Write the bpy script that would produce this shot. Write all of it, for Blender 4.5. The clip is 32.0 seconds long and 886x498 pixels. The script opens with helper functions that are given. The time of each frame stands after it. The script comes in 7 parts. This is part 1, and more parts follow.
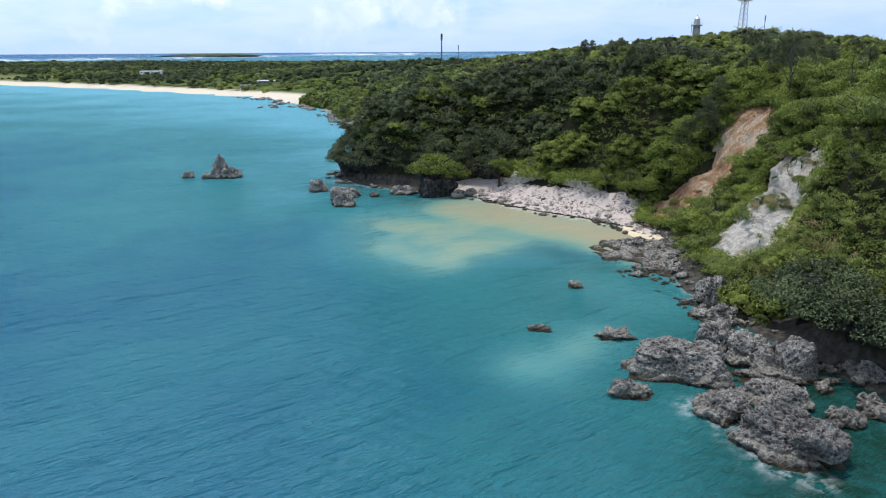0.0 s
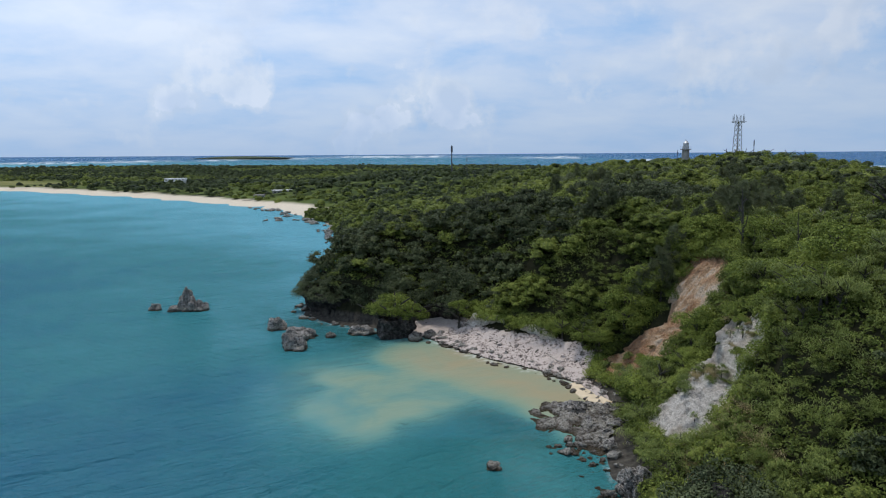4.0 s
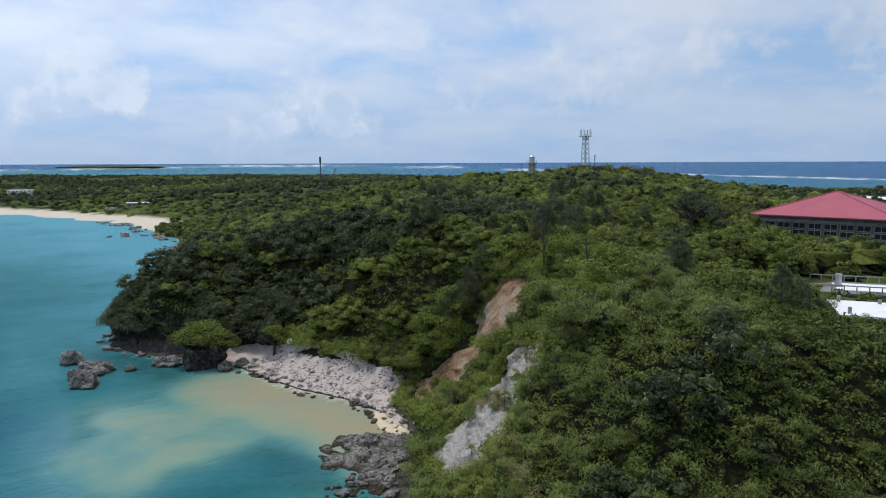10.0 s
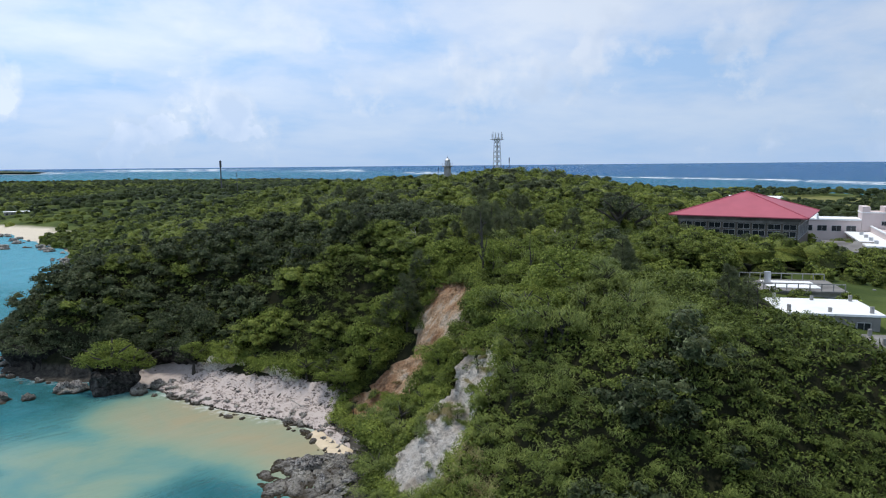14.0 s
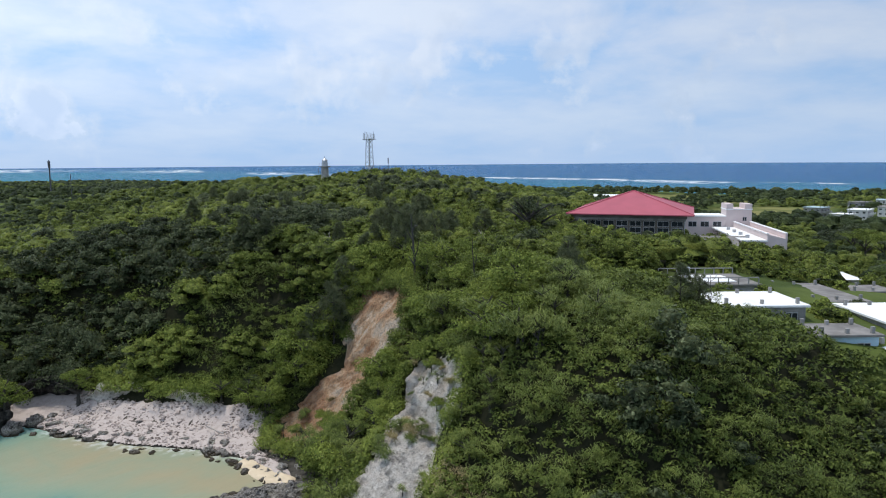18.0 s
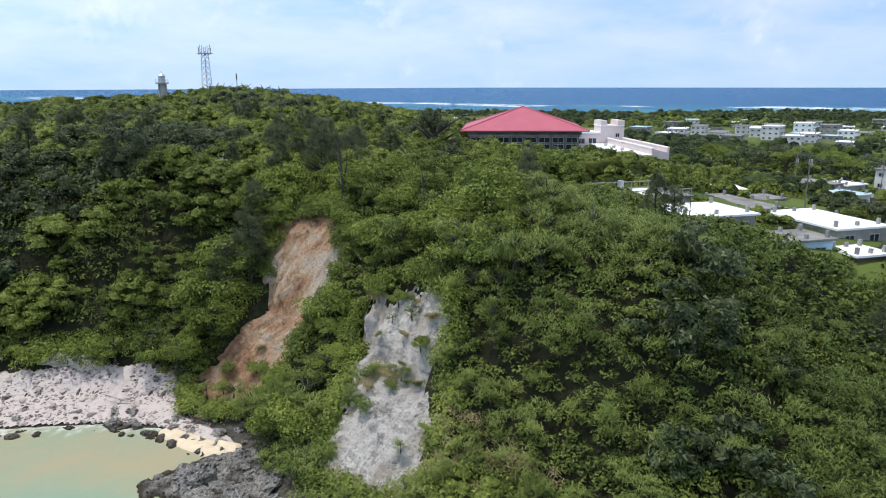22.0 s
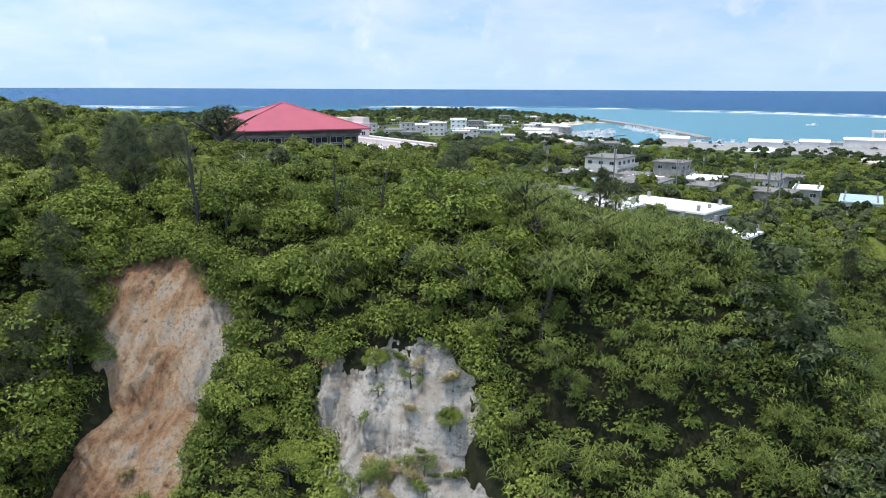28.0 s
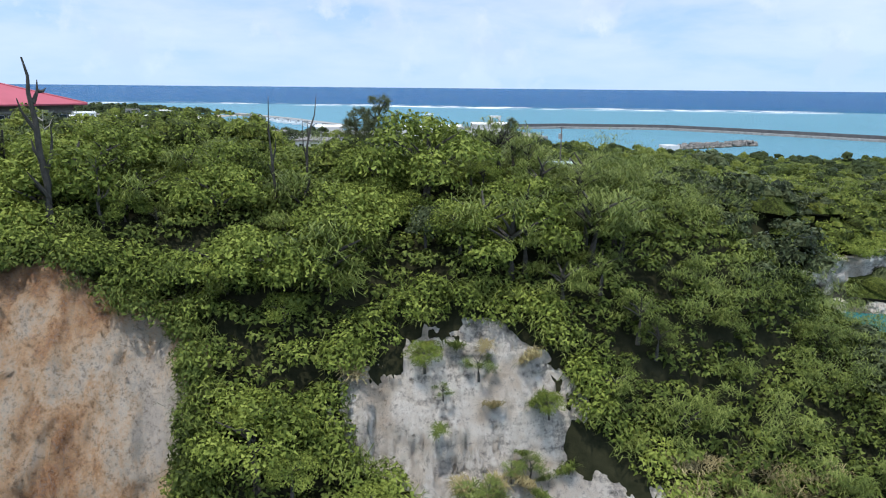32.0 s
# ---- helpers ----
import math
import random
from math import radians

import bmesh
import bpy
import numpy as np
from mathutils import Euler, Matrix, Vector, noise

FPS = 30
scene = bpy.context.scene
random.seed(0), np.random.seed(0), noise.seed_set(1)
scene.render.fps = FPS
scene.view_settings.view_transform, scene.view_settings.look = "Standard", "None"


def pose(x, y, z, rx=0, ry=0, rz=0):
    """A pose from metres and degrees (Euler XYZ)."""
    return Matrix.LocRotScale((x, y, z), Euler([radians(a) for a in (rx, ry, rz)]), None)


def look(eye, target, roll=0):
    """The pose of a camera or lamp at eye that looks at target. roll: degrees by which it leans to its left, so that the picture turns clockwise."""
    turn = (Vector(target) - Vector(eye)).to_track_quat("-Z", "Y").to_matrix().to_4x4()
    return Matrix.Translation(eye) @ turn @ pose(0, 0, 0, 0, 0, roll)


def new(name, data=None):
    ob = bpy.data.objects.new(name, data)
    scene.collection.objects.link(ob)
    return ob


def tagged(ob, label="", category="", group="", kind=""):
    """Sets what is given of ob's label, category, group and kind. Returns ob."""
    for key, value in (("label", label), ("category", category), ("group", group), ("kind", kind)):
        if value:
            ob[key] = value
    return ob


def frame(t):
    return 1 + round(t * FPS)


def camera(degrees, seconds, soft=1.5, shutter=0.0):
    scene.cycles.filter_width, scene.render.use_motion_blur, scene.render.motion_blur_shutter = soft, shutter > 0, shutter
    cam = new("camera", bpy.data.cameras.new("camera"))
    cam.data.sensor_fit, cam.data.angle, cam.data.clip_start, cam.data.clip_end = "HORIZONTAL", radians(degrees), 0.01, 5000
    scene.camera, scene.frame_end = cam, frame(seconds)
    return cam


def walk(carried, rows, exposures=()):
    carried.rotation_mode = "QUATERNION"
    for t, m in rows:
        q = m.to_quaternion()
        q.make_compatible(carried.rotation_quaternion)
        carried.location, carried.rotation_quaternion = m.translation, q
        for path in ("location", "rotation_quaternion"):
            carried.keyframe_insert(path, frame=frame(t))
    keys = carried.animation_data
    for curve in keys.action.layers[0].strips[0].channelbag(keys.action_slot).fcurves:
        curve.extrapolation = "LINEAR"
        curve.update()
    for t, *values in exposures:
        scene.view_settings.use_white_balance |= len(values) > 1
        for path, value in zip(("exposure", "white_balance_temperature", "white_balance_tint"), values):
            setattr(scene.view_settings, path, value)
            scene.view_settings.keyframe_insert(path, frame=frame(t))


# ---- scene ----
cam = camera(65.4, 32.0, soft=1.1)
METRES, EYE, TILT, LEAN, TURN = 150.0, 31.8, -16.05, 0.35, 0.0
ROWS = [
    (0.0, 0.0, 0.0, 0.0, 0.0, 0.0, -0.0),
    (0.5, 0.0098, 0.0038, 0.0053, 0.04, 0.57, -0.03),
    (1.0, 0.0207, 0.0098, 0.0138, 0.91, 0.37, -0.25),
    (1.5, 0.0343, 0.0162, 0.0236, 3.3, 0.12, -0.82),
    (2.0, 0.0485, 0.0218, 0.0352, 3.52, 0.04, -0.84),
    (2.5, 0.0625, 0.0253, 0.047, 3.44, 1.26, -0.79),
    (3.0, 0.077, 0.0259, 0.0582, 2.71, 4.49, -0.65),
    (3.5, 0.0896, 0.0257, 0.065, 2.36, 7.55, -0.62),
    (5.5, 0.1333, 0.0318, 0.076, 2.1, 8.28, -0.59),
    (6.0, 0.141, 0.0366, 0.0778, 7.64, 8.1, -2.0),
    (6.5, 0.1507, 0.0417, 0.0793, 10.05, 8.03, -2.7),
    (7.0, 0.1597, 0.0461, 0.0808, 10.35, 8.02, -2.76),
    (7.5, 0.169, 0.0487, 0.082, 4.63, 8.22, -1.38),
    (8.0, 0.1764, 0.0498, 0.0842, 3.66, 8.25, -1.02),
    (8.5, 0.1868, 0.052, 0.0855, 2.46, 8.38, -0.66),
    (9.0, 0.1946, 0.0534, 0.0872, -0.09, 8.49, -0.02),
    (9.5, 0.2017, 0.0554, 0.0887, -2.46, 8.58, 0.64),
    (10.0, 0.2055, 0.057, 0.0899, -6.67, 8.6, 1.74),
    (10.5, 0.2065, 0.0583, 0.0909, -11.25, 8.59, 2.97),
    (11.0, 0.2054, 0.0607, 0.0915, -12.94, 8.75, 3.43),
    (11.5, 0.2031, 0.064, 0.0919, -13.66, 8.75, 3.65),
    (12.0, 0.1989, 0.0685, 0.093, -13.78, 8.73, 3.75),
    (12.5, 0.1933, 0.0738, 0.0946, -13.87, 8.74, 3.85),
    (13.0, 0.1869, 0.0797, 0.0963, -13.94, 8.75, 3.93),
    (13.5, 0.1795, 0.0858, 0.0981, -14.0, 8.6, 4.01),
    (15.5, 0.1442, 0.1089, 0.1063, -19.37, 7.99, 5.53),
    (16.0, 0.1338, 0.1158, 0.1092, -21.53, 7.78, 6.08),
    (16.5, 0.1238, 0.1244, 0.1119, -23.04, 7.64, 6.45),
    (17.0, 0.1144, 0.1342, 0.1138, -24.92, 7.45, 6.94),
    (17.5, 0.105, 0.1444, 0.1159, -26.82, 7.23, 7.42),
    (18.0, 0.0962, 0.1552, 0.1179, -27.03, 7.22, 7.51),
    (18.5, 0.0886, 0.1669, 0.1207, -26.99, 7.25, 7.53),
    (19.0, 0.0822, 0.1801, 0.1231, -27.0, 7.23, 7.55),
    (19.5, 0.0763, 0.1954, 0.125, -26.97, 6.44, 7.57),
    (20.0, 0.0704, 0.2122, 0.1271, -27.07, 5.27, 7.63),
    (20.5, 0.0647, 0.23, 0.1292, -28.25, 3.95, 7.91),
    (21.0, 0.058, 0.2482, 0.1316, -30.36, 2.43, 8.4),
    (21.5, 0.0531, 0.2657, 0.1332, -37.23, 0.18, 9.9),
    (22.0, 0.0444, 0.2858, 0.1371, -41.84, -1.2, 10.76),
    (22.5, 0.0384, 0.3045, 0.1395, -43.86, -1.6, 11.18),
    (23.0, 0.0323, 0.3225, 0.143, -48.33, -2.46, 12.0),
    (23.5, 0.0265, 0.3399, 0.1484, -52.28, -3.29, 12.6),
    (24.0, 0.0226, 0.3582, 0.154, -55.69, -4.01, 13.14),
    (24.5, 0.0205, 0.3782, 0.1604, -56.53, -4.18, 13.3),
    (25.0, 0.0198, 0.3985, 0.1646, -57.87, -4.43, 13.51),
    (25.5, 0.0195, 0.4199, 0.1698, -61.45, -5.28, 13.92),
    (27.5, 0.0287, 0.5075, 0.1905, -72.2, -8.05, 14.97),
    (28.0, 0.0351, 0.53, 0.1948, -72.16, -8.02, 15.02),
    (28.5, 0.0424, 0.5526, 0.1976, -72.04, -7.97, 15.07),
    (29.0, 0.0499, 0.5747, 0.1999, -73.07, -8.24, 15.19),
    (29.5, 0.0584, 0.5984, 0.203, -76.68, -9.18, 15.4),
    (30.0, 0.0679, 0.6229, 0.2057, -80.29, -10.13, 15.55),
    (30.5, 0.0781, 0.6483, 0.2076, -83.94, -11.12, 15.69),
    (31.0, 0.0862, 0.6745, 0.21, -87.86, -12.2, 15.77),
    (31.5, 0.0919, 0.7015, 0.212, -95.87, -14.39, 15.63),
    (32.0, 0.0975, 0.7285, 0.2152, -104.4, -16.83, 15.1),
]
EXPOSE = [(0.0, -0.17), (2.5, -0.22), (3.5, -0.55), (5.5, -0.92), (9.0, -0.92), (10.0, -0.7), (11.0, -0.58), (13.0, -0.52), (16.0, -0.45), (19.0, -0.45), (21.0, -0.25), (23.0, 0.0), (32.0, 0.03)]
walk(cam, [(t, pose(0, 0, EYE, TILT, LEAN, TURN) @ pose(METRES * x, METRES * y, METRES * z, 90 + pitch, roll, yaw)) for t, x, y, z, yaw, pitch, roll in ROWS], EXPOSE)

# ---- world, sun ----
SUN_EL, SUN_AZ = radians(74.5), math.atan2(0.72, -0.69)
world = bpy.data.worlds.new("sky")
scene.world = world
world.use_nodes = True


def nodes_of(tree):
    """Short builder: n(type, **values) adds a node, l(a, b) links two sockets."""
    def n(kind, ins=None, operation="", data_type="", blend_type="", attribute_name="", clamp=False):
        node = tree.nodes.new("ShaderNode" + kind)
        if operation:
            node.operation = operation
        if data_type:
            node.data_type = data_type
        if blend_type:
            node.blend_type = blend_type
        if attribute_name:
            node.attribute_name = attribute_name
        if clamp:
            node.use_clamp = True
        for k, v in (ins or {}).items():
            if isinstance(v, bpy.types.NodeSocket):
                tree.links.new(v, node.inputs[k])
            else:
                node.inputs[k].default_value = v
        return node
    return n


def ramp(n, fac, stops):
    r = n("ValToRGB", {0: fac})
    while len(r.color_ramp.elements) < len(stops):
        r.color_ramp.elements.new(0.5)
    for e, (p, c) in zip(r.color_ramp.elements, stops):
        e.position, e.color = p, (*c, 1) if len(c) == 3 else c
    return r.outputs[0]


def blend(n, f, a, b, how="MIX"):
    m = n("Mix", data_type="RGBA", blend_type=how)
    for k, v in (("Factor", f), ("A", a), ("B", b)):
        if isinstance(v, bpy.types.NodeSocket):
            m.id_data.links.new(v, m.inputs[k])
        else:
            m.inputs[k].default_value = (*v, 1) if isinstance(v, tuple) else v
    return m.outputs["Result"]


def build_sky():
    t = world.node_tree
    t.nodes.clear()
    n = nodes_of(t)
    sky = n("TexSky")
    sky.sky_type, sky.sun_disc, sky.sun_elevation, sky.sun_rotation = "NISHITA", False, SUN_EL, math.pi / 2 - SUN_AZ
    sky.air_density, sky.dust_density, sky.ozone_density = 1.0, 0.05, 2.5
    co = n("TexCoord").outputs["Generated"]
    sep = n("SeparateXYZ", {0: co})
    # the cloud deck lies flat: directions are laid on to a plane overhead
    zz = n("Math", {0: sep.outputs[2], 1: 0.22}, operation="ADD")
    zz = n("Math", {0: zz.outputs[0], 1: 0.05}, operation="MAXIMUM")
    px = n("Math", {0: sep.outputs[0], 1: zz.outputs[0]}, operation="DIVIDE")
    py = n("Math", {0: sep.outputs[1], 1: zz.outputs[0]}, operation="DIVIDE")
    flat = n("CombineXYZ", {0: px.outputs[0], 1: py.outputs[0], 2: 0.0})
    veil = n("TexNoise", {"Vector": flat.outputs[0], "Scale": 1.5, "Detail": 8.0, "Roughness": 0.55, "Distortion": 0.15})
    puff = n("TexNoise", {"Vector": co, "Scale": 10.0, "Detail": 8.0, "Roughness": 0.55})
    puff_f = ramp(n, puff.outputs[0], [(0.53, (0.0,) * 3), (0.61, (1.0,) * 3)])
    low = n("MapRange", {0: sep.outputs[2], 1: 0.06, 2: 0.26, 3: 1.0, 4: 0.0})
    low_p = n("Math", {0: puff_f, 1: low.outputs[0]}, operation="MULTIPLY")
    # thin high cloud lets the blue through, thicker cloud is white
    white = ramp(n, veil.outputs[0], [(0.34, (5.2, 8.1, 12.7)), (0.50, (8.2, 9.9, 12.9)), (0.64, (10.0, 11.2, 13.2))])
    lump = n("TexNoise", {"Vector": co, "Scale": 16.0, "Detail": 5.0})
    tops = ramp(n, lump.outputs[0], [(0.40, (8.2, 9.5, 11.8)), (0.58, (11.4, 12.1, 13.4))])
    white = blend(n, low_p.outputs[0], white, tops)
    f = n("Math", {0: low_p.outputs[0], 1: 0.82}, operation="MAXIMUM")
    # the cloud is thinner and brighter over the western sea
    side = n("VectorMath", {0: co, 1: (-0.97, 0.24, 0.0)}, operation="DOT_PRODUCT").outputs["Value"]
    glow = n("MapRange", {0: side, 1: -1.0, 2: 1.0, 3: 0.72, 4: 1.42}).outputs[0]
    white = n("VectorMath", {0: white, 3: glow}, operation="SCALE").outputs[0]
    mix = n("Mix", {"Factor": f.outputs[0]}, data_type="RGBA")
    t.links.new(sky.outputs[0], mix.inputs["A"])
    t.links.new(white, mix.inputs["B"])
    # sea haze near the horizon
    haze = n("MapRange", {0: sep.outputs[2], 1: 0.0, 2: 0.16, 3: 0.80, 4: 0.0}).outputs[0]
    mix = n("Mix", {"Factor": haze, "A": mix.outputs["Result"], "B": (5.0, 7.1, 10.4, 1)}, data_type="RGBA")
    bg = n("Background", {0: mix.outputs["Result"], 1: 0.110})
    t.links.new(bg.outputs[0], n("OutputWorld").inputs[0])


build_sky()
sun = new("sun", bpy.data.lights.new("sun", "SUN"))
sun.data.energy, sun.data.angle, sun.data.color = 3.6, radians(0.5), (1.0, 0.955, 0.89)
sun.matrix_world = look((math.cos(SUN_AZ) * math.cos(SUN_EL) * 100, math.sin(SUN_AZ) * math.cos(SUN_EL) * 100, math.sin(SUN_EL) * 100), (0, 0, 0))

# ---- materials ----
def material(name, fill):
    m = bpy.data.materials.new(name)
    m.use_nodes = True
    t = m.node_tree
    t.nodes.clear()
    n = nodes_of(t)
    t.links.new(fill(n), n("OutputMaterial").inputs[0])
    return m


def surface(n, colour, rough=0.8, height=None, strength=0.4, dist=0.1, metal=0.0, spec=0.4, **more):
    b = n("BsdfPrincipled", {"Base Color": colour if isinstance(colour, bpy.types.NodeSocket) else (*colour, 1), "Roughness": rough, "Metallic": metal, "Specular IOR Level": spec, **more})
    if height is not None:
        bump = n("Bump", {"Height": height, "Strength": strength, "Distance": dist})
        b.id_data.links.new(bump.outputs[0], b.inputs["Normal"])
    return b.outputs[0]


def noise_at(n, scale, detail=4.0, rough=0.55, where=None, **more):
    co = where if where is not None else n("NewGeometry").outputs["Position"]
    return n("TexNoise", {"Vector": co, "Scale": scale, "Detail": detail, "Roughness": rough, **more}).outputs[0]


def leaf_material(name, dark, mid, bright, scale=0.22, gloss=0.6, thin=0.3, lumpy=0.0):
    """Foliage: broad patches, crown-sized patches and single leaves differ in tone; lumpy adds the fine relief of massed leaves."""
    def fill(n):
        patch = noise_at(n, scale, 3.0)
        wide = noise_at(n, 0.035, 3.0)
        isl = n("NewGeometry").outputs["Random Per Island"]
        a = n("Math", {0: patch, 1: 0.55}, operation="MULTIPLY").outputs[0]
        b = n("Math", {0: wide, 1: 0.35}, operation="MULTIPLY").outputs[0]
        c = n("Math", {0: isl, 1: 0.28}, operation="MULTIPLY").outputs[0]
        s = n("Math", {0: n("Math", {0: a, 1: b}, operation="ADD").outputs[0], 1: c}, operation="ADD").outputs[0]
        bump = None
        if lumpy:
            fleck = noise_at(n, lumpy, 4.0, 0.7)
            s = n("Math", {0: s, 1: n("MapRange", {0: fleck, 1: 0.3, 2: 0.7, 3: -0.20, 4: 0.20}).outputs[0]}, operation="ADD").outputs[0]
            bump = fleck
        col = ramp(n, s, [(0.38, dark), (0.56, mid), (0.78, bright)])
        body = surface(n, col, gloss, bump, 1.0, 1.6 / lumpy if lumpy else 0.1, spec=0.10)
        tr = n("BsdfTranslucent", {0: col})
        mix = n("MixShader", {0: thin, 1: body, 2: tr.outputs[0]})
        return mix.outputs[0]
    return material(name, fill)


LEAF = leaf_material("broad_leaf", (0.036, 0.050, 0.011), (0.122, 0.160, 0.030), (0.276, 0.322, 0.069), thin=0.25)
# darker copy of the broad leaf: shade of the lower growth put into colour
LEAF_SHADED = leaf_material("shaded_leaf", (0.022, 0.032, 0.009), (0.076, 0.102, 0.022), (0.170, 0.205, 0.046), thin=0.2)
LEAF_DARK = leaf_material("leathery_leaf", (0.014, 0.020, 0.009), (0.042, 0.057, 0.025), (0.125, 0.147, 0.070), gloss=0.45, thin=0.12)
LEAF_STRAP = leaf_material("strap_leaf", (0.034, 0.048, 0.012), (0.103, 0.140, 0.033), (0.240, 0.280, 0.080), gloss=0.45, thin=0.25)
LEAF_DRY = leaf_material("dry_leaf", (0.13, 0.100, 0.05), (0.26, 0.21, 0.10), (0.40, 0.35, 0.19), thin=0.2)
NEEDLE = leaf_material("casuarina_needle", (0.050, 0.062, 0.032), (0.105, 0.125, 0.064), (0.180, 0.200, 0.108), thin=0.4)
# toned below the outer leaves: the shade inside the crowns is in the colour
MASS = leaf_material("shaded_massed_leaves", (0.020, 0.028, 0.007), (0.075, 0.097, 0.019), (0.190, 0.218, 0.046), thin=0.0, lumpy=3.2)
MASS_DARK = leaf_material("shaded_massed_dark_leaves", (0.014, 0.020, 0.009), (0.040, 0.053, 0.021), (0.095, 0.112, 0.048), thin=0.0, lumpy=3.2)
FAR_DARK = leaf_material("far_dark_leaf", (0.014, 0.023, 0.010), (0.034, 0.050, 0.018), (0.075, 0.098, 0.034), scale=0.06, thin=0.1, lumpy=1.5)
FAR_LEAF = leaf_material("far_leaf", (0.028, 0.041, 0.010), (0.082, 0.110, 0.022), (0.180, 0.212, 0.044), scale=0.06, thin=0.1, lumpy=1.5)


def fill_ground(n):
    a = noise_at(n, 0.05, 6.0)
    b = noise_at(n, 1.2, 6.0)
    grass = ramp(n, a, [(0.35, (0.040, 0.060, 0.016)), (0.6, (0.095, 0.122, 0.030))])
    meadow = ramp(n, a, [(0.35, (0.105, 0.120, 0.034)), (0.6, (0.190, 0.180, 0.064))])
    grass = blend(n, n("Attribute", attribute_name="field").outputs["Fac"], grass, meadow)
    # soil below the scrub is near black: the canopy's shade put into its colour
    shaded_earth = ramp(n, b, [(0.3, (0.011, 0.013, 0.006)), (0.7, (0.026, 0.026, 0.013))])
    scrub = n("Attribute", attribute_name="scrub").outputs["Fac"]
    z = n("SeparateXYZ", {0: n("NewGeometry").outputs["Position"]}).outputs[2]
    zz = n("MapRange", {0: z, 1: 1.9, 2: 3.0}).outputs[0]
    sand = ramp(n, b, [(0.3, (0.50, 0.43, 0.33)), (0.7, (0.64, 0.57, 0.46))])
    stone = ramp(n, b, [(0.3, (0.022, 0.020, 0.017)), (0.7, (0.085, 0.077, 0.064))])
    shore = blend(n, scrub, sand, stone)
    return surface(n, blend(n, zz, shore, blend(n, scrub, grass, shaded_earth)), 0.95, b, 0.5, 0.3, spec=0.1)


GROUND = material("soil_and_grass", fill_ground)


def fill_sea(n):
    shoal = n("Attribute", attribute_name="shoal").outputs["Fac"]
    silt = n("Attribute", attribute_name="silt").outputs["Fac"]
    foam = n("Attribute", attribute_name="foam").outputs["Fac"]
    big = noise_at(n, 0.018, 4.0)
    mott = noise_at(n, 0.09, 5.0, Distortion=1.0)
    s = n("Math", {0: shoal, 1: n("Math", {0: n("Math", {0: big, 1: 0.5}, operation="SUBTRACT").outputs[0], 1: 0.55}, operation="MULTIPLY").outputs[0]}, operation="ADD").outputs[0]
    s = n("Math", {0: s, 1: n("Math", {0: n("Math", {0: mott, 1: 0.5}, operation="SUBTRACT").outputs[0], 1: 0.16}, operation="MULTIPLY").outputs[0]}, operation="ADD").outputs[0]
    col = ramp(n, s, [(0.0, (0.014, 0.070, 0.190)), (0.30, (0.014, 0.100, 0.182)), (0.58, (0.040, 0.192, 0.218)), (0.9, (0.115, 0.345, 0.430))])
    cloudy = n("Math", {0: silt, 1: n("MapRange", {0: noise_at(n, 0.075, 5.0, Distortion=0.5), 1: 0.3, 2: 0.65, 3: 0.68, 4: 1.12}).outputs[0]}, operation="MULTIPLY", clamp=True).outputs[0]
    silty = ramp(n, cloudy, [(0.0, (0.070, 0.240, 0.235)), (0.36, (0.150, 0.262, 0.205)), (0.66, (0.230, 0.280, 0.195)), (1.0, (0.305, 0.272, 0.172))])
    col = blend(n, n("MapRange", {0: cloudy, 1: 0.02, 2: 0.50}).outputs[0], col, silty)
    # pale sandy reef flat, with far haze and sky reflection put into the colour
    col = blend(n, n("Attribute", attribute_name="lagoon").outputs["Fac"], col, blend(n, mott, (0.110, 0.245, 0.320), (0.150, 0.285, 0.350)))
    # greener over the sand close inshore
    col = blend(n, n("Attribute", attribute_name="inshore").outputs["Fac"], col, (0.026, 0.152, 0.150))
    # drowned rock and weed show dark green through the shallows
    weed = n("Attribute", attribute_name="weed").outputs["Fac"]
    wf = n("Math", {0: weed, 1: n("MapRange", {0: noise_at(n, 0.32, 5.0, Distortion=0.6), 1: 0.36, 2: 0.6, 3: 0.65, 4: 1.0}).outputs[0]}, operation="MULTIPLY", clamp=True).outputs[0]
    col = blend(n, wf, col, (0.010, 0.050, 0.036))
    fo = n("Math", {0: foam, 1: n("MapRange", {0: noise_at(n, 0.9, 6.0), 1: 0.42, 2: 0.62}).outputs[0]}, operation="MULTIPLY", clamp=True).outputs[0]
    surf = n("Attribute", attribute_name="surf").outputs["Fac"]
    roll = noise_at(n, 0.02, 7.0, 0.7)
    su = n("Math", {0: surf, 1: n("MapRange", {0: roll, 1: 0.46, 2: 0.54}).outputs[0]}, operation="MULTIPLY", clamp=True).outputs[0]
    fo = n("Math", {0: fo, 1: su}, operation="MAXIMUM").outputs[0]
    col = blend(n, fo, col, (0.80, 0.82, 0.82))
    pos = n("NewGeometry").outputs["Position"]
    turn = n("Mapping", {"Vector": n("Mapping", {"Vector": pos, "Rotation": (0, 0, radians(-32))}).outputs[0], "Scale": (0.30, 1.0, 1.0)}).outputs[0]
    w1 = noise_at(n, 0.46, 6.0, 0.63, where=turn)
    w2 = noise_at(n, 2.2, 3.0, 0.6, where=turn)
    w3 = noise_at(n, 0.13, 3.0, 0.5, where=turn)
    swell = n("TexWave", {"Vector": n("Mapping", {"Vector": pos, "Rotation": (0, 0, radians(118))}).outputs[0], "Scale": 0.15, "Distortion": 5.0, "Detail": 4.0, "Detail Scale": 2.2, "Detail Roughness": 0.6}).outputs[1]
    w3 = n("Math", {0: w3, 1: n("Math", {0: swell, 1: n("MapRange", {0: silt, 1: 0.0, 2: 0.3, 3: 0.05, 4: 0.01}).outputs[0]}, operation="MULTIPLY").outputs[0]}, operation="ADD").outputs[0]
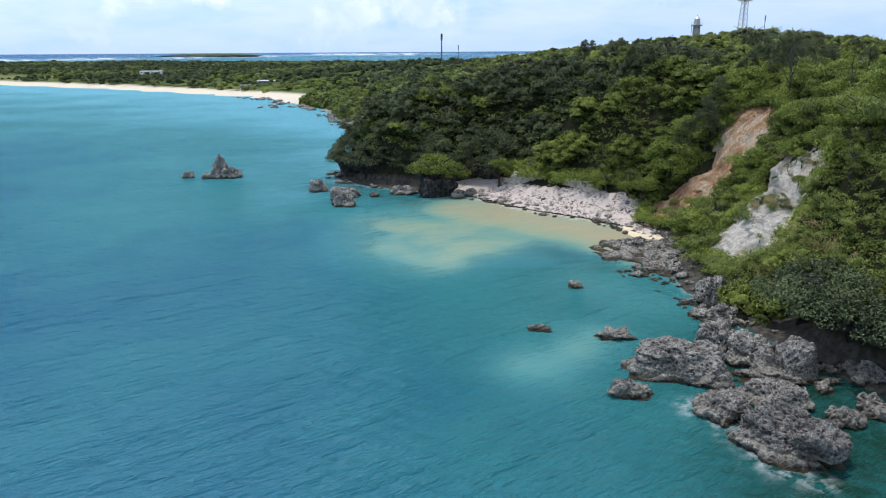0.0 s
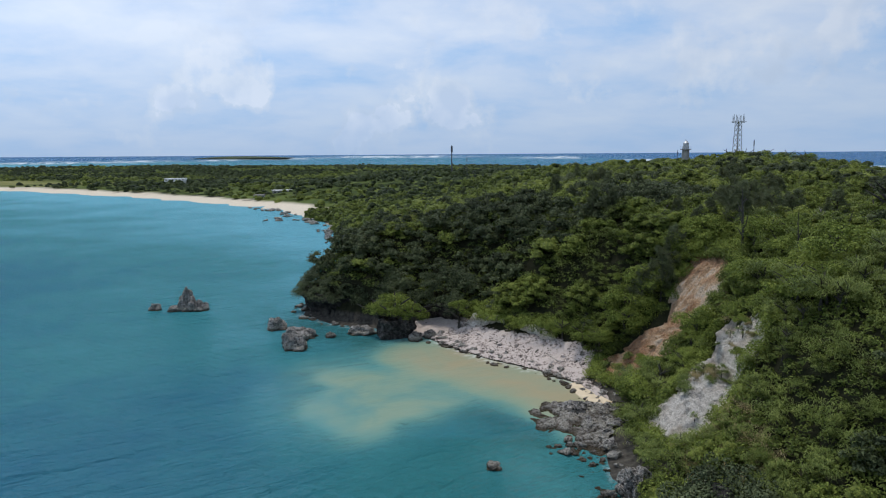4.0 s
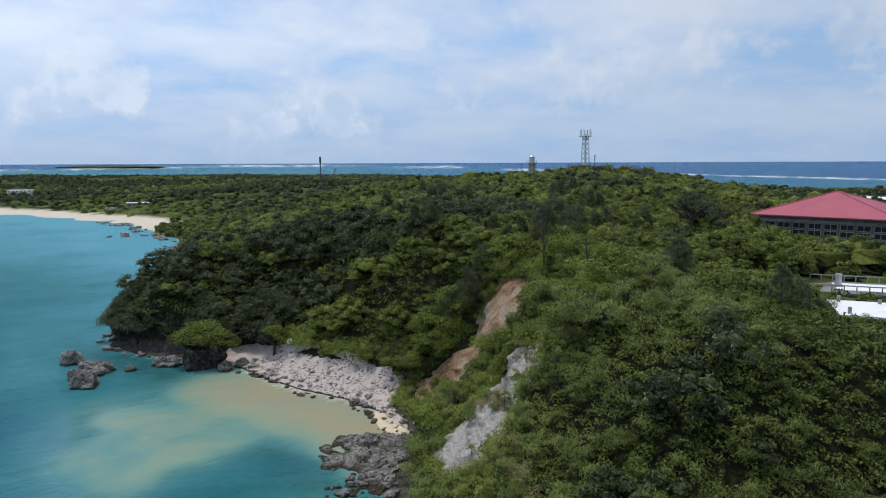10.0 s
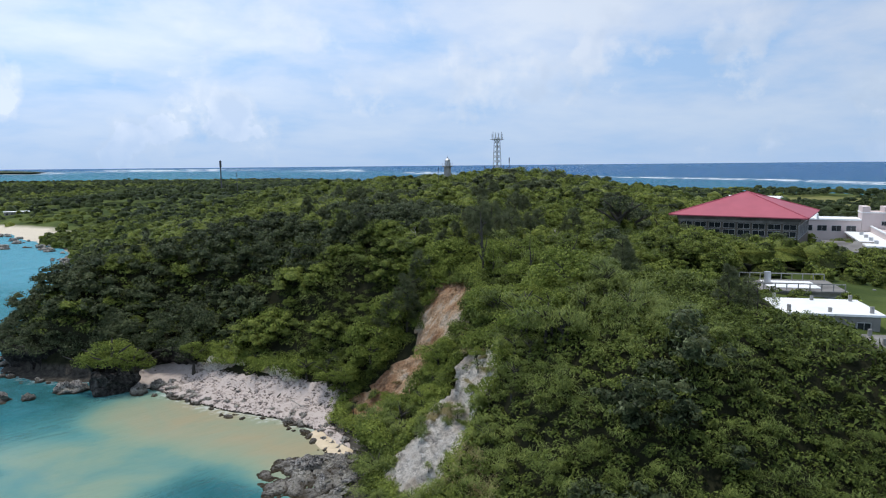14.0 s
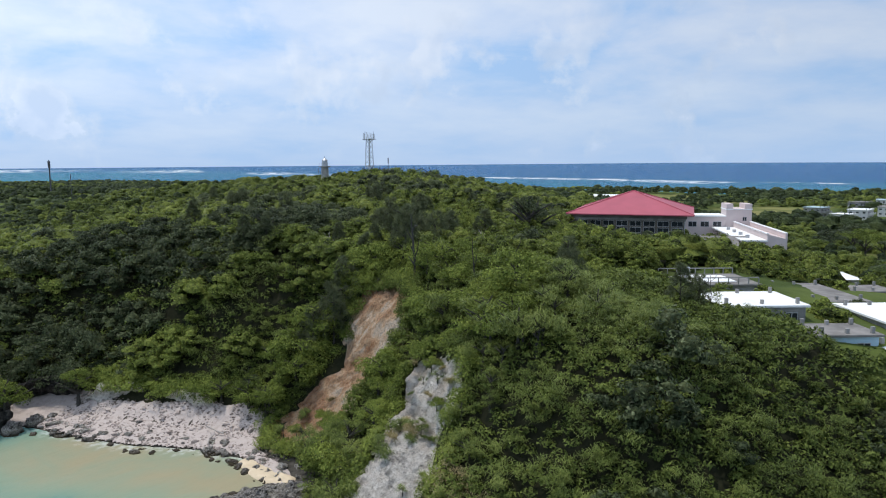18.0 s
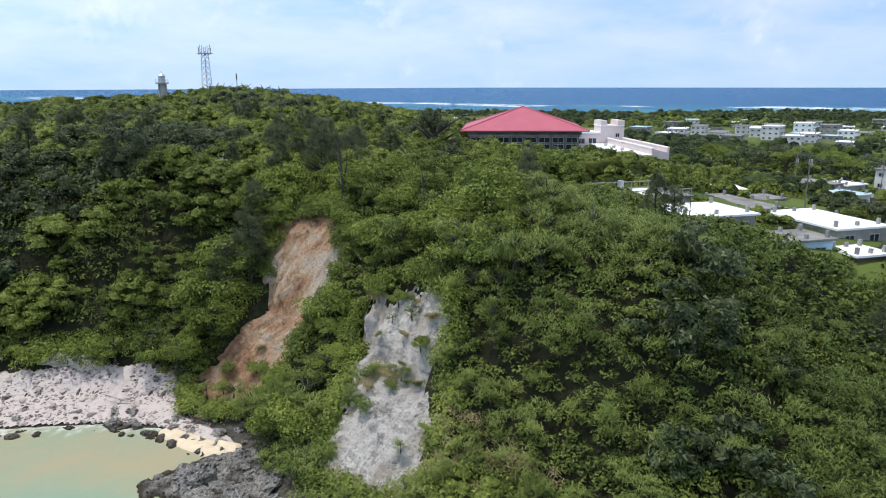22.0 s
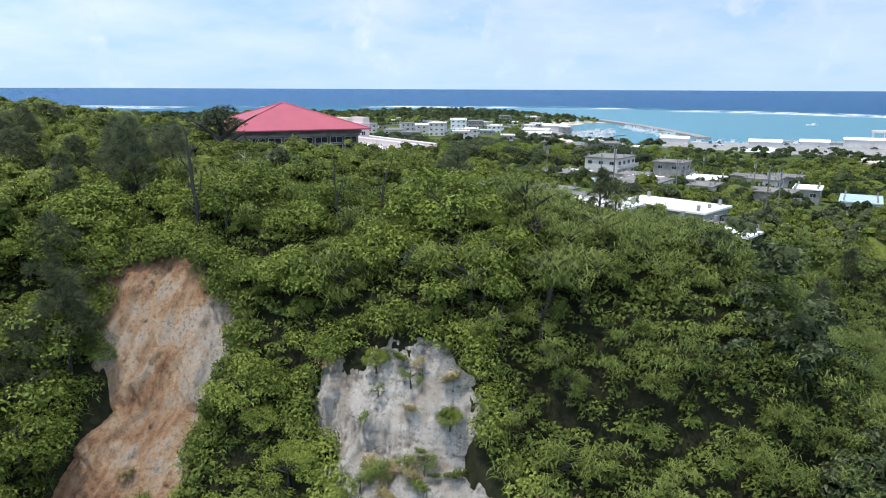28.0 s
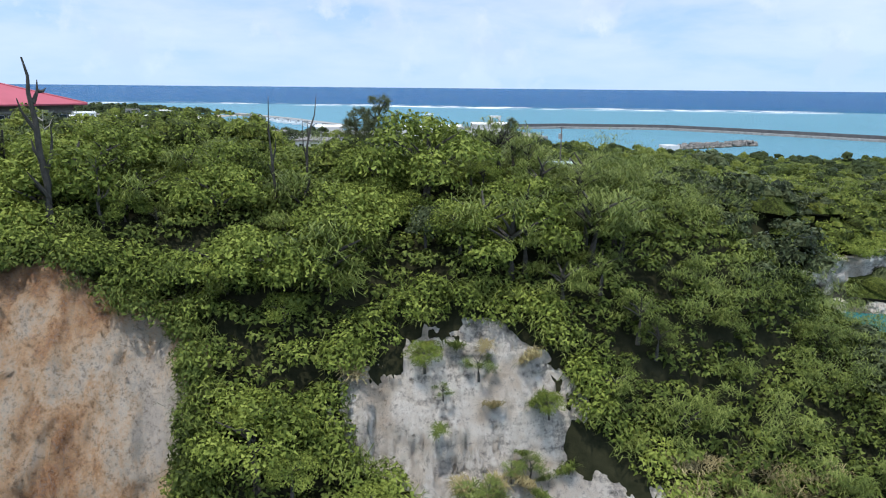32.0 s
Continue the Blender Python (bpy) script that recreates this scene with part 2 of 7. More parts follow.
    h = n("Math", {0: w1, 1: n("Math", {0: w2, 1: 0.2}, operation="MULTIPLY").outputs[0]}, operation="ADD").outputs[0]
    h = n("Math", {0: h, 1: n("Math", {0: w3, 1: 1.7}, operation="MULTIPLY").outputs[0]}, operation="ADD").outputs[0]
    calm = n("MapRange", {0: silt, 1: 0.0, 2: 0.4, 3: 1.0, 4: 0.10}).outputs[0]
    bump = n("Bump", {"Height": h, "Strength": calm, "Distance": 2.3}).outputs[0]
    body = n("BsdfDiffuse", {"Color": col, "Normal": bump}).outputs[0]
    shine = n("BsdfGlossy", {"Color": (0.74, 0.90, 1, 1), "Roughness": 0.16, "Normal": bump}).outputs[0]
    # wave slopes keep the mirror from closing at a flat angle
    edge = n("MapRange", {0: n("Fresnel", {"IOR": 1.33, "Normal": bump}).outputs[0], 1: 0.05, 2: 0.75, 3: 0.0, 4: 0.54}).outputs[0]
    return n("MixShader", {0: edge, 1: body, 2: shine}).outputs[0]


SEA = material("sea_water", fill_sea)


def fill_rock(n):
    pos = n("NewGeometry").outputs["Position"]
    a = noise_at(n, 0.5, 6.0, 0.65)
    b = noise_at(n, 2.6, 9.0, 0.78)
    fine = noise_at(n, 9.0, 6.0, 0.8)
    isl = n("ObjectInfo").outputs["Random"]
    tone = n("Math", {0: n("Math", {0: a, 1: 0.5}, operation="MULTIPLY").outputs[0], 1: n("Math", {0: b, 1: n("Math", {0: fine, 1: 0.8}, operation="MULTIPLY").outputs[0]}, operation="ADD").outputs[0]}, operation="ADD").outputs[0]
    tone = n("Math", {0: tone, 1: 0.435}, operation="MULTIPLY").outputs[0]
    col = ramp(n, tone, [(0.40, (0.050, 0.048, 0.046)), (0.47, (0.22, 0.21, 0.20)), (0.53, (0.48, 0.465, 0.44)), (0.60, (0.72, 0.70, 0.665))])
    # solution pits and cracks; the shade in them is also put into the colour
    warp = n("VectorMath", {0: pos, 1: n("VectorMath", {0: n("TexNoise", {"Vector": pos, "Scale": 1.3, "Detail": 3.0}).outputs[1], 3: 0.7}, operation="SCALE").outputs[0]}, operation="ADD").outputs[0]
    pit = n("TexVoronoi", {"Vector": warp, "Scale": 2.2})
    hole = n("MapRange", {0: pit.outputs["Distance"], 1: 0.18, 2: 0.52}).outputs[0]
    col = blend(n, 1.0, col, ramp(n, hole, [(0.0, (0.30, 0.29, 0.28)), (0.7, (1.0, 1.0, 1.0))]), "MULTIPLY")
    tint = ramp(n, isl, [(0.0, (0.80, 0.78, 0.77)), (1.0, (1.1, 1.05, 1.0))])
    col = blend(n, 1.0, col, tint, "MULTIPLY")
    z = n("SeparateXYZ", {0: pos}).outputs[2]
    level = n("Math", {0: z, 1: n("Math", {0: b, 1: 0.9}, operation="MULTIPLY").outputs[0]}, operation="SUBTRACT").outputs[0]
    # a bleached crust of barnacles above the wet brown foot
    crust = n("MapRange", {0: n("Math", {0: n("Math", {0: level, 1: 0.35}, operation="SUBTRACT").outputs[0]}, operation="ABSOLUTE").outputs[0], 1: 0.1, 2: 0.4, 3: 0.6, 4: 0.0}).outputs[0]
    col = blend(n, n("Math", {0: crust, 1: a}, operation="MULTIPLY").outputs[0], col, (0.62, 0.57, 0.45))
    wet = n("MapRange", {0: level, 1: -0.35, 2: 0.15}).outputs[0]
    col = blend(n, wet, (0.085, 0.066, 0.040), col)
    h = n("Math", {0: n("Math", {0: b, 1: fine}, operation="ADD").outputs[0], 1: hole}, operation="ADD").outputs[0]
    return surface(n, col, 0.88, h, 1.0, 0.5, spec=0.15)


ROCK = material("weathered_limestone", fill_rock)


def fill_cliff(n):
    """Dark stained sea cliff, blackened further by the overhang's shade put into the colour, with paler fresh breaks.
    """
    a = noise_at(n, 0.25, 6.0, 0.65)
    b = noise_at(n, 2.0, 8.0, 0.72)
    pos = n("NewGeometry").outputs["Position"]
    streak = noise_at(n, 1.0, 5.0, 0.6, where=n("Mapping", {"Vector": pos, "Scale": (0.9, 0.9, 0.12)}).outputs[0])
    s = n("Math", {0: n("Math", {0: a, 1: b}, operation="ADD").outputs[0], 1: streak}, operation="ADD").outputs[0]
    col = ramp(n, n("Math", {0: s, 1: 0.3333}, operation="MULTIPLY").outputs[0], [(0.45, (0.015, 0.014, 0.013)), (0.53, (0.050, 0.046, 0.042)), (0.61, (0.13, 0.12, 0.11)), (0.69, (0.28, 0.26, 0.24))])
    return surface(n, col, 0.9, n("Math", {0: b, 1: streak}, operation="ADD").outputs[0], 1.0, 0.5, spec=0.15)


CLIFF = material("shade_blackened_cliff", fill_cliff)


def down_slope(n, pos, stretch):
    """Coordinates that run slowly down the fall of the bay's slope, so that streaks follow it."""
    fall = n("VectorMath", {0: pos, 1: (0.64 * stretch, 0.0, 0.77 * stretch)}, operation="DOT_PRODUCT").outputs["Value"]
    depth = n("VectorMath", {0: pos, 1: (-0.77, 0.0, 0.64)}, operation="DOT_PRODUCT").outputs["Value"]
    across = n("SeparateXYZ", {0: pos}).outputs[1]
    return n("CombineXYZ", {0: fall, 1: across, 2: depth}).outputs[0]


def fill_brown(n):
    pos = n("NewGeometry").outputs["Position"]
    run = down_slope(n, pos, 0.38)
    a = noise_at(n, 0.22, 5.0, 0.6)
    b = noise_at(n, 0.9, 7.0, 0.65, where=run)
    c = noise_at(n, 5.0, 6.0, 0.7)
    z = n("SeparateXYZ", {0: pos}).outputs[2]
    s = n("Math", {0: n("Math", {0: a, 1: 0.6}, operation="MULTIPLY").outputs[0], 1: n("Math", {0: n("Math", {0: b, 1: 0.55}, operation="MULTIPLY").outputs[0], 1: n("Math", {0: c, 1: 0.4}, operation="MULTIPLY").outputs[0]}, operation="ADD").outputs[0]}, operation="ADD").outputs[0]
    # bare orange clay near the head and in the heap at the foot, washed grey marl between
    mid = n("MapRange", {0: n("Math", {0: n("Math", {0: z, 1: 13.0}, operation="SUBTRACT").outputs[0]}, operation="ABSOLUTE").outputs[0], 1: 2.0, 2: 7.0, 3: -0.02, 4: 0.11}).outputs[0]
    # more marl on the southern side
    yy = n("SeparateXYZ", {0: pos}).outputs[1]
    mid = n("Math", {0: mid, 1: n("MapRange", {0: yy, 1: 121.0, 2: 125.5, 3: -0.07, 4: 0.03}).outputs[0]}, operation="ADD").outputs[0]
    s = n("Math", {0: s, 1: mid}, operation="ADD").outputs[0]
    col = ramp(n, s, [(0.62, (0.66, 0.60, 0.54)), (0.70, (0.78, 0.68, 0.57)), (0.76, (0.77, 0.60, 0.44)), (0.82, (0.72, 0.47, 0.28)), (0.90, (0.54, 0.29, 0.15)), (0.98, (0.30, 0.14, 0.07))])
    col = blend(n, n("MapRange", {0: c, 1: 0.48, 2: 0.64, 3: 0.0, 4: 0.40}).outputs[0], col, (0.62, 0.56, 0.49))
    col = blend(n, 1.0, col, ramp(n, n("Math", {0: b, 1: c}, operation="ADD").outputs[0], [(0.78, (0.74, 0.70, 0.67)), (0.90, (0.95, 0.94, 0.93)), (1.08, (1.0, 1.0, 1.0))]), "MULTIPLY")
    grit = noise_at(n, 16.0, 5.0, 0.75)
    col = blend(n, n("MapRange", {0: grit, 1: 0.55, 2: 0.70, 3: 0.0, 4: 0.5}).outputs[0], col, (0.74, 0.68, 0.60))
    col = blend(n, 1.0, col, ramp(n, noise_at(n, 2.6, 9.0, 0.78), [(0.38, (0.55, 0.51, 0.48)), (0.48, (0.94, 0.93, 0.92)), (0.60, (1.0, 1.0, 1.0))]), "MULTIPLY")
    h = n("Math", {0: n("Math", {0: b, 1: c}, operation="ADD").outputs[0], 1: grit}, operation="ADD").outputs[0]
    return surface(n, col, 0.95, h, 1.0, 0.5, spec=0.1)


CLAY = material("orange_clay_and_marl", fill_brown)


def fill_white(n):
    pos = n("NewGeometry").outputs["Position"]
    run = down_slope(n, pos, 0.20)
    bed = n("Mapping", {"Vector": pos, "Scale": (0.25, 0.25, 3.0)}).outputs[0]
    a = noise_at(n, 0.3, 5.0, 0.6)
    b = noise_at(n, 1.1, 7.0, 0.65, where=run)
    c = noise_at(n, 4.5, 7.0, 0.7)
    e = noise_at(n, 0.8, 5.0, 0.6, where=bed)
    s = n("Math", {0: n("Math", {0: a, 1: b}, operation="ADD").outputs[0], 1: n("Math", {0: e, 1: c}, operation="ADD").outputs[0]}, operation="ADD").outputs[0]
    s = n("Math", {0: s, 1: 0.25}, operation="MULTIPLY").outputs[0]
    col = ramp(n, s, [(0.41, (0.30, 0.28, 0.26)), (0.455, (0.62, 0.565, 0.500)), (0.49, (0.85, 0.785, 0.705)), (0.55, (0.92, 0.87, 0.80))])
    col = blend(n, n("MapRange", {0: a, 1: 0.52, 2: 0.66, 3: 0.0, 4: 0.65}).outputs[0], col, (0.52, 0.40, 0.28))
    grit = noise_at(n, 15.0, 5.0, 0.75)
    col = blend(n, n("MapRange", {0: grit, 1: 0.32, 2: 0.44, 3: 0.5, 4: 0.0}).outputs[0], col, (0.30, 0.28, 0.26))
    col = blend(n, 1.0, col, ramp(n, noise_at(n, 2.4, 9.0, 0.78), [(0.37, (0.52, 0.50, 0.48)), (0.46, (0.95, 0.94, 0.93)), (0.58, (1.0, 1.0, 1.0))]), "MULTIPLY")
    h = n("Math", {0: n("Math", {0: b, 1: grit}, operation="ADD").outputs[0], 1: n("Math", {0: c, 1: e}, operation="ADD").outputs[0]}, operation="ADD").outputs[0]
    return surface(n, col, 0.95, h, 1.0, 0.5, spec=0.1)


MARL = material("pale_marl", fill_white)


def fill_shingle(n):
    isl = n("ObjectInfo").outputs["Random"]
    a = noise_at(n, 1.3, 6.0, 0.65)
    r = n("NewGeometry").outputs["Random Per Island"]
    s = n("Math", {0: n("Math", {0: a, 1: 0.6}, operation="MULTIPLY").outputs[0], 1: n("Math", {0: n("Math", {0: r, 1: isl}, operation="ADD").outputs[0], 1: 0.25}, operation="MULTIPLY").outputs[0]}, operation="ADD").outputs[0]
    col = ramp(n, s, [(0.25, (0.11, 0.088, 0.074)), (0.48, (0.27, 0.222, 0.196)), (0.75, (0.46, 0.392, 0.352))])
    return surface(n, col, 0.9, noise_at(n, 6.0, 6.0, 0.7), 0.6, 0.12, spec=0.2)


SHINGLE = material("pale_shingle", fill_shingle)


def plain(name, colour, rough=0.6, var=0.25, scale=1.5, bump=0.15, metal=0.0, dirt=(0.12, 0.11, 0.10), dirt_amount=0.35):
    def fill(n):
        a = noise_at(n, scale, 6.0)
        b = noise_at(n, scale * 9, 4.0)
        lo = tuple(max(0.0, c * (1 - var)) for c in colour)
        col = ramp(n, a, [(0.35, lo), (0.65, colour)])
        d = n("MapRange", {0: noise_at(n, scale * 0.45, 7.0, 0.65), 1: 0.52, 2: 0.75, 3: 0.0, 4: dirt_amount}).outputs[0]
        col = blend(n, d, col, dirt)
        return surface(n, col, rough, b, bump, 0.02, metal)
    return material(name, fill)


WHITE_ROOF = plain("white_coated_roof", (0.80, 0.80, 0.79), 0.7, 0.06, 0.6, dirt=(0.45, 0.45, 0.44), dirt_amount=0.3)
RED_ROOF = plain("red_sheet_roof", (0.40, 0.085, 0.115), 0.55, 0.12, 0.25, dirt=(0.30, 0.05, 0.06), dirt_amount=0.4)
HALL_WALL = plain("brown_grey_render", (0.17, 0.15, 0.13), 0.9, 0.3, 0.4, dirt=(0.06, 0.055, 0.05), dirt_amount=0.6)
CONCRETE = plain("weathered_concrete", (0.34, 0.33, 0.31), 0.9, 0.35, 0.5, dirt=(0.07, 0.07, 0.07), dirt_amount=0.7)
PALE_WALL = plain("pale_painted_wall", (0.62, 0.60, 0.58), 0.8, 0.12, 0.5, dirt=(0.22, 0.21, 0.20), dirt_amount=0.5)
PINK_WALL = plain("pink_white_wall", (0.63, 0.53, 0.505), 0.8, 0.06, 0.4, dirt=(0.4, 0.36, 0.34), dirt_amount=0.3)
BLUE_WALL = plain("light_blue_wall", (0.42, 0.58, 0.68), 0.8, 0.1, 0.6)
GREY_ROOF = plain("stained_grey_roof", (0.24, 0.225, 0.21), 0.9, 0.4, 0.4, dirt=(0.06, 0.055, 0.05), dirt_amount=0.75)
TEAL_ROOF = plain("teal_sheet_roof", (0.40, 0.52, 0.55), 0.6, 0.15, 0.5)
DARK_GLASS = plain("dark_window_glass", (0.03, 0.035, 0.04), 0.12, 0.2, 1.0, 0.0, dirt_amount=0.0)
STEEL = plain("galvanised_steel", (0.50, 0.51, 0.52), 0.5, 0.15, 1.0, metal=0.5)
WAVE_WALL = plain("dark_wave_wall", (0.11, 0.11, 0.115), 0.9, 0.3, 0.3)
DARK_STEEL = plain("dark_steel", (0.10, 0.10, 0.11), 0.6, 0.2, 1.0, metal=0.3)
SAND = plain("wet_yellow_sand", (0.60, 0.485, 0.33), 0.8, 0.15, 0.8, 0.1, dirt=(0.40, 0.29, 0.17), dirt_amount=0.4)
BARK = plain("grey_bark", (0.060, 0.054, 0.046), 0.95, 0.4, 4.0, 0.6)
BLEACHED = plain("bleached_wood", (0.42, 0.38, 0.34), 0.95, 0.3, 4.0, 0.6)

# ---- number helpers ----
def lattice(ix, iy, seed):
    h = (ix.astype(np.int64) * 374761393 + iy.astype(np.int64) * 668265263 + seed * 974634543) & 0x7FFFFFFF
    h = ((h ^ (h >> 13)) * 1274126177) & 0x7FFFFFFF
    return ((h ^ (h >> 16)) & 0xFFFF) / 65535.0


def vnoise(x, y, seed=0):
    ix, iy = np.floor(x), np.floor(y)
    fx, fy = x - ix, y - iy
    fx, fy = fx * fx * (3 - 2 * fx), fy * fy * (3 - 2 * fy)
    a, b = lattice(ix, iy, seed), lattice(ix + 1, iy, seed)
    c, d = lattice(ix, iy + 1, seed), lattice(ix + 1, iy + 1, seed)
    return (a + (b - a) * fx) * (1 - fy) + (c + (d - c) * fx) * fy


def fbm(x, y, scale, seed=0, octaves=4):
    total, amp, norm = 0.0, 1.0, 0.0
    for o in range(octaves):
        total = total + amp * vnoise(x / scale * 2 ** o, y / scale * 2 ** o, seed + 17 * o)
        norm += amp
        amp *= 0.5
    return total / norm


def smooth(a, b, v):
    t = np.clip((v - a) / (b - a), 0, 1)
    return t * t * (3 - 2 * t)


def edge_distance(x, y, pts, closed=True):
    """The distance to a chain of points, and whether inside it where it is closed."""
    best = np.full(x.shape, 1e9)
    inside = np.zeros(x.shape, bool)
    P = list(pts)
    for (x0, y0), (x1, y1) in zip(P, P[1:] + P[:1] if closed else P[1:]):
        dx, dy = x1 - x0, y1 - y0
        t = np.clip(((x - x0) * dx + (y - y0) * dy) / (dx * dx + dy * dy), 0, 1)
        best = np.minimum(best, np.hypot(x - x0 - t * dx, y - y0 - t * dy))
        if closed and y1 != y0:
            inside ^= ((y0 > y) != (y1 > y)) & (x < (x1 - x0) * (y - y0) / (y1 - y0) + x0)
    return best, inside


# ---- the plan: coast, hill, scars ----
BAY = [(62, 40), (49, 46), (42.5, 55.5), (38.5, 65), (35, 78), (33, 88), (33, 97), (33, 106), (35, 113), (35, 119), (33, 125), (28, 131), (20, 137), (12, 145),
       (6, 153), (-4, 160), (-18, 166), (-27, 175), (-29, 188)]
WEST = [(-24, 220), (-34, 280), (-53, 344), (-66, 390), (-86, 425), (-118, 480), (-146, 512), (-222, 573), (-335, 655), (-475, 745), (-660, 803), (-1050, 900), (-1700, 980)]
NORTH = [(-2000, 1500), (-1500, 2000), (-500, 1900), (120, 1600), (420, 1150), (560, 860), (650, 740), (690, 655), (735, 570), (800, 510), (880, 470), (950, 435), (967, 302), (925, 243), (865, 207), (846, 182), (800, 138), (776, 148), (735, 170), (690, 174), (615, 162), (510, 140), (480, 112), (472, 80), (470, 40), (440, -40)]
SOUTH = [(320, -60), (270, -95), (262, -150), (240, -190), (190, -140), (150, -70), (118, -15), (104, 8), (95, 18), (94, 26), (98, 33), (90, 38), (76, 40)]
COAST = BAY + WEST + NORTH + SOUTH
RIDGE = [(62, 52, 11.5, 55), (72, 84, 22.4, 56), (72, 110, 25.6, 62), (70, 150, 25.2, 130), (72, 200, 27.6, 125), (105, 240, 31.8, 120), (128, 300, 33.8, 125), (100, 400, 29.5, 125), (50, 500, 25, 125), (0, 620, 19, 125), (-60, 800, 8, 125)]
BROWN = [(59, 134.8), (61.3, 127.5), (58.0, 119.8), (55.3, 119.0), (53.3, 119.2), (48.3, 119.4), (41.5, 119), (37.5, 124), (38.4, 129.3), (44, 130.4), (50.5, 130.6), (55, 132.6)]
WHITE = [(54.2, 111.2), (56, 104.5), (55.2, 100), (53.2, 96.2), (51, 95.6), (48, 91.8), (43.2, 89.2), (40, 92.4), (39.5, 100.2), (44.8, 103.6), (49.5, 107.2), (51.6, 111)]

VILLAGE = [(90, 64), (93, 112), (118, 124), (160, 124), (230, 118), (262, 84), (250, 34), (180, 26), (120, 48)]


def hill(x, y):
    best = np.full(x.shape, 0.0)
    for (x0, y0, h0, w0), (x1, y1, h1, w1) in zip(RIDGE, RIDGE[1:]):
        dx, dy = x1 - x0, y1 - y0
        t = np.clip(((x - x0) * dx + (y - y0) * dy) / (dx * dx + dy * dy), 0, 1)
        d = np.hypot(x - x0 - t * dx, y - y0 - t * dy)
        h = h0 + t * (h1 - h0)
        best = np.maximum(best, 5.0 + (h - 5.0) * np.exp(-(d / (w0 + t * (w1 - w0))) ** 2))
    return best


def ground_height(x, y, rough=True, cut=True):
    x, y = np.asarray(x, float), np.asarray(y, float)
    d, inside = edge_distance(x, y, COAST)
    top = hill(x, y)
    near = np.exp(-(np.hypot((x - 40) / 190.0, (y - 150) / 260.0)) ** 4)
    # steep by the bay, a flat strand elsewhere
    steep = np.interp(d, [0, 6, 11, 18, 21, 24.5, 30, 45, 400], [0, 1.3, 5.0, 11.2, 15.4, 19.3, 23.0, 33.0, 150.0])
    rise = near * steep + (1 - near) * d * (0.07 + 0.5 * smooth(25, 60, d) * 0.1)
    # the cape and the south headland stand up from the water as low cliffs
    bluff = 9.5 * np.exp(-(np.hypot(x + 17, y - 176) / 20.0) ** 4) + 6.0 * np.exp(-(np.hypot(x - 50, y - 58) / 15.0) ** 4)
    rise = rise + bluff * smooth(2.8, 4.6, d)
    # the far side of the southern cove
    rise = rise + 9.0 * np.exp(-(np.hypot(x - 116, y - 30) / 17.0) ** 4) * smooth(3.0, 6.0, d)
    top = np.maximum(top, 12.0 * np.exp(-(np.hypot(x - 116, y - 30) / 20.0) ** 4))
    k = 3.0
    hgt = np.clip(0.5 + 0.5 * (top - rise) / k, 0, 1)
    z = top * (1 - hgt) + rise * hgt - k * hgt * (1 - hgt)
    z = np.where(inside, np.maximum(z, 0.02 * d), -np.minimum(0.35 * d, 2.0 + 0.02 * d))
    z = np.maximum(z, -9.0)
    if rough:
        z = z + np.where(inside, smooth(2, 14, d) * (fbm(x, y, 14.0, 3) - 0.5) * 3.0, (fbm(x, y, 6.0, 5) - 0.5) * 0.8)
    # the ridge falls away towards the southern cove
    z = np.where(inside, z * (1 - 0.42 * smooth(80, 63, y) * smooth(46, 54, x) * smooth(105, 90, x)), z)
    for poly in (BROWN, WHITE) if cut else ():
        sd, si = edge_distance(x, y, poly)
        z = z - np.where(si, smooth(0.4, 2.6, sd) * 3.6, 0)
    return z


def obj_from(name, verts, faces, mat, smooth_shade=False, parent=None):
    """One mesh object from arrays; faces: an array of equal-sized faces."""
    verts, faces = np.asarray(verts, np.float32), np.asarray(faces, np.int32)
    me = bpy.data.meshes.new(name)
    nf, k = faces.shape
    me.vertices.add(len(verts))
    me.vertices.foreach_set("co", verts.ravel())
    me.loops.add(nf * k)
    me.loops.foreach_set("vertex_index", faces.ravel())
    me.polygons.add(nf)
    me.polygons.foreach_set("loop_start", np.arange(0, nf * k, k, dtype=np.int32))
    me.polygons.foreach_set("loop_total", np.full(nf, k, np.int32))
    if smooth_shade:
        me.polygons.foreach_set("use_smooth", np.ones(nf, bool))
    me.update(calc_edges=True)
    me.materials.append(mat)
    ob = new(name, me)
    ob.parent = parent
    return ob


def axis(fine0, fine1, step, far, growth=1.09):
    mid = list(np.arange(fine0, fine1 + step / 2, step))
    lo, s = [fine0], step
    while lo[-1] > -far:
        s *= growth
        lo.append(lo[-1] - s)
    hi, s = [fine1], step
    while hi[-1] < far:
        s *= growth
        hi.append(hi[-1] + s)
    return np.array(lo[:0:-1] + mid + hi[1:])


def sheet(ax, ay):
    X, Y = np.meshgrid(ax, ay)
    nx, ny = len(ax), len(ay)
    i = np.arange(nx * ny).reshape(ny, nx)
    f = np.stack([i[:-1, :-1], i[:-1, 1:], i[1:, 1:], i[1:, :-1]], -1).reshape(-1, 4)
    return X.ravel(), Y.ravel(), f


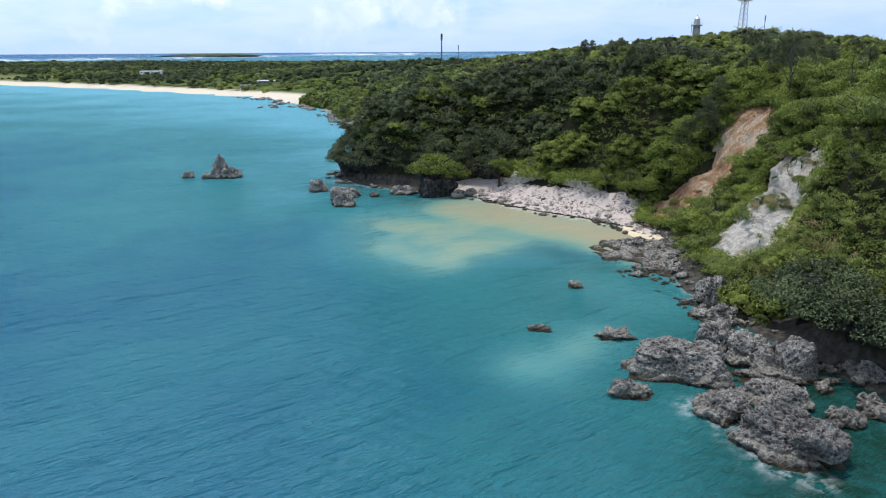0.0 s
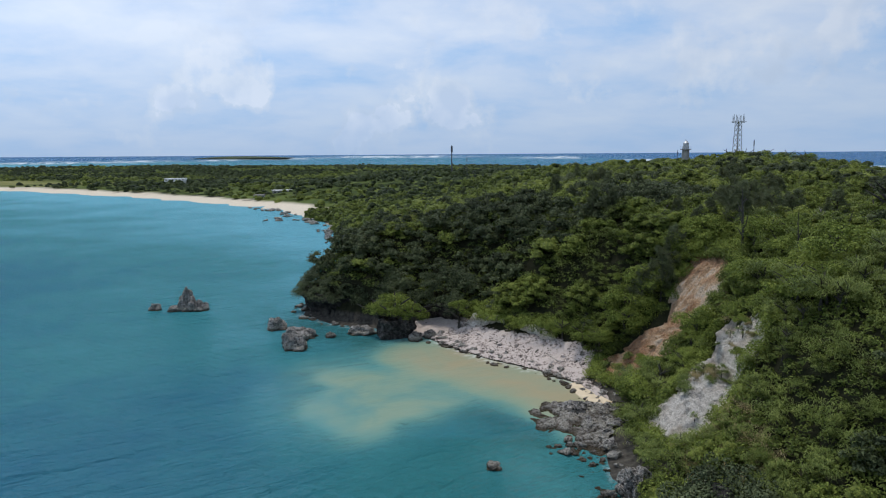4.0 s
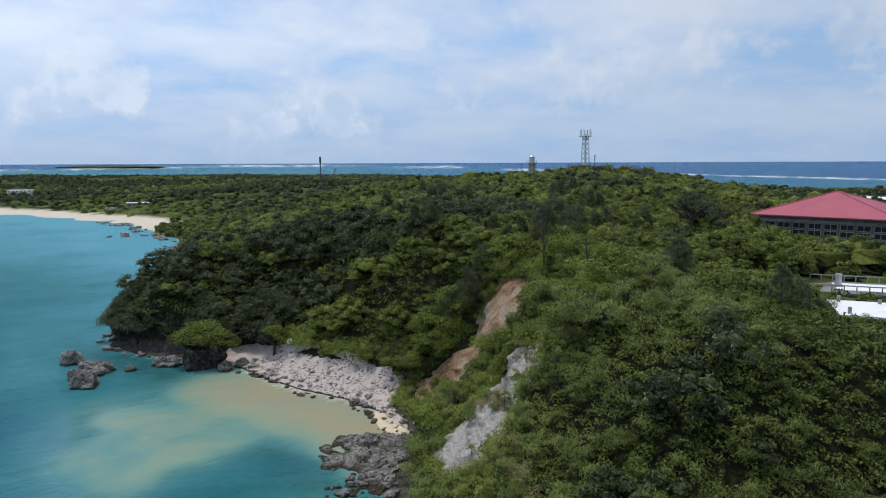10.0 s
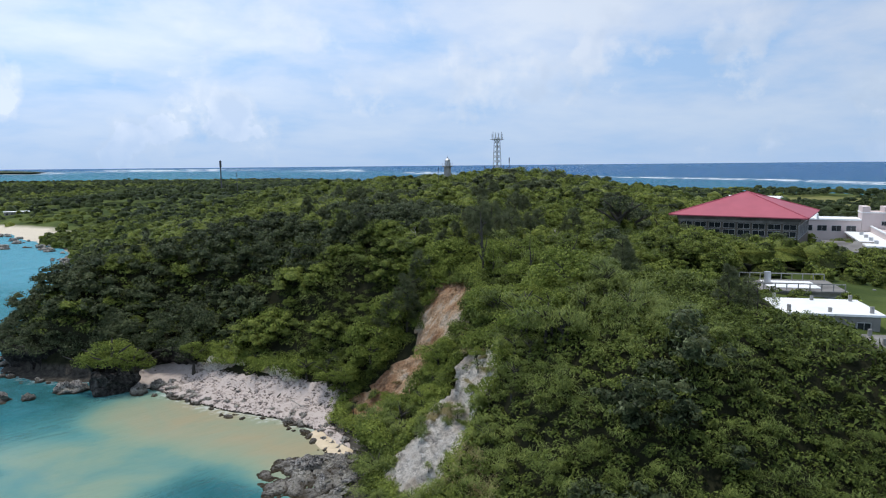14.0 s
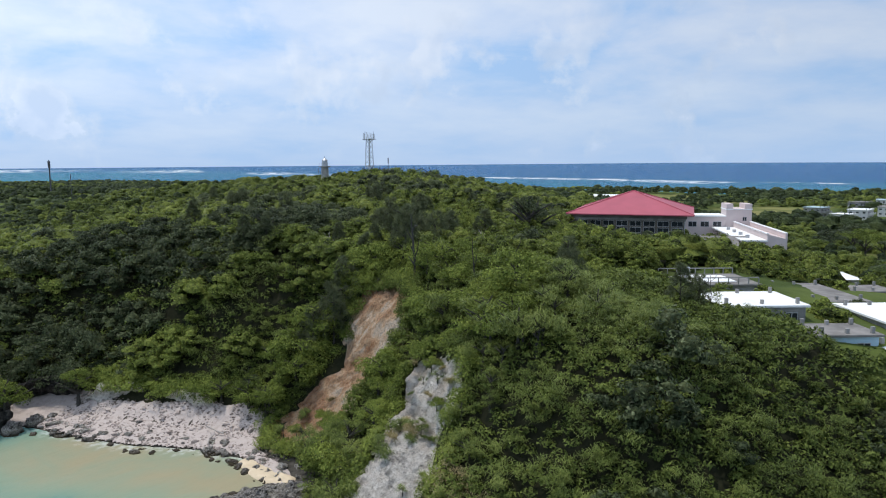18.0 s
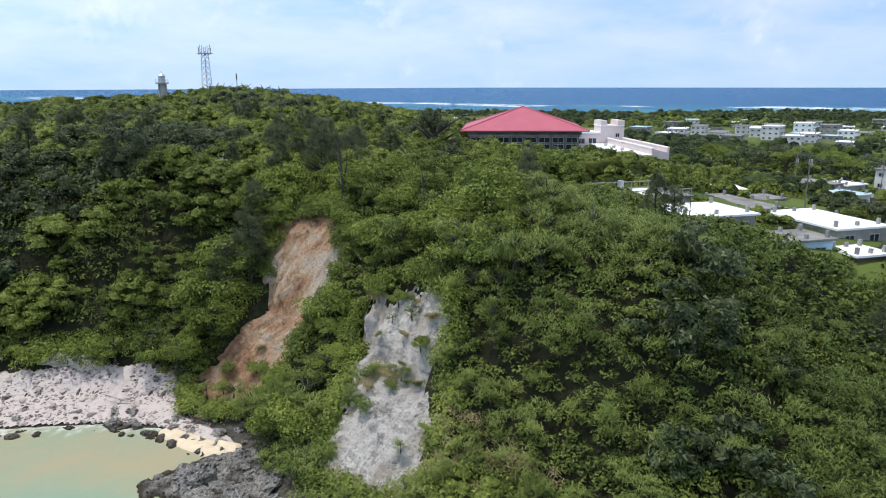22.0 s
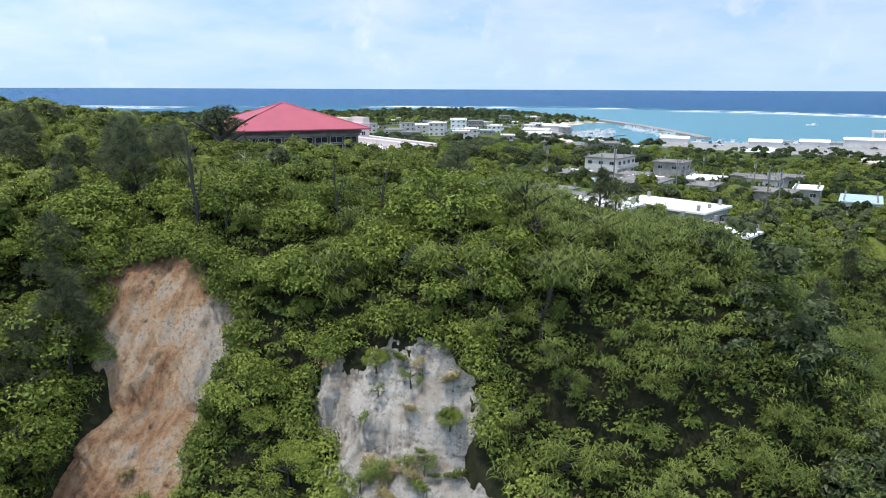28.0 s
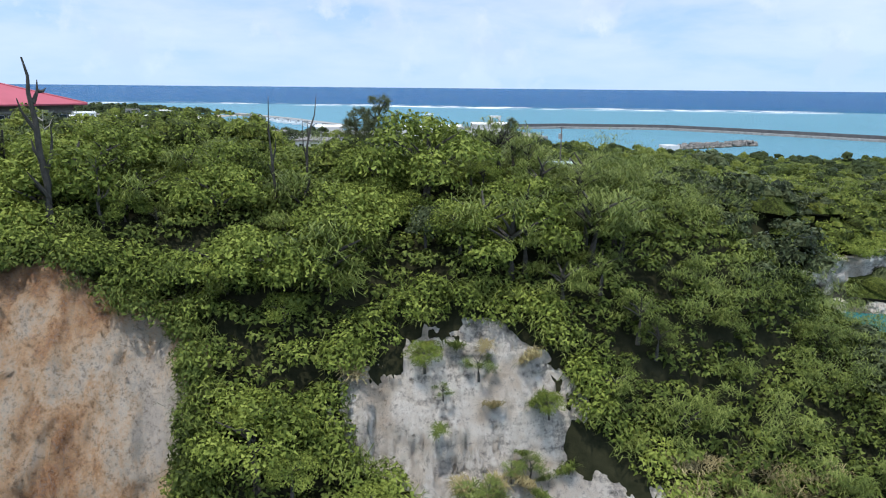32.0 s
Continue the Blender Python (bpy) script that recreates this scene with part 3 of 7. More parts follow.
# ---- ground and sea ----
FIELDS = [[(190, 140), (212, 150), (240, 164), (272, 180), (262, 156), (246, 132), (234, 112), (222, 112), (226, 128), (212, 140)], [(488, 455), (528, 494), (572, 462), (526, 425)], [(290, 330), (470, 405), (540, 360), (340, 285)], [(430, 520), (560, 600), (620, 560), (480, 470)], [(-700, 838), (-460, 775), (-420, 850), (-700, 930)]]
gx, gy, gf = sheet(axis(-40, 120, 1.3, 3300), axis(30, 200, 1.3, 3300))
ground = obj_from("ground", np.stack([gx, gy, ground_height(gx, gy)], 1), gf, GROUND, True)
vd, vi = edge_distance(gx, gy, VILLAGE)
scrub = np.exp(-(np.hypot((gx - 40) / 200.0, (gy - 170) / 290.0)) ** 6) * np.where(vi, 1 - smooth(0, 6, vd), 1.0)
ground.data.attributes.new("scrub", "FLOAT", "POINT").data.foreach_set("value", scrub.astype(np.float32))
field = np.zeros(len(gx))
for poly in FIELDS:
    fd, fi = edge_distance(gx, gy, poly)
    field = np.maximum(field, np.where(fi, 1.0, 1 - smooth(0, 4, fd)))
ground.data.attributes.new("field", "FLOAT", "POINT").data.foreach_set("value", field.astype(np.float32))
tagged(ground, "green hilly ground with pale sandy shores", "ground", kind="structure")

# finer lines where the reef breaks
sx, sy, sf = sheet(np.unique(np.concatenate([axis(-80, 110, 1.6, 3300, 1.07), np.arange(905, 1420, 23.0)])), np.unique(np.concatenate([axis(10, 200, 1.6, 3300, 1.07), np.arange(-520, 1700, 27.0)])))
far = np.hypot(sx, sy)
sz = np.where(far > 2200, 26.0 * smooth(2200, 3400, far) ** 1, 0.0)
sea = obj_from("sea", np.stack([sx, sy, sz], 1), sf, SEA, True)
tagged(sea, "turquoise and deep blue rippled sea with a silty plume", "sea", kind="structure")
REEF = [(-400, 3000), (400, 2800), (900, 2000), (1007, 1534), (1075, 1254), (1070, 900), (1230, 745), (1300, 560), (1345, 373), (1328, 200), (1295, 110), (1234, -50), (1090, -279), (1035, -414), (800, -900), (-300, -1500), (-2200, -900), (-2600, 1500)]


def sea_attributes():
    d, inside = edge_distance(sx, sy, COAST)
    rd, within = edge_distance(sx, sy, REEF)
    shoal = 0.37 + 0.29 * np.exp(-d / 36.0)
    shoal = shoal + 0.48 * smooth(110, 420, sy) * np.exp(-d / 260.0) * (sx < 0)
    shoal = shoal + 0.07 * np.exp(-(np.hypot(sx + 55, sy - 125) / 65.0) ** 2)
    east = smooth(150, 300, sx)
    flat = east * smooth(640, 400, sy)
    shoal = shoal * (1 - east) + (east - flat) * (0.33 + 0.22 * np.exp(-(d / 170.0) ** 2)) + flat * (0.60 + 0.24 * np.exp(-(d / 210.0) ** 2))
    shoal = np.where(within, shoal, 0.05 + 0.25 * np.exp(-rd / 120.0))
    # clouded water drifts out from the foot of the slide
    bd, _ = edge_distance(sx, sy, [(35, 115), (33, 122), (28, 128), (20, 134), (11, 140)], False)
    wisp = (fbm(sx, sy, 11.0, 91, 5) - 0.5) * 13.0
    silt = 1.0 * np.exp(-(np.maximum(bd - 2.5 + wisp * 0.45, 0) / 13.0) ** 2)
    cloud, _ = edge_distance(sx, sy, [(10, 144), (4, 138), (8, 127), (6, 116), (-2, 108), (-5, 118), (-6, 128)], False)
    silt = np.maximum(silt, 0.50 * np.exp(-(np.maximum(cloud - 2.0 + wisp, 0) / 9.5) ** 2))
    silt = np.maximum(silt, 0.26 * np.exp(-(np.maximum(cloud - 5.0 + 0.4 * wisp, 0) / 9.0) ** 2))
    # a clear green tongue pushes in from the south
    tongue, _ = edge_distance(sx, sy, [(17, 96), (20, 107), (24, 103)], False)
    clear = np.exp(-(np.maximum(tongue + wisp * 0.35, 0) / 3.8) ** 4)
    silt = silt * (1 - 0.70 * clear)
    green, _ = edge_distance(sx, sy, [(26, 98), (28, 106), (22, 92), (26, 84)], False)
    silt = np.maximum(silt, 0.17 * np.exp(-(green / 7.0) ** 2))
    spot, _ = edge_distance(sx, sy, [(9, 66), (14, 70), (18, 74)], False)
    silt = np.maximum(silt, 0.30 * np.exp(-(np.maximum(spot + 0.4 * wisp, 0) / 5.0) ** 2))
    pool, _ = edge_distance(sx, sy, [(28, 44), (36, 52), (38, 58), (34, 66)], False)
    cove, _ = edge_distance(sx, sy, [(-26, 168), (-14, 158), (-8, 150)], False)
    weed = np.maximum(1.0 * np.exp(-(pool / 9.0) ** 2), 0.6 * np.exp(-(cove / 7.0) ** 2))
    patch, _ = edge_distance(sx, sy, [(24, 100), (17, 110)], False)
    weed = np.maximum(weed, 0.35 * np.exp(-(patch / 4.0) ** 2))
    line = np.exp(-(rd / 48.0) ** 2) * smooth(0.30, 0.44, fbm(sx, sy, 170.0, 9, 2)) * (sy > -700)
    foam = np.where(d < 1.0, 0.45, 0.0) * (sy < 220) * (sy > 76)
    wash, _ = edge_distance(sx, sy, [(22.5, 57.5), (25.0, 53.8), (25.6, 48.0), (28.5, 45.5)], False)
    foam = np.maximum(foam, 0.6 * np.exp(-(wash / 1.0) ** 2))
    for name, v in (("shoal", shoal), ("silt", silt), ("foam", foam), ("weed", weed), ("lagoon", 0.8 * flat * within), ("surf", np.minimum(line * 1.6, 1.0)), ("inshore", 0.8 * np.exp(-(d / 34.0) ** 2) * (sy < 100) * (sx < 150) * (1 - np.minimum(silt * 3.0, 1.0)))):
        sea.data.attributes.new(name, "FLOAT", "POINT").data.foreach_set("value", v.astype(np.float32))


sea_attributes()

# ---- the village: x, y, floor height, width, depth, storeys, turn, roof, wall ----
HOUSES = [
    (99.2, 93.0, 19.2, 11.5, 9.5, 1, -27.5, "white", "grey"), (107.0, 107.5, 19.2, 13.0, 10.0, 1, -27.5, "railed", "grey"),
    (115.8, 81.9, 17.3, 8.5, 14.0, 1, -27.5, "white", "grey"), (99.5, 80.0, 17.4, 7.5, 5.5, 1, -27.5, "grey", "blue"),
    (104.0, 73.5, 15.8, 5.0, 4.5, 1, -27.5, "white", "brown"), (124.5, 100.0, 16.6, 9.0, 16.0, 1, -27.5, "grey", "grey"),
    (131.0, 84.0, 14.4, 9.0, 12.0, 1, -27.5, "grey", "grey"), (178.0, 99.0, 12.6, 9.0, 8.0, 1, -20, "teal", "pale"),
    (189.0, 88.0, 11.6, 16.0, 11.0, 1, -20, "grey", "pale"), (235.0, 99.0, 10.2, 14.0, 11.0, 2, -20, "grey", "pale"),
    (229.0, 80.0, 9.8, 8.5, 8.5, 2, -20, "grey", "grey"), (219.0, 71.0, 9.4, 12.0, 9.0, 1, -20, "white", "pale"),
    (227.0, 54.0, 9.0, 9.0, 9.0, 1, -20, "grey", "pale"), (238.0, 46.0, 8.6, 8.0, 8.0, 1, -20, "grey", "grey"),
    (188.0, 38.0, 9.4, 13.0, 8.0, 1, -14, "teal", "pale"), (206.0, 46.0, 9.4, 9.0, 6.0, 1, -14, "white", "grey"),
    (205.0, 88.0, 10.4, 10.0, 8.0, 1, -20, "white", "pale"), (156.0, 116.0, 14.4, 6.5, 6.0, 1, -27, "hipped", "pale"),
    (146.0, 104.0, 14.6, 8.0, 6.0, 1, -27, "grey", "grey"), (498.0, 252.0, 4.8, 26.0, 12.0, 2, 20, "white", "pale"),
    (456.0, 205.0, 5.0, 14.0, 10.0, 2, 12, "white", "pale"), (490.0, 162.0, 4.0, 22.0, 12.0, 1, 8, "white", "pale"),
    (428.0, 248.0, 5.2, 22.0, 11.0, 2, 14, "grey", "pale"), (448.0, 286.0, 5.0, 18.0, 11.0, 2, 20, "white", "pale"),
    (402.0, 33.0, 3.2, 27.0, 12.0, 1, -18, "hipped", "pale"), (-320.0, 781.0, 6.0, 22.0, 11.0, 2, 10, "white", "white"),
    (522.0, 232.0, 4.8, 16.0, 12.0, 3, 16, "white", "white"), (470.0, 232.0, 4.8, 15.0, 11.0, 3, 10, "white", "pale"), (545.0, 262.0, 4.8, 18.0, 12.0, 2, 24, "grey", "grey"), (575.0, 232.0, 4.4, 20.0, 12.0, 2, 10, "grey", "grey"),
    (610.0, 256.0, 4.6, 16.0, 11.0, 2, 18, "grey", "pale"), (556.0, 204.0, 4.0, 18.0, 10.0, 1, 5, "grey", "pale"), (516.0, 202.0, 4.2, 14.0, 10.0, 2, 8, "white", "white"), (640.0, 214.0, 4.0, 14.0, 9.0, 1, 8, "white", "pale"), (690.0, 232.0, 4.2, 14.0, 10.0, 2, 18, "grey", "grey"),
    (760.0, 214.0, 4.0, 26.0, 10.0, 1, 12, "white", "pale"), (430.0, 204.0, 5.0, 12.0, 10.0, 2, 14, "white", "pale"), (400.0, 226.0, 5.6, 15.0, 10.0, 2, 14, "grey", "grey"), (486.0, 290.0, 5.2, 18.0, 10.0, 2, 20, "grey", "pale"),
    (-148.0, 598.0, 5.2, 16.0, 9.0, 1, 20, "white", "grey"), (-158.0, 566.0, 3.2, 9.0, 7.0, 1, 20, "grey", "pale"),
]
GYM = (144.4, 164.8, 21.0, -47.5)
GYM_PLAN = [(123.4, 164.2), (143.8, 143.8), (165.4, 165.4), (145, 185.8)]
SCHOOL_PLAN = [(158.5, 142), (167.3, 135), (195.3, 171), (175.1, 186.8), (168.3, 178.1), (179.7, 169.2)]


def more_cottages():
    """Small single-storey houses that fill the village between the larger ones."""
    r = random.Random(21)
    found = 0
    while found < 7:
        x, y = r.uniform(185, 250), r.uniform(52, 108)
        if edge_distance(np.array([x]), np.array([y]), VILLAGE)[1][0] and all(math.hypot(x - q[0], y - q[1]) > 12.5 for q in HOUSES):
            z = float(ground_height(np.array([x]), np.array([y]), False)[0]) + 0.3
            HOUSES.append((x, y, z, r.uniform(6.5, 10.5), r.uniform(5.5, 8.0), 1, -20 + r.choice((0, 90)), r.choice(("grey", "grey", "white", "teal")), r.choice(("grey", "grey", "pale"))))
            found += 1


more_cottages()


def clear_of_buildings(x, y):
    ok = np.ones(x.shape, bool)
    for hx, hy, hz, w, dpt, st, turn, rf, wl in HOUSES:
        c, s = math.cos(radians(turn)), math.sin(radians(turn))
        u, v = (x - hx) * c + (y - hy) * s, -(x - hx) * s + (y - hy) * c
        ok &= (np.abs(u) > w / 2 + 2.4) | (np.abs(v) > dpt / 2 + 2.4)
    for plan in (GYM_PLAN, SCHOOL_PLAN):
        gd, gi = edge_distance(x, y, plan)
        ok &= ~gi & (gd > 2.5)
    return ok


# ---- thickets ----
rng = np.random.default_rng(7)


def leaves(centres, radii, per, length, width, squash=0.8, droop=0.2, spread=0.45, lift=0.0):
    """Leaf blades on domes: each looks out from its dome and tapers to a drooping tip."""
    n = len(centres) * per
    c = np.repeat(centres, per, 0)
    r = np.repeat(radii, per)[:, None]
    v = rng.normal(size=(n, 3))
    v[:, 2] = np.abs(v[:, 2]) * 1.1 - 0.25
    v /= np.linalg.norm(v, axis=1, keepdims=True)
    lump = 0.75 + 0.35 * rng.random((n, 1))
    p = c + v * r * lump * np.array([1, 1, squash])
    out = v + rng.normal(size=(n, 3)) * spread
    out[:, 2] += lift
    out /= np.linalg.norm(out, axis=1, keepdims=True)
    side = rng.normal(size=(n, 3))
    tip = np.cross(out, side)
    tip /= np.linalg.norm(tip, axis=1, keepdims=True)
    side = np.cross(tip, out)
    s = (0.65 + 0.7 * rng.random((n, 1))) * (0.8 + 0.2 * r / max(radii.mean(), 0.01))
    L, W = length * s, width * s
    a = p - tip * L * 0.5 + side * W * 0.5 + out * W * 0.12
    b = p - tip * L * 0.5 - side * W * 0.5 + out * W * 0.12
    t = p + tip * L * 0.6 - np.array([0, 0, 1]) * droop * L
    verts = np.stack([a, b, t], 1).reshape(-1, 3)
    return verts, np.arange(n * 3).reshape(-1, 3)


def domes(centres, radii, squash=0.7, sides=5):
    """Uneven leafy mounds: a cap, a shoulder ring and a skirt below."""
    n = len(centres)
    ring = np.arange(sides) * 2 * np.pi / sides
    lay = [(0.0, 1.0), (0.80, 0.52), (1.0, -0.35)]
    unit = [np.array([[0.0, 0.0, 1.0]])]
    for k, (w, h) in enumerate(lay[1:]):
        unit.append(np.stack([np.cos(ring + k * 0.4) * w, np.sin(ring + k * 0.4) * w, np.full(sides, h)], 1))
    unit = np.concatenate(unit)
    m = len(unit)
    jig = 1.0 + rng.normal(size=(n, m, 1)) * 0.17
    v = centres[:, None] + unit[None] * jig * radii[:, None, None] * np.array([1, 1, squash])
    j = np.arange(sides)
    k = (j + 1) % sides
    f = [np.stack([np.zeros(sides, int), 1 + j, 1 + k], 1)]
    lo, hi = 1, 1 + sides
    f += [np.stack([lo + j, hi + j, hi + k], 1), np.stack([lo + j, hi + k, lo + k], 1)]
    f = np.concatenate(f)
    return v.reshape(-1, 3), (f[None] + (np.arange(n) * m)[:, None, None]).reshape(-1, 3)


def straps(centres, radii, per, length, width):
    """Rosettes of long arching strap leaves, two joints each."""
    n = len(centres) * per
    c = np.repeat(centres, per, 0)
    r = np.repeat(radii, per)[:, None]
    ang = rng.random((n, 1)) * 2 * np.pi
    up = 0.25 + 0.9 * rng.random((n, 1))
    o = np.concatenate([np.cos(ang), np.sin(ang), up], 1)
    o /= np.linalg.norm(o, axis=1, keepdims=True)
    root = c + rng.normal(size=(n, 3)) * r * np.array([0.35, 0.35, 0.2])
    L = length * (0.6 + 0.7 * rng.random((n, 1)))
    m = root + o * L * 0.55
    t = m + (o * np.array([1, 1, 0.1]) - np.array([0, 0, 0.45])) * L * 0.5
    side = np.concatenate([-np.sin(ang), np.cos(ang), np.zeros((n, 1))], 1) * width * 0.5
    verts = np.stack([root - side * 0.6, root + side * 0.6, m + side, m - side, t], 1).reshape(-1, 3)
    i = np.arange(n)[:, None] * 5
    f = np.concatenate([i + np.array([[0, 1, 2]]), i + np.array([[0, 2, 3]]), i + np.array([[3, 2, 4]])], 0)
    return verts, f


def scatter(x0, x1, y0, y1, step):
    X, Y = np.meshgrid(np.arange(x0, x1, step), np.arange(y0, y1, step))
    X = X.ravel() + rng.uniform(-0.48, 0.48, X.size) * step * 1.4
    Y = Y.ravel() + rng.uniform(-0.48, 0.48, Y.size) * step
    return X, Y


STRAND = BAY[5:15]


def wooded(x, y, shore):
    d, inside = edge_distance(x, y, COAST)
    ok = inside & (d > shore)
    for poly in (BROWN, WHITE):
        sd, si = edge_distance(x, y, poly)
        ok &= ~si & (sd > 0.3)
    for poly in FIELDS:
        ok &= ~edge_distance(x, y, poly)[1]
    # bare rock below the cliffs
    ok &= ~((y < 76) & (x < 64) & (d < 4.4)) & ~((y > 156) & (x < 12) & (x > -36) & (y < 195) & (d < 3.6))
    # the stony strand stays bare
    bd, _ = edge_distance(x, y, STRAND, False)
    ok &= bd > np.where(y > 128, np.where((y > 138) & (x < 32), 11.6, np.where((y > 133) & (x < 36), 9.6, 7.5)), 4.0)
    return ok & clear_of_buildings(x, y)


def clumps(cx, cy, cz, R, per, spread=0.78, squash=0.8):
    """Points of smaller clumps over the upper dome of each crown."""
    n = len(cx) * per
    v = rng.normal(size=(n, 3))
    v[:, 2] = np.abs(v[:, 2]) * 1.15 - 0.55
    v /= np.linalg.norm(v, axis=1, keepdims=True)
    r = np.repeat(R, per)
    c = np.repeat(np.stack([cx, cy, cz], 1), per, 0)
    return c + v * (r * (spread - 0.25 + 0.35 * rng.random(n)))[:, None] * np.array([1, 1, squash]), r * (0.27 + 0.17 * rng.random(n))


def thicket(name, parts, mat, label, soft=False):
    off, vs, fs = 0, [], []
    for v, f in parts:
        vs.append(v)
        fs.append(f + off)
        off += len(v)
    ob = obj_from(name, np.concatenate(vs), np.concatenate(fs), mat, soft)
    return tagged(ob, label, "shrubs", kind="stuff")


def growth(x, y):
    """Height of the growth over the ground: low on the open slopes, taller in the hollows."""
    return 0.3 + 3.0 * smooth(0.2, 0.8, fbm(x, y, 10.0, 22, 3)) + 1.5 * (vnoise(x / 4.5, y / 4.5, 29) - 0.4)


# near slopes: crowns of three kinds
NEAR = (-34, 104, 38, 192)
X, Y = scatter(*NEAR, 3.05)
k = wooded(X, Y, 1.2)
X, Y = X[k], Y[k]
R = 1.35 + 3.0 * rng.random(len(X)) ** 2.2
rims = np.minimum(edge_distance(X, Y, BROWN)[0], edge_distance(X, Y, WHITE)[0])
k = rims > 0.40 * R + 0.3
X, Y, R, rims = X[k], Y[k], R[k], rims[k]
low = smooth(70, 76, X) * smooth(60, 68, Y) * smooth(116, 108, Y)
R = R * (1 - 0.5 * low)
Z = ground_height(X, Y) + growth(X, Y) * 0.75 * (1 - 0.8 * low) + 0.22 * R
cape = smooth(148, 156, Y - 0.25 * np.maximum(X - 20, 0) + (fbm(X, Y, 12, 4) - 0.5) * 14) * (X < 75)
pick = fbm(X, Y, 13.0, 31, 3) + 0.22 * (rng.random(len(X)) - 0.5)
knoll = np.exp(-(np.hypot(X - 62, Y - 75) / 5.0) ** 2)
head = np.exp(-(np.hypot((X - 49) / 9.0, (Y - 55) / 12.0)) ** 2)
dark = (cape * 0.85 + 0.75 * knoll + 0.45 * head + 0.06) > rng.random(len(X)) * 0.95 + 0.05
south = smooth(104, 92, Y)
strap = ~dark & (pick < 0.33 + 0.20 * south + 0.20 * south * smooth(46, 54, X) * smooth(92, 80, X) + 0.10 * np.exp(-rims / 4.0))
broad = ~dark & ~strap
CORE = (X > 38) & (X < 70) & (Y > 88) & (Y < 142)
core_trees = [(X[i], Y[i], R[i] * 1.12, Z[i], 0 if broad[i] else 1 if strap[i] else 2) for i in np.nonzero(CORE)[0]]
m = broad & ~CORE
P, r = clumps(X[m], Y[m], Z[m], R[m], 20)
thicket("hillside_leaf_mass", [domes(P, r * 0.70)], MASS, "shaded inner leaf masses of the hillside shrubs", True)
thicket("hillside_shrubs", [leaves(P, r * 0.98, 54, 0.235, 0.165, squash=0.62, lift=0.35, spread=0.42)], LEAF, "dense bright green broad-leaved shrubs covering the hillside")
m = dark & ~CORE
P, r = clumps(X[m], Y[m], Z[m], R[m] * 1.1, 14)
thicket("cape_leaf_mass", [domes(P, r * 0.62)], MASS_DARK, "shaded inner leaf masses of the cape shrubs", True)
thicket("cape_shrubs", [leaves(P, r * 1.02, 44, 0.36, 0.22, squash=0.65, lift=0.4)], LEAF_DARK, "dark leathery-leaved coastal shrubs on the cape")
m = strap & ~CORE
P, r = clumps(X[m], Y[m], Z[m], R[m], 9)
thicket("screw_pine_thicket", [straps(P, r, 38, 0.80, 0.055)], LEAF_STRAP, "screw pine thicket with long arching strap leaves")
# the low tangle under them, thickest on the open slope, in the shade-darkened leaf
SLOPE = (34, 82, 56, 146)
tangle = []
for box_, step, per, size in ((SLOPE, 1.1, 64, 0.30), (NEAR, 1.8, 46, 0.46)):
    X, Y = scatter(*box_, step)
    k = wooded(X, Y, 1.6)
    if box_ is NEAR:
        k &= ~((X > SLOPE[0]) & (X < SLOPE[1]) & (Y > SLOPE[2]) & (Y < SLOPE[3]))
    X, Y = X[k], Y[k]
    Z = ground_height(X, Y) + 0.25 + 1.2 * rng.random(len(X))
    tangle.append(leaves(np.stack([X, Y, Z], 1), step * (0.6 + 0.4 * rng.random(len(X))), per, size, size * 0.7, squash=0.55, lift=0.6))
thicket("undergrowth", tangle, LEAF_SHADED, "low green undergrowth in a shade-darkened leaf")

# the hill behind
def in_box(x, y, b):
    return (x > b[0]) & (x < b[1]) & (y > b[2]) & (y < b[3])


def thinned(x, y):
    """Few trees between the houses."""
    return ~edge_distance(x, y, VILLAGE)[1] | (rng.random(len(x)) < np.where(x > 112, 0.6, 0.75))


SHOULDER = (-40, 165, -70, 300)
X, Y = scatter(*SHOULDER, 4.3)
k = ~in_box(X, Y, NEAR) & wooded(X, Y, 3.0) & thinned(X, Y)
X, Y = X[k], Y[k]
R = 1.7 + 2.4 * rng.random(len(X)) ** 1.9
home = edge_distance(X, Y, VILLAGE)[1]
R = np.where(home, R * 0.7, R)
Z = ground_height(X, Y, False) + 0.4 + 0.3 * R + np.where(home, 0.0, 2.6) * (fbm(X, Y, 15.0, 41) - 0.2)
Z = Z + 2.7 * np.exp(-np.hypot((X - 110) / 18.0, (Y - 131) / 14.0) ** 2)
sombre = fbm(X, Y, 22.0, 43) + 0.35 * (rng.random(len(X)) - 0.5) > 0.62
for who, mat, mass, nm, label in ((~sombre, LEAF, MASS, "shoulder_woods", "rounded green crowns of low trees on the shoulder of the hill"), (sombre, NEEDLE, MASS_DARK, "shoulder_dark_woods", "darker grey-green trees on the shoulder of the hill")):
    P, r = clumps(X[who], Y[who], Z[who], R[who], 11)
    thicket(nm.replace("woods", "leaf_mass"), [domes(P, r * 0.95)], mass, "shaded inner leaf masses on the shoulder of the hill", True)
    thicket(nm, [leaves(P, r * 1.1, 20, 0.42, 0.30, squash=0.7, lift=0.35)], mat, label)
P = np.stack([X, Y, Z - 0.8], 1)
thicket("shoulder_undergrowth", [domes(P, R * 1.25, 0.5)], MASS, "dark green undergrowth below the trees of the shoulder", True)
X, Y = scatter(-90, 330, -160, 460, 5.4)
k = ~in_box(X, Y, SHOULDER) & ~in_box(X, Y, NEAR)
X, Y = X[k], Y[k]
k = wooded(X, Y, 3.0) & ~((X > 190) & (Y > 240)) & thinned(X, Y)
X, Y = X[k], Y[k]
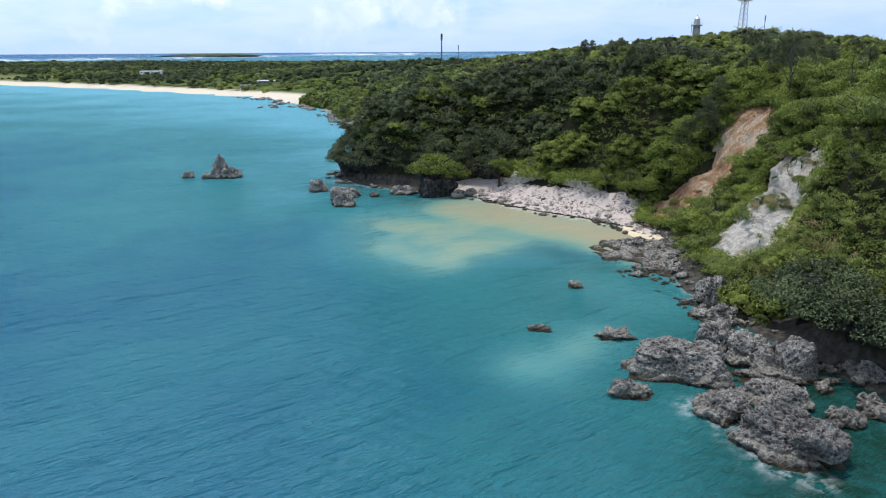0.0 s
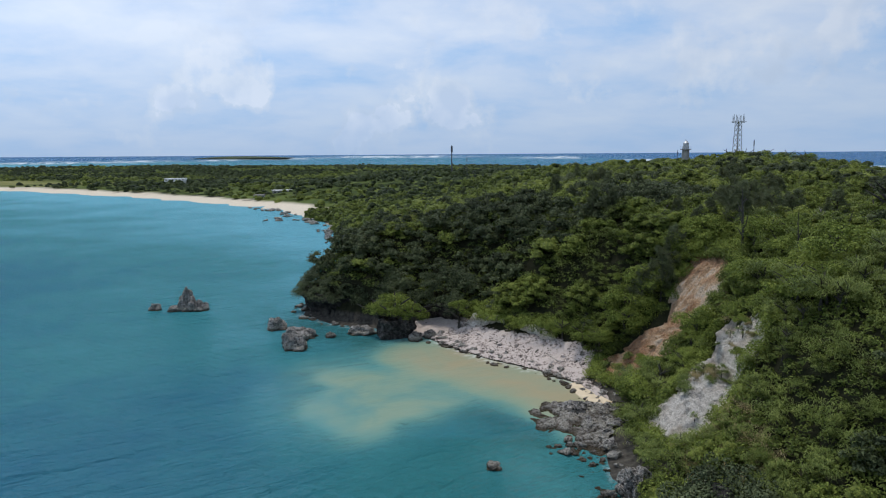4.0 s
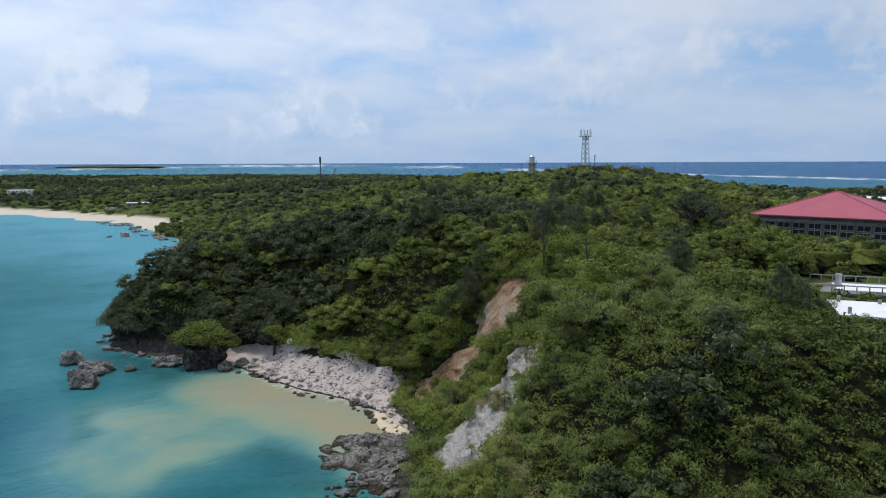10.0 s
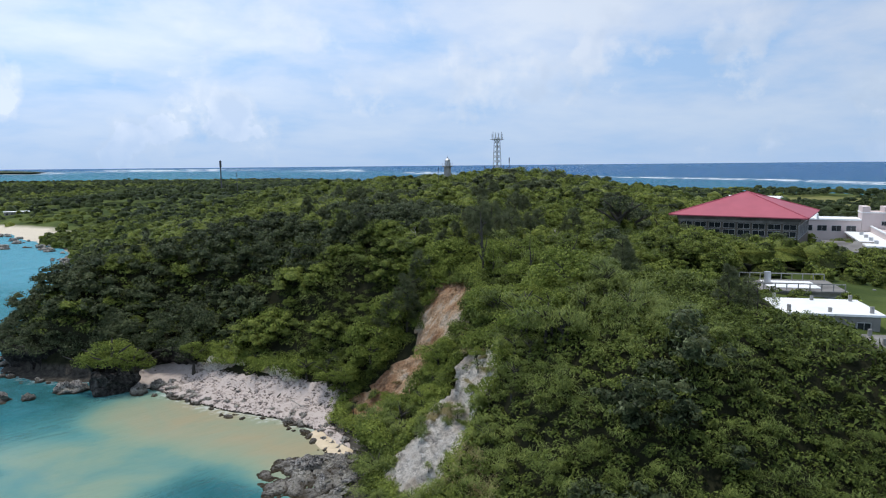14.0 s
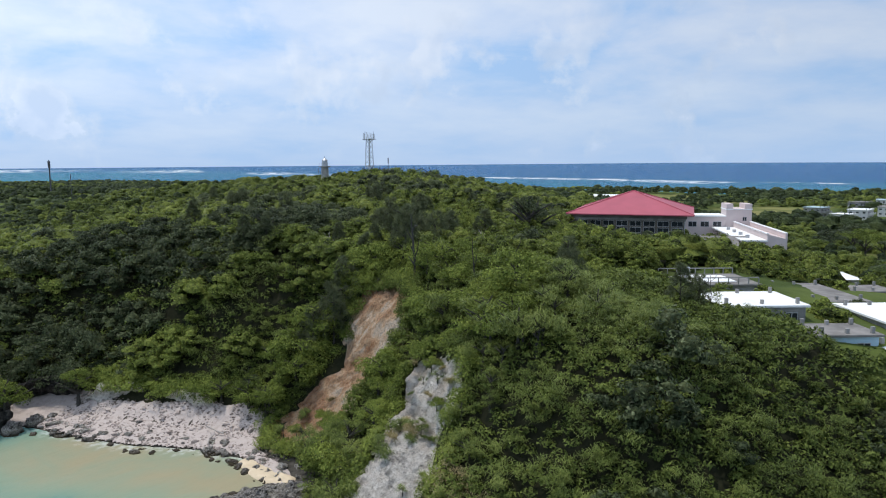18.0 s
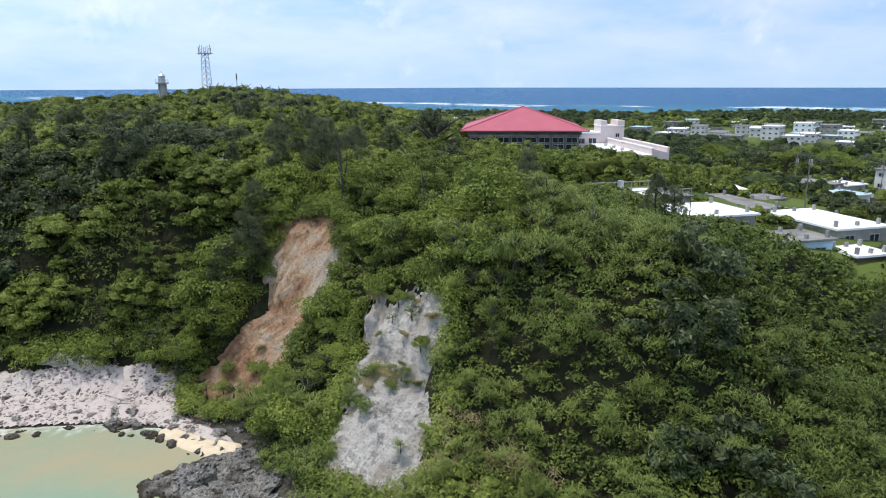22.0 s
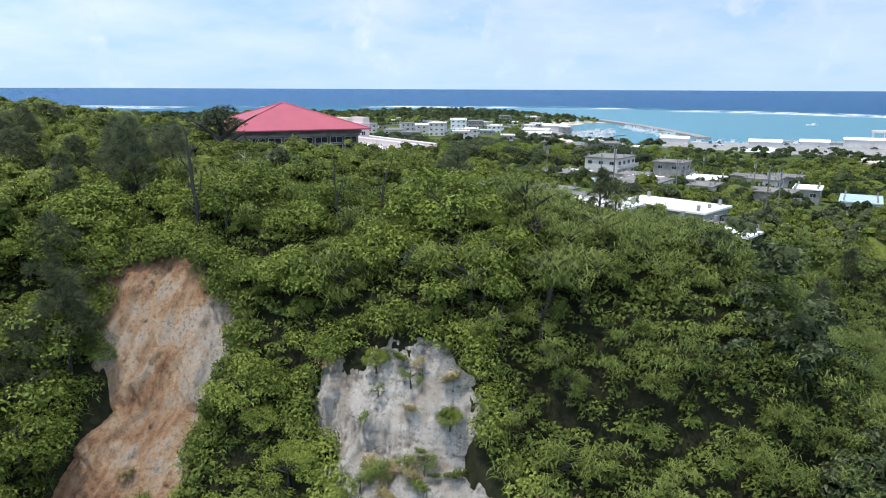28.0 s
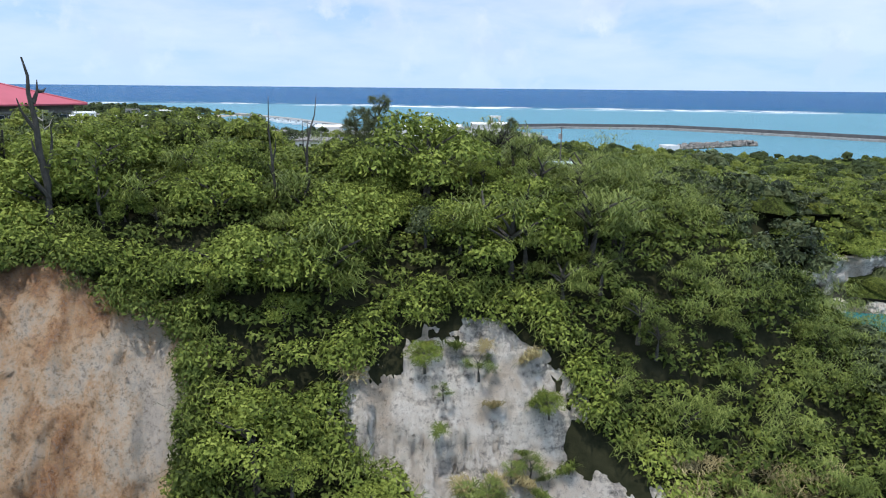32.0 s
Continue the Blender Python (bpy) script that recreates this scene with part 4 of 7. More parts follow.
R = 1.8 + 2.8 * rng.random(len(X)) ** 2.0
Z = ground_height(X, Y, False) + 0.2 + 0.3 * R + 2.2 * (fbm(X, Y, 18.0, 41) - 0.3)
sombre = fbm(X, Y, 26.0, 43) + 0.35 * (rng.random(len(X)) - 0.5) > 0.60
for who, mat, nm, label in ((~sombre, FAR_LEAF, "hilltop_woods", "continuous low green woods over the hilltop"), (sombre, FAR_DARK, "hilltop_dark_woods", "darker grey-green trees among the hilltop woods")):
    P, r = clumps(X[who], Y[who], Z[who], R[who], 8)
    thicket(nm, [domes(P, r * 1.15, 0.75)], mat, label, True)
    thicket(nm.replace("woods", "leaves"), [leaves(P, r * 1.2, 7, 0.55, 0.42, squash=0.7, lift=0.4)], mat, "ragged leafy outlines of the hilltop crowns")
P = np.stack([X, Y, Z - 0.8], 1)
thicket("hilltop_undergrowth", [domes(P, R * 1.3, 0.5)], FAR_LEAF, "dark green undergrowth below the hilltop woods", True)

# the plain
X, Y = scatter(-1700, 1000, -200, 1700, 10.5)
inner = (X > -90) & (X < 330) & (Y > -160) & (Y < 460) & ~((X > 190) & (Y > 240))
k = ~inner & (np.hypot(X - 50, Y - 100) < 1600)
X, Y = X[k], Y[k]
d, inside = edge_distance(X, Y, COAST)
town = (X > 390) & (X < 720) & (Y > 90) & (Y < 300)
k = inside & (d > np.where(X > 640, 5, 24)) & (fbm(X, Y, 130.0, 51) > np.where(town, 0.46, 0.26)) & clear_of_buildings(X, Y) & ~((X > 390) & (Y < 80))
for poly in FIELDS:
    k &= ~edge_distance(X, Y, poly)[1]
X, Y = X[k], Y[k]
R = 3.6 + 3.6 * rng.random(len(X)) ** 1.5
Z = ground_height(X, Y, False) + 0.6 + 2.4 * fbm(X, Y, 60.0, 52)
R = R * np.where((X > 285) & (Y < 150), 0.52, np.where((X > 390) & (X < 720) & (Y > 90) & (Y < 300), 0.62, 1.0))
near = np.hypot(X - 150, Y - 200) < 330
sombre = fbm(X, Y, 90.0, 57, 3) + 0.2 * (rng.random(len(X)) - 0.5) > 0.44
for who, mat, nm, label in ((~sombre, FAR_LEAF, "lowland_woods", "distant green woods on the low plain"), (sombre, FAR_DARK, "lowland_dark_woods", "distant dark pine belts on the low plain")):
    mass, frill = [], []
    for zone, count, per, size in ((near, 5, 7, 0.8), (~near, 2, 3, 1.5)):
        k = who & zone
        P, r = clumps(X[k], Y[k], Z[k] + (1.2 if mat is FAR_DARK else 0.0), R[k], count, squash=0.6)
        mass.append(domes(P, r * 1.45, 0.65))
        frill.append(leaves(P, r * 1.55, per, size, size * 0.8, squash=0.65, lift=0.6, spread=0.4))
    thicket(nm, mass, mat, label, True)
    thicket(nm.replace("woods", "leaves"), frill, mat, "ragged leafy outlines of the distant woods")

# ---- landslide scars ----
def scar(name, poly, mat, label, profile, beds, head, step=0.15):
    """A torn face: the slope is broken into a steep head, a bench and a foot, and scored by rain."""
    xs, ys = [p[0] for p in poly], [p[1] for p in poly]
    x, y, f = sheet(np.arange(min(xs) - 1.5, max(xs) + 1.5, step), np.arange(min(ys) - 1.5, max(ys) + 1.5, step))
    d, inside = edge_distance(x, y, poly)
    sd = np.where(inside, d, -d) + 0.8 + (fbm(x, y, 2.6, 61) - 0.5) * 3.0
    z0 = ground_height(x, y, cut=False)
    wave = (fbm(x, y, 5.0, 64, 3) - 0.5) * 2.0
    z = np.interp(z0 + wave * 0.6, *profile) - 0.4 * smooth(0, 2.0, sd)
    # rain flutes run down the face, beds step across it, clods stand out in patches
    flute = np.abs(fbm(y + 0.6 * wave, z * 0.12, 1.5, 62, 4) - 0.5) * 2
    bed = np.floor((z + 0.8 * (fbm(x, y, 3.0, 67) - 0.5)) * 1.3) / 1.3 - z
    rough = smooth(0.40, 0.60, fbm(y, z, 3.4, 68, 2)) * (0.5 + 0.5 * np.exp(-((z0 - 10.5) / 2.6) ** 2))
    p, q = 0.81 * y + 0.59 * z, 0.59 * y - 0.81 * z + 0.4 * x
    clod = (fbm(p, q, 1.3, 65, 5) - 0.5) * (0.35 + 1.5 * rough) + np.abs(fbm(q, p, 0.7, 66, 4) - 0.5) * (0.8 + 1.6 * rough) + np.abs(fbm(p + 7, q, 0.33, 71, 3) - 0.5) * (0.35 + 1.0 * rough)
    rim_in = smooth(-0.2, 1.4, sd)
    gully = np.abs(fbm(y + 0.9 * wave, z * 0.08, 4.2, 72, 3) - 0.5) * 2
    out = (0.9 * (0.3 - flute) + 1.5 * (0.28 - gully)) * rim_in + beds * bed * rim_in + 0.95 * clod * (0.35 + 0.65 * rim_in) - 0.1 - 0.8 * smooth(0.5, -0.8, sd)
    # drawn back under the root mat at the head
    out = out - head * smooth(max(xs) - 3.0, max(xs) - 0.6, x) * smooth(1.6, 0.0, sd)
    x = x - 0.75 * out
    z = z + 0.6 * out
    keep = (sd[f] > -0.9).all(1)
    used = np.unique(f[keep])
    back = np.full(len(x), -1)
    back[used] = np.arange(len(used))
    ob = obj_from(name, np.stack([x, y, z], 1)[used], back[f[keep]], mat)
    return tagged(ob, label, "landslide scar", kind="structure")


scar_brown = scar("landslide_brown", BROWN, CLAY, "fresh orange-brown landslide scar with grey marl showing", ([0, 9.0, 11.0, 12.4, 17.0, 20.0, 30.0], [0, 8.6, 10.0, 12.6, 18.0, 21.0, 31.0]), 0.06, 1.9)
scar_white = scar("landslide_white", WHITE, MARL, "pale grey-white eroded marl scar on the slope", ([0, 7.9, 9.6, 11.2, 12.2, 17.0, 30.0], [0, 8.2, 9.2, 9.8, 12.6, 17.2, 30.0]), 0.22, 0.2)


# ---- rocks ----
def rock_mesh(name, seed, rx, ry, rz, sub, rough, mat, taper=0.0, boxy=0.4):
    """A blocky lump, broken along cracks and eaten into pits and ridges by the weather."""
    bm = bmesh.new()
    bmesh.ops.create_icosphere(bm, subdivisions=sub, radius=1.0)
    o = Vector((seed * 7.31, seed * 3.17, seed * 1.73))
    for v in bm.verts:
        p = v.co.copy()
        box_r = (abs(p.x) ** 6 + abs(p.y) ** 6 + abs(p.z) ** 6) ** (-1 / 6)
        p *= (1 - boxy) * 0.9 + boxy * 0.85 * box_r
        p.x *= 1 - taper * (p.z + 0.4)
        p.y *= 1 - taper * (p.z + 0.4)
        q = Vector((p.x * rx, p.y * ry, p.z * rz))
        s = 1.0 + rough * 0.7 * noise.fractal(p * 1.1 + o, 0.9, 2.0, 3)
        # stepped blocks
        dist, cell = noise.voronoi(p * 1.9 + o)
        s += rough * (0.45 * noise.cell(cell[0] * 3.7) - 0.2) + rough * 0.5 * (min(dist[1] - dist[0], 0.22) - 0.2)
        n = p.normalized()
        push = 0.0
        if sub >= 3:
            dist, _ = noise.voronoi(q * 0.9 + o)
            fret, _ = noise.voronoi(q * 2.3 + o)
            push = 0.22 * (min(fret[1] - fret[0], 0.3) - 0.15) + 0.10 * (noise.ridged_multi_fractal(q * 2.4 + o, 0.8, 2.2, 3, 1.0, 2.0) - 1.0) + 1.7 * rough * (0.9 * (min(dist[1] - dist[0], 0.25) - 0.18) + 0.30 * (noise.ridged_multi_fractal(q * 0.75 + o, 0.85, 2.2, 5, 1.0, 2.0) - 1.0) * 0.8)
        q = q * s + n * push
        v.co = Vector((q.x, q.y, max(q.z, -0.45 * rz)))
    me = bpy.data.meshes.new(name)
    bm.to_mesh(me)
    bm.free()
    me.materials.append(mat)
    return me


def rock(name, x, y, w, h, seed, turn=0.0, label="", sub=4, rough=0.42, long=1.0, base=0.0, mat=None, category="boulder", group="shore boulders", taper=0.12, boxy=0.4):
    me = rock_mesh(name, seed, w * 0.47 * long, w * 0.47 / long, h * 0.8, sub, rough, mat or ROCK, taper, boxy)
    ob = new(name, me)
    ob.matrix_world = pose(x, y, base + 0.12 * h, 0, 0, turn)
    return tagged(ob, label or "weathered grey limestone boulder at the waterline", category, group)


def cliff(name, lip, height, label, seed, mat=None, base=0.0, draw=1.0, craggy=1.0):
    """An undercut wall of rock: the lip follows a chain of points, the face draws back below it."""
    pts, dist = [Vector(p) for p in lip], [0.0]
    for p, q in zip(pts, pts[1:]):
        dist.append(dist[-1] + (q - p).length)
    s = np.arange(0, dist[-1], 0.4)
    lx, ly = np.interp(s, dist, [p.x for p in pts]), np.interp(s, dist, [p.y for p in pts])
    tx, ty = np.gradient(lx), np.gradient(ly)
    for _ in range(6):
        tx, ty = np.convolve(np.pad(tx, 2, "edge"), np.ones(5) / 5, "valid"), np.convolve(np.pad(ty, 2, "edge"), np.ones(5) / 5, "valid")
    L = np.hypot(tx, ty)
    nx, ny = ty / L, -tx / L
    u = np.linspace(0, 1, 30)
    knots = [0, 0.12, 0.3, 0.5, 0.64, 0.74, 0.84, 0.92, 1.0]
    inn = np.interp(u, knots, [2.2, 2.7, 2.5, 1.5, 0.5, 0.0, 0.9, 2.2, 3.6])
    up = np.interp(u, knots, [-0.7, 0.6, 0.35 * height, 0.62 * height, 0.82 * height, 0.96 * height, 1.03 * height, 0.95 * height, 0.45 * height])
    V = []
    for i in range(len(s)):
        swing = 1.3 * craggy * noise.fractal(Vector((s[i] * 0.16, seed, 0)), 0.8, 2.0, 3)
        tall = 1.0 + 0.25 * craggy * noise.fractal(Vector((s[i] * 0.12, seed + 9.0, 0)), 0.8, 2.0, 2)
        if mat:
            tall *= 0.35 + 0.65 * float(smooth(0, 3.0, min(s[i], s[-1] - s[i])))
        for k in range(len(u)):
            q = Vector((lx[i], ly[i], up[k])) * 0.6
            d, cell = noise.voronoi(q * 0.8)
            o = inn[k] * (draw if u[k] < 0.8 else 1.0) + swing + craggy * (1.26 * (0.2 - min(d[1] - d[0], 0.4)) + 0.5 * noise.cell(cell[0] * 5.0)) - 0.4 * craggy * noise.ridged_multi_fractal(q, 0.9, 2.1, 4, 1.0, 2.0) + 0.4
            V.append((lx[i] + nx[i] * o, ly[i] + ny[i] * o, base + up[k] * tall + 0.3 * noise.noise(q * 1.7)))
    m = len(u)
    a = (np.arange(len(s) - 1)[:, None] * m + np.arange(m - 1)[None]).ravel()
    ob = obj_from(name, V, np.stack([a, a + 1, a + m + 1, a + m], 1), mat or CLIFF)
    return tagged(ob, label, "cliff", "cliffs round the bay")


CAPE_LIP = [(12, 156), (7, 160), (1, 162.5), (-5, 163), (-10, 166.5), (-20, 169), (-27.5, 175), (-29.5, 182), (-29, 192)]
HEAD_LIP = [(62, 42), (50, 49), (44, 55), (40.5, 61), (38.5, 68), (37, 74)]
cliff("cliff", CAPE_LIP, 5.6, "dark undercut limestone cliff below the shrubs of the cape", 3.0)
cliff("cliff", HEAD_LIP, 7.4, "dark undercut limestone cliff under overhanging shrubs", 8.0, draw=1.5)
COVE_LIP = [(96, 12), (97.5, 20), (98.5, 27), (101.5, 33.5), (107, 38.5), (116, 42)]
BLUFF_LIP = [(23.4, 148.6), (20.8, 150.6), (17.8, 152.0), (13.6, 154.8)]
BLUFF_LIP_EAST = [(32.0, 138.0), (29.7, 140.2), (27.2, 143.0), (24.0, 146.0)]
cliff("bluff", BLUFF_LIP, 4.0, "pale grey-white marl bluff below the shrubs", 5.0, MARL, 1.6, 0.05, 0.7)
cliff("bluff", BLUFF_LIP_EAST, 3.8, "pale grey-white marl bluff below the shrubs", 6.0, MARL, 1.9, 0.05, 0.7)
# the growth that hangs over their lips
for chain, mat, nm, z0 in ((CAPE_LIP, LEAF_DARK, "cape_overhang", 5.8), (HEAD_LIP, LEAF_DARK, "headland_overhang", 7.0), (BLUFF_LIP, LEAF, "bluff_overhang", 5.2), (BLUFF_LIP_EAST, LEAF, "bluff_overhang", 5.3), (COVE_LIP, LEAF, "cove_overhang", 8.2)):
    C, rr = [], []
    for (x0, y0), (x1, y1) in zip(chain, chain[1:]):
        L = math.hypot(x1 - x0, y1 - y0)
        for _ in range(int(L * (8.0 if chain is HEAD_LIP else 6.0))):
            t, o = rng.random(), rng.uniform(-1.0, 6.5) if chain is CAPE_LIP else rng.uniform(-0.7, 4.2) if mat is LEAF else rng.uniform(-2.7, 4.6)
            C.append((x0 + t * (x1 - x0) + (y1 - y0) / L * o, y0 + t * (y1 - y0) - (x1 - x0) / L * o, z0 + (1.05 if chain is CAPE_LIP else 0.35) * o + rng.uniform(-0.5, 0.8)))
            rr.append(0.8 + 0.8 * rng.random())
    tagged(obj_from(nm, *leaves(np.array(C), np.array(rr), 120, 0.27, 0.18, squash=0.7, lift=0.4), mat), "leafy shrubs hanging over the cliff edge", "shrubs", kind="stuff")


rock("rock_pinnacle", -58.4, 179.8, 7.0, 8.8, 7, 20, "pointed weathered limestone pinnacle standing in the shallows", 5, 0.42, taper=0.5, category="rock pinnacle", boxy=0.0)
rock("boulder", -61.8, 178.8, 4.0, 1.8, 31, 10)
rock("boulder", -55.6, 180.2, 5.0, 2.8, 32, 60)
rock("boulder", -67.3, 180.0, 3.4, 2.4, 2)
rock("boulder", -29.8, 161.2, 6.0, 3.6, 3, 20)
rock("boulder", -22.4, 153.9, 7.4, 2.8, 4, -15, long=1.2)
rock("boulder", -21.6, 145.0, 6.6, 3.6, 5, 10)
rock("boulder", -15.9, 154.2, 2.4, 1.3, 6)
rock("boulder", -9.4, 157.0, 5.8, 2.4, 7, 0, long=1.3)
# CLIFF carries the shade of the block's steep face in its colour
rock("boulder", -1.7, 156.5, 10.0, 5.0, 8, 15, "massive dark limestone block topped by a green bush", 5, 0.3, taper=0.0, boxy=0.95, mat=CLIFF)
rock("boulder", 3.4, 152.0, 4.0, 2.6, 9, 30)
rock("boulder", 6.3, 154.4, 3.2, 2.2, 10)
rock("boulder", 8.6, 154.6, 2.6, 1.8, 11)
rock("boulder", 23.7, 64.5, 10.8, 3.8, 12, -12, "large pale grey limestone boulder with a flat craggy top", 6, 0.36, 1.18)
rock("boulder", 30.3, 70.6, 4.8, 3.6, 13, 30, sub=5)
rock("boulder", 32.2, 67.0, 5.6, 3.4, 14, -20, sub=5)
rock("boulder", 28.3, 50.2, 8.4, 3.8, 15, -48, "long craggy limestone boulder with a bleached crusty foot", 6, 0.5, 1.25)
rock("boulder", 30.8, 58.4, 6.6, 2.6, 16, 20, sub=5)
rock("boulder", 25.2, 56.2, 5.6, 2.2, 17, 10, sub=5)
rock("boulder", 17.8, 59.9, 4.2, 1.5, 18, -10, long=1.3, sub=5)
rock("boulder", 35.3, 54.4, 3.6, 1.8, 19)
rock("boulder", 38.9, 56.7, 2.8, 1.8, 20, sub=4)
rock("boulder", 35.4, 63.8, 5.2, 4.6, 21, 15, "smooth dark grey boulder leaning on the cliff foot", 5, 0.22)
rock("boulder", 33.6, 77.9, 4.6, 2.4, 22)
rock("boulder", 34.4, 84.4, 4.8, 4.4, 23, 40)
rock("boulder", 32.7, 63.0, 6.4, 1.0, 24, 0, "low yellowish wave-cut rock shelf", 4, 0.5, 1.4)
rock("boulder", 19.2, 73.4, 3.8, 1.0, 25, 0, "low brownish reef rock awash in the shallows", 4, 0.7, 1.2)
rock("boulder", 11.2, 75.8, 3.0, 0.5, 26, 0, "low brownish reef rock awash in the shallows", 4, 0.6, 1.3)
rock("boulder", 18.2, 91.0, 2.4, 0.9, 27)
rock("boulder", 31.5, 110.5, 6.2, 2.2, 28, 0, long=1.25, sub=5)
rock("boulder", 36.8, 110.3, 3.8, 1.6, 29)
rock("boulder", 12.0, 147.0, 3.4, 0.7, 30, 30, "low brownish reef rock awash in the shallows", 4, 0.6, 1.4)
# the southern cove: a pale broken wall under scrub, with fallen blocks at its foot
cliff("bluff", COVE_LIP, 7.8, "pale brown broken rock wall of a small cove", 11.0, MARL, 0.0, 0.4)
for i, (x, y, w, h) in enumerate([(95.5, 26.0, 3.4, 1.8), (97.4, 31.5, 3.0, 2.2), (94.4, 20.5, 2.6, 1.4), (100.2, 35.4, 2.8, 1.6)]):
    rock("boulder", x, y, w, h, 60 + i, 40 * i, "pale brown block fallen from the cove wall", 4, 0.4, 1.2, 0.0, MARL)

r1 = random.Random(3)
STONES = [rock_mesh("stone", 80 + i, 0.5, 0.42, 0.36, 2, 0.5, ROCK, 0.05, 0.6) for i in range(6)]
CRAGS = [rock_mesh("stone", 180 + i, 0.5, 0.42, 0.38, 3, 0.5, ROCK, 0.05, 0.6) for i in range(5)]
PALE = [rock_mesh("stone", 90 + i, 0.5, 0.42, 0.34, 2, 0.4, SHINGLE) for i in range(6)]


def ground_at(x, y):
    return float(ground_height(np.array([x]), np.array([y]))[0])


def strew(spots, meshes, lo, hi, label, group, sink=0.1):
    for x, y in spots:
        s = lo + (hi - lo) * r1.random() ** 2.2
        ob = new("rock", r1.choice(meshes))
        ob.matrix_world = pose(x, y, max(ground_at(x, y), -0.25) + sink * s, r1.uniform(-20, 20), r1.uniform(-20, 20), r1.uniform(0, 360)) @ Matrix.Diagonal((s * r1.uniform(0.9, 1.5), s, s * r1.uniform(0.6, 1.1), 1))
        tagged(ob, label, "rock", group)


def along(chain, n, out, inn):
    """Spots beside a chain of shore points; inn to the land side, out to the sea."""
    spots = []
    for _ in range(n):
        i = r1.randrange(len(chain) - 1)
        (x0, y0), (x1, y1) = chain[i], chain[i + 1]
        t, L = r1.random(), math.hypot(x1 - x0, y1 - y0)
        o = r1.uniform(-out, inn)
        spots.append((x0 + t * (x1 - x0) + (y1 - y0) / L * o, y0 + t * (y1 - y0) - (x1 - x0) / L * o))
    return spots


strew(along(BAY[2:8], 90, 4.0, 2.0), CRAGS, 0.8, 2.8, "rough grey limestone rock on the shore", "shore rocks")
# a flat wave-cut ledge, broken by channels
LEDGE = [(24.0, 111), (27.5, 114.2), (34, 116.2), (39.5, 114.5), (40.2, 108), (39.7, 101), (36.5, 93.5), (31.5, 95.5), (30.0, 102), (25.0, 103.5)]
x, y, f = sheet(np.arange(21, 43, 0.24), np.arange(90, 119, 0.24))
d, inside = edge_distance(x, y, LEDGE)
sd = np.where(inside, d, -d) + (fbm(x, y, 4.0, 81, 3) - 0.5) * 5.0
block = np.floor(fbm(x, y, 4.5, 82, 3) * 9) / 9
z = -0.9 + 1.3 * smooth(-1.0, 1.2, sd) + 2.6 * (block - 0.45) * smooth(-0.5, 2.0, sd) + 0.9 * (fbm(x, y, 1.3, 83, 4) - 0.5) - 0.5 * smooth(0.06, 0.0, np.abs(fbm(x, y, 3.0, 84, 2) - 0.5))
tagged(obj_from("rock_ledge", np.stack([x, y, z], 1), f[(z[f] > -0.6).any(1)], ROCK), "flat dark wave-cut limestone ledge broken by channels", "rock ledge", kind="structure")
strew([(r1.uniform(25, 39), r1.uniform(95, 114)) for _ in range(40)], STONES, 0.7, 2.0, "flat dark limestone rock on the wave-cut ledge", "ledge rocks", 0.25)
strew(along(BAY[7:10], 40, 3.5, 4.0), CRAGS, 0.6, 1.9, "rough brownish rock between the ledge and the strand", "strand edge rocks")
strew(along(BAY[9:15], 130, 2.4, 2.8), STONES, 0.4, 1.9, "wet brownish rock at the edge of the strand", "strand edge rocks")
strew(along(BAY[15:19], 26, 3.0, 1.0), STONES, 1.0, 3.0, "rough grey limestone rock below the cape", "cape rocks")
strew(along(WEST[1:7], 55, 7.0, 3.0), STONES, 2.0, 7.0, "dark boulder on the far rocky shore", "far shore boulders")
strew([(-107.8, 412.9), (-99, 413), (-91, 417), (-84, 424), (-104, 428)], STONES, 3.0, 5.0, "dark boulder standing in the far shallows", "far shore boulders")

# the shingle strand: a sheet, larger stones picked out on it, and small rubble
strand_pts = BAY[8:15]
x, y, f = sheet(np.arange(0, 46, 0.5), np.arange(104, 166, 0.5))
sd, _ = edge_distance(x, y, strand_pts, False)
cd, ci = edge_distance(x, y, COAST)
z = ground_height(x, y) + 0.18 + 0.35 * (fbm(x, y, 1.2, 71) - 0.5) - 1.2 * smooth(2.2 + 6.5 * smooth(124, 134, y), 3.8 + 6.5 * smooth(124, 134, y), sd + 1.2 * (fbm(x, y, 2.0, 73) - 0.5))
keep = ((sd < 4.0 + 6.5 * smooth(124, 134, y))[f] & ci[f]).all(1)
shingle = obj_from("shingle_beach", np.stack([x, y, z], 1), f[keep], SHINGLE, True)
tagged(shingle, "pale pinkish shingle and rubble strand", "beach", kind="structure")
for _ in range(300):
    (x, y), = along(strand_pts[2:], 1, -0.3, 9.0)
    s = 0.3 + 0.9 * r1.random() ** 3
    ob = new("stone", r1.choice(PALE if r1.random() < 0.86 else STONES))
    ob.matrix_world = pose(x, y, ground_at(x, y) + 0.15, r1.uniform(-25, 25), r1.uniform(-25, 25), r1.uniform(0, 360)) @ Matrix.Diagonal((s * 1.3, s, s, 1))
    ob.parent = shingle
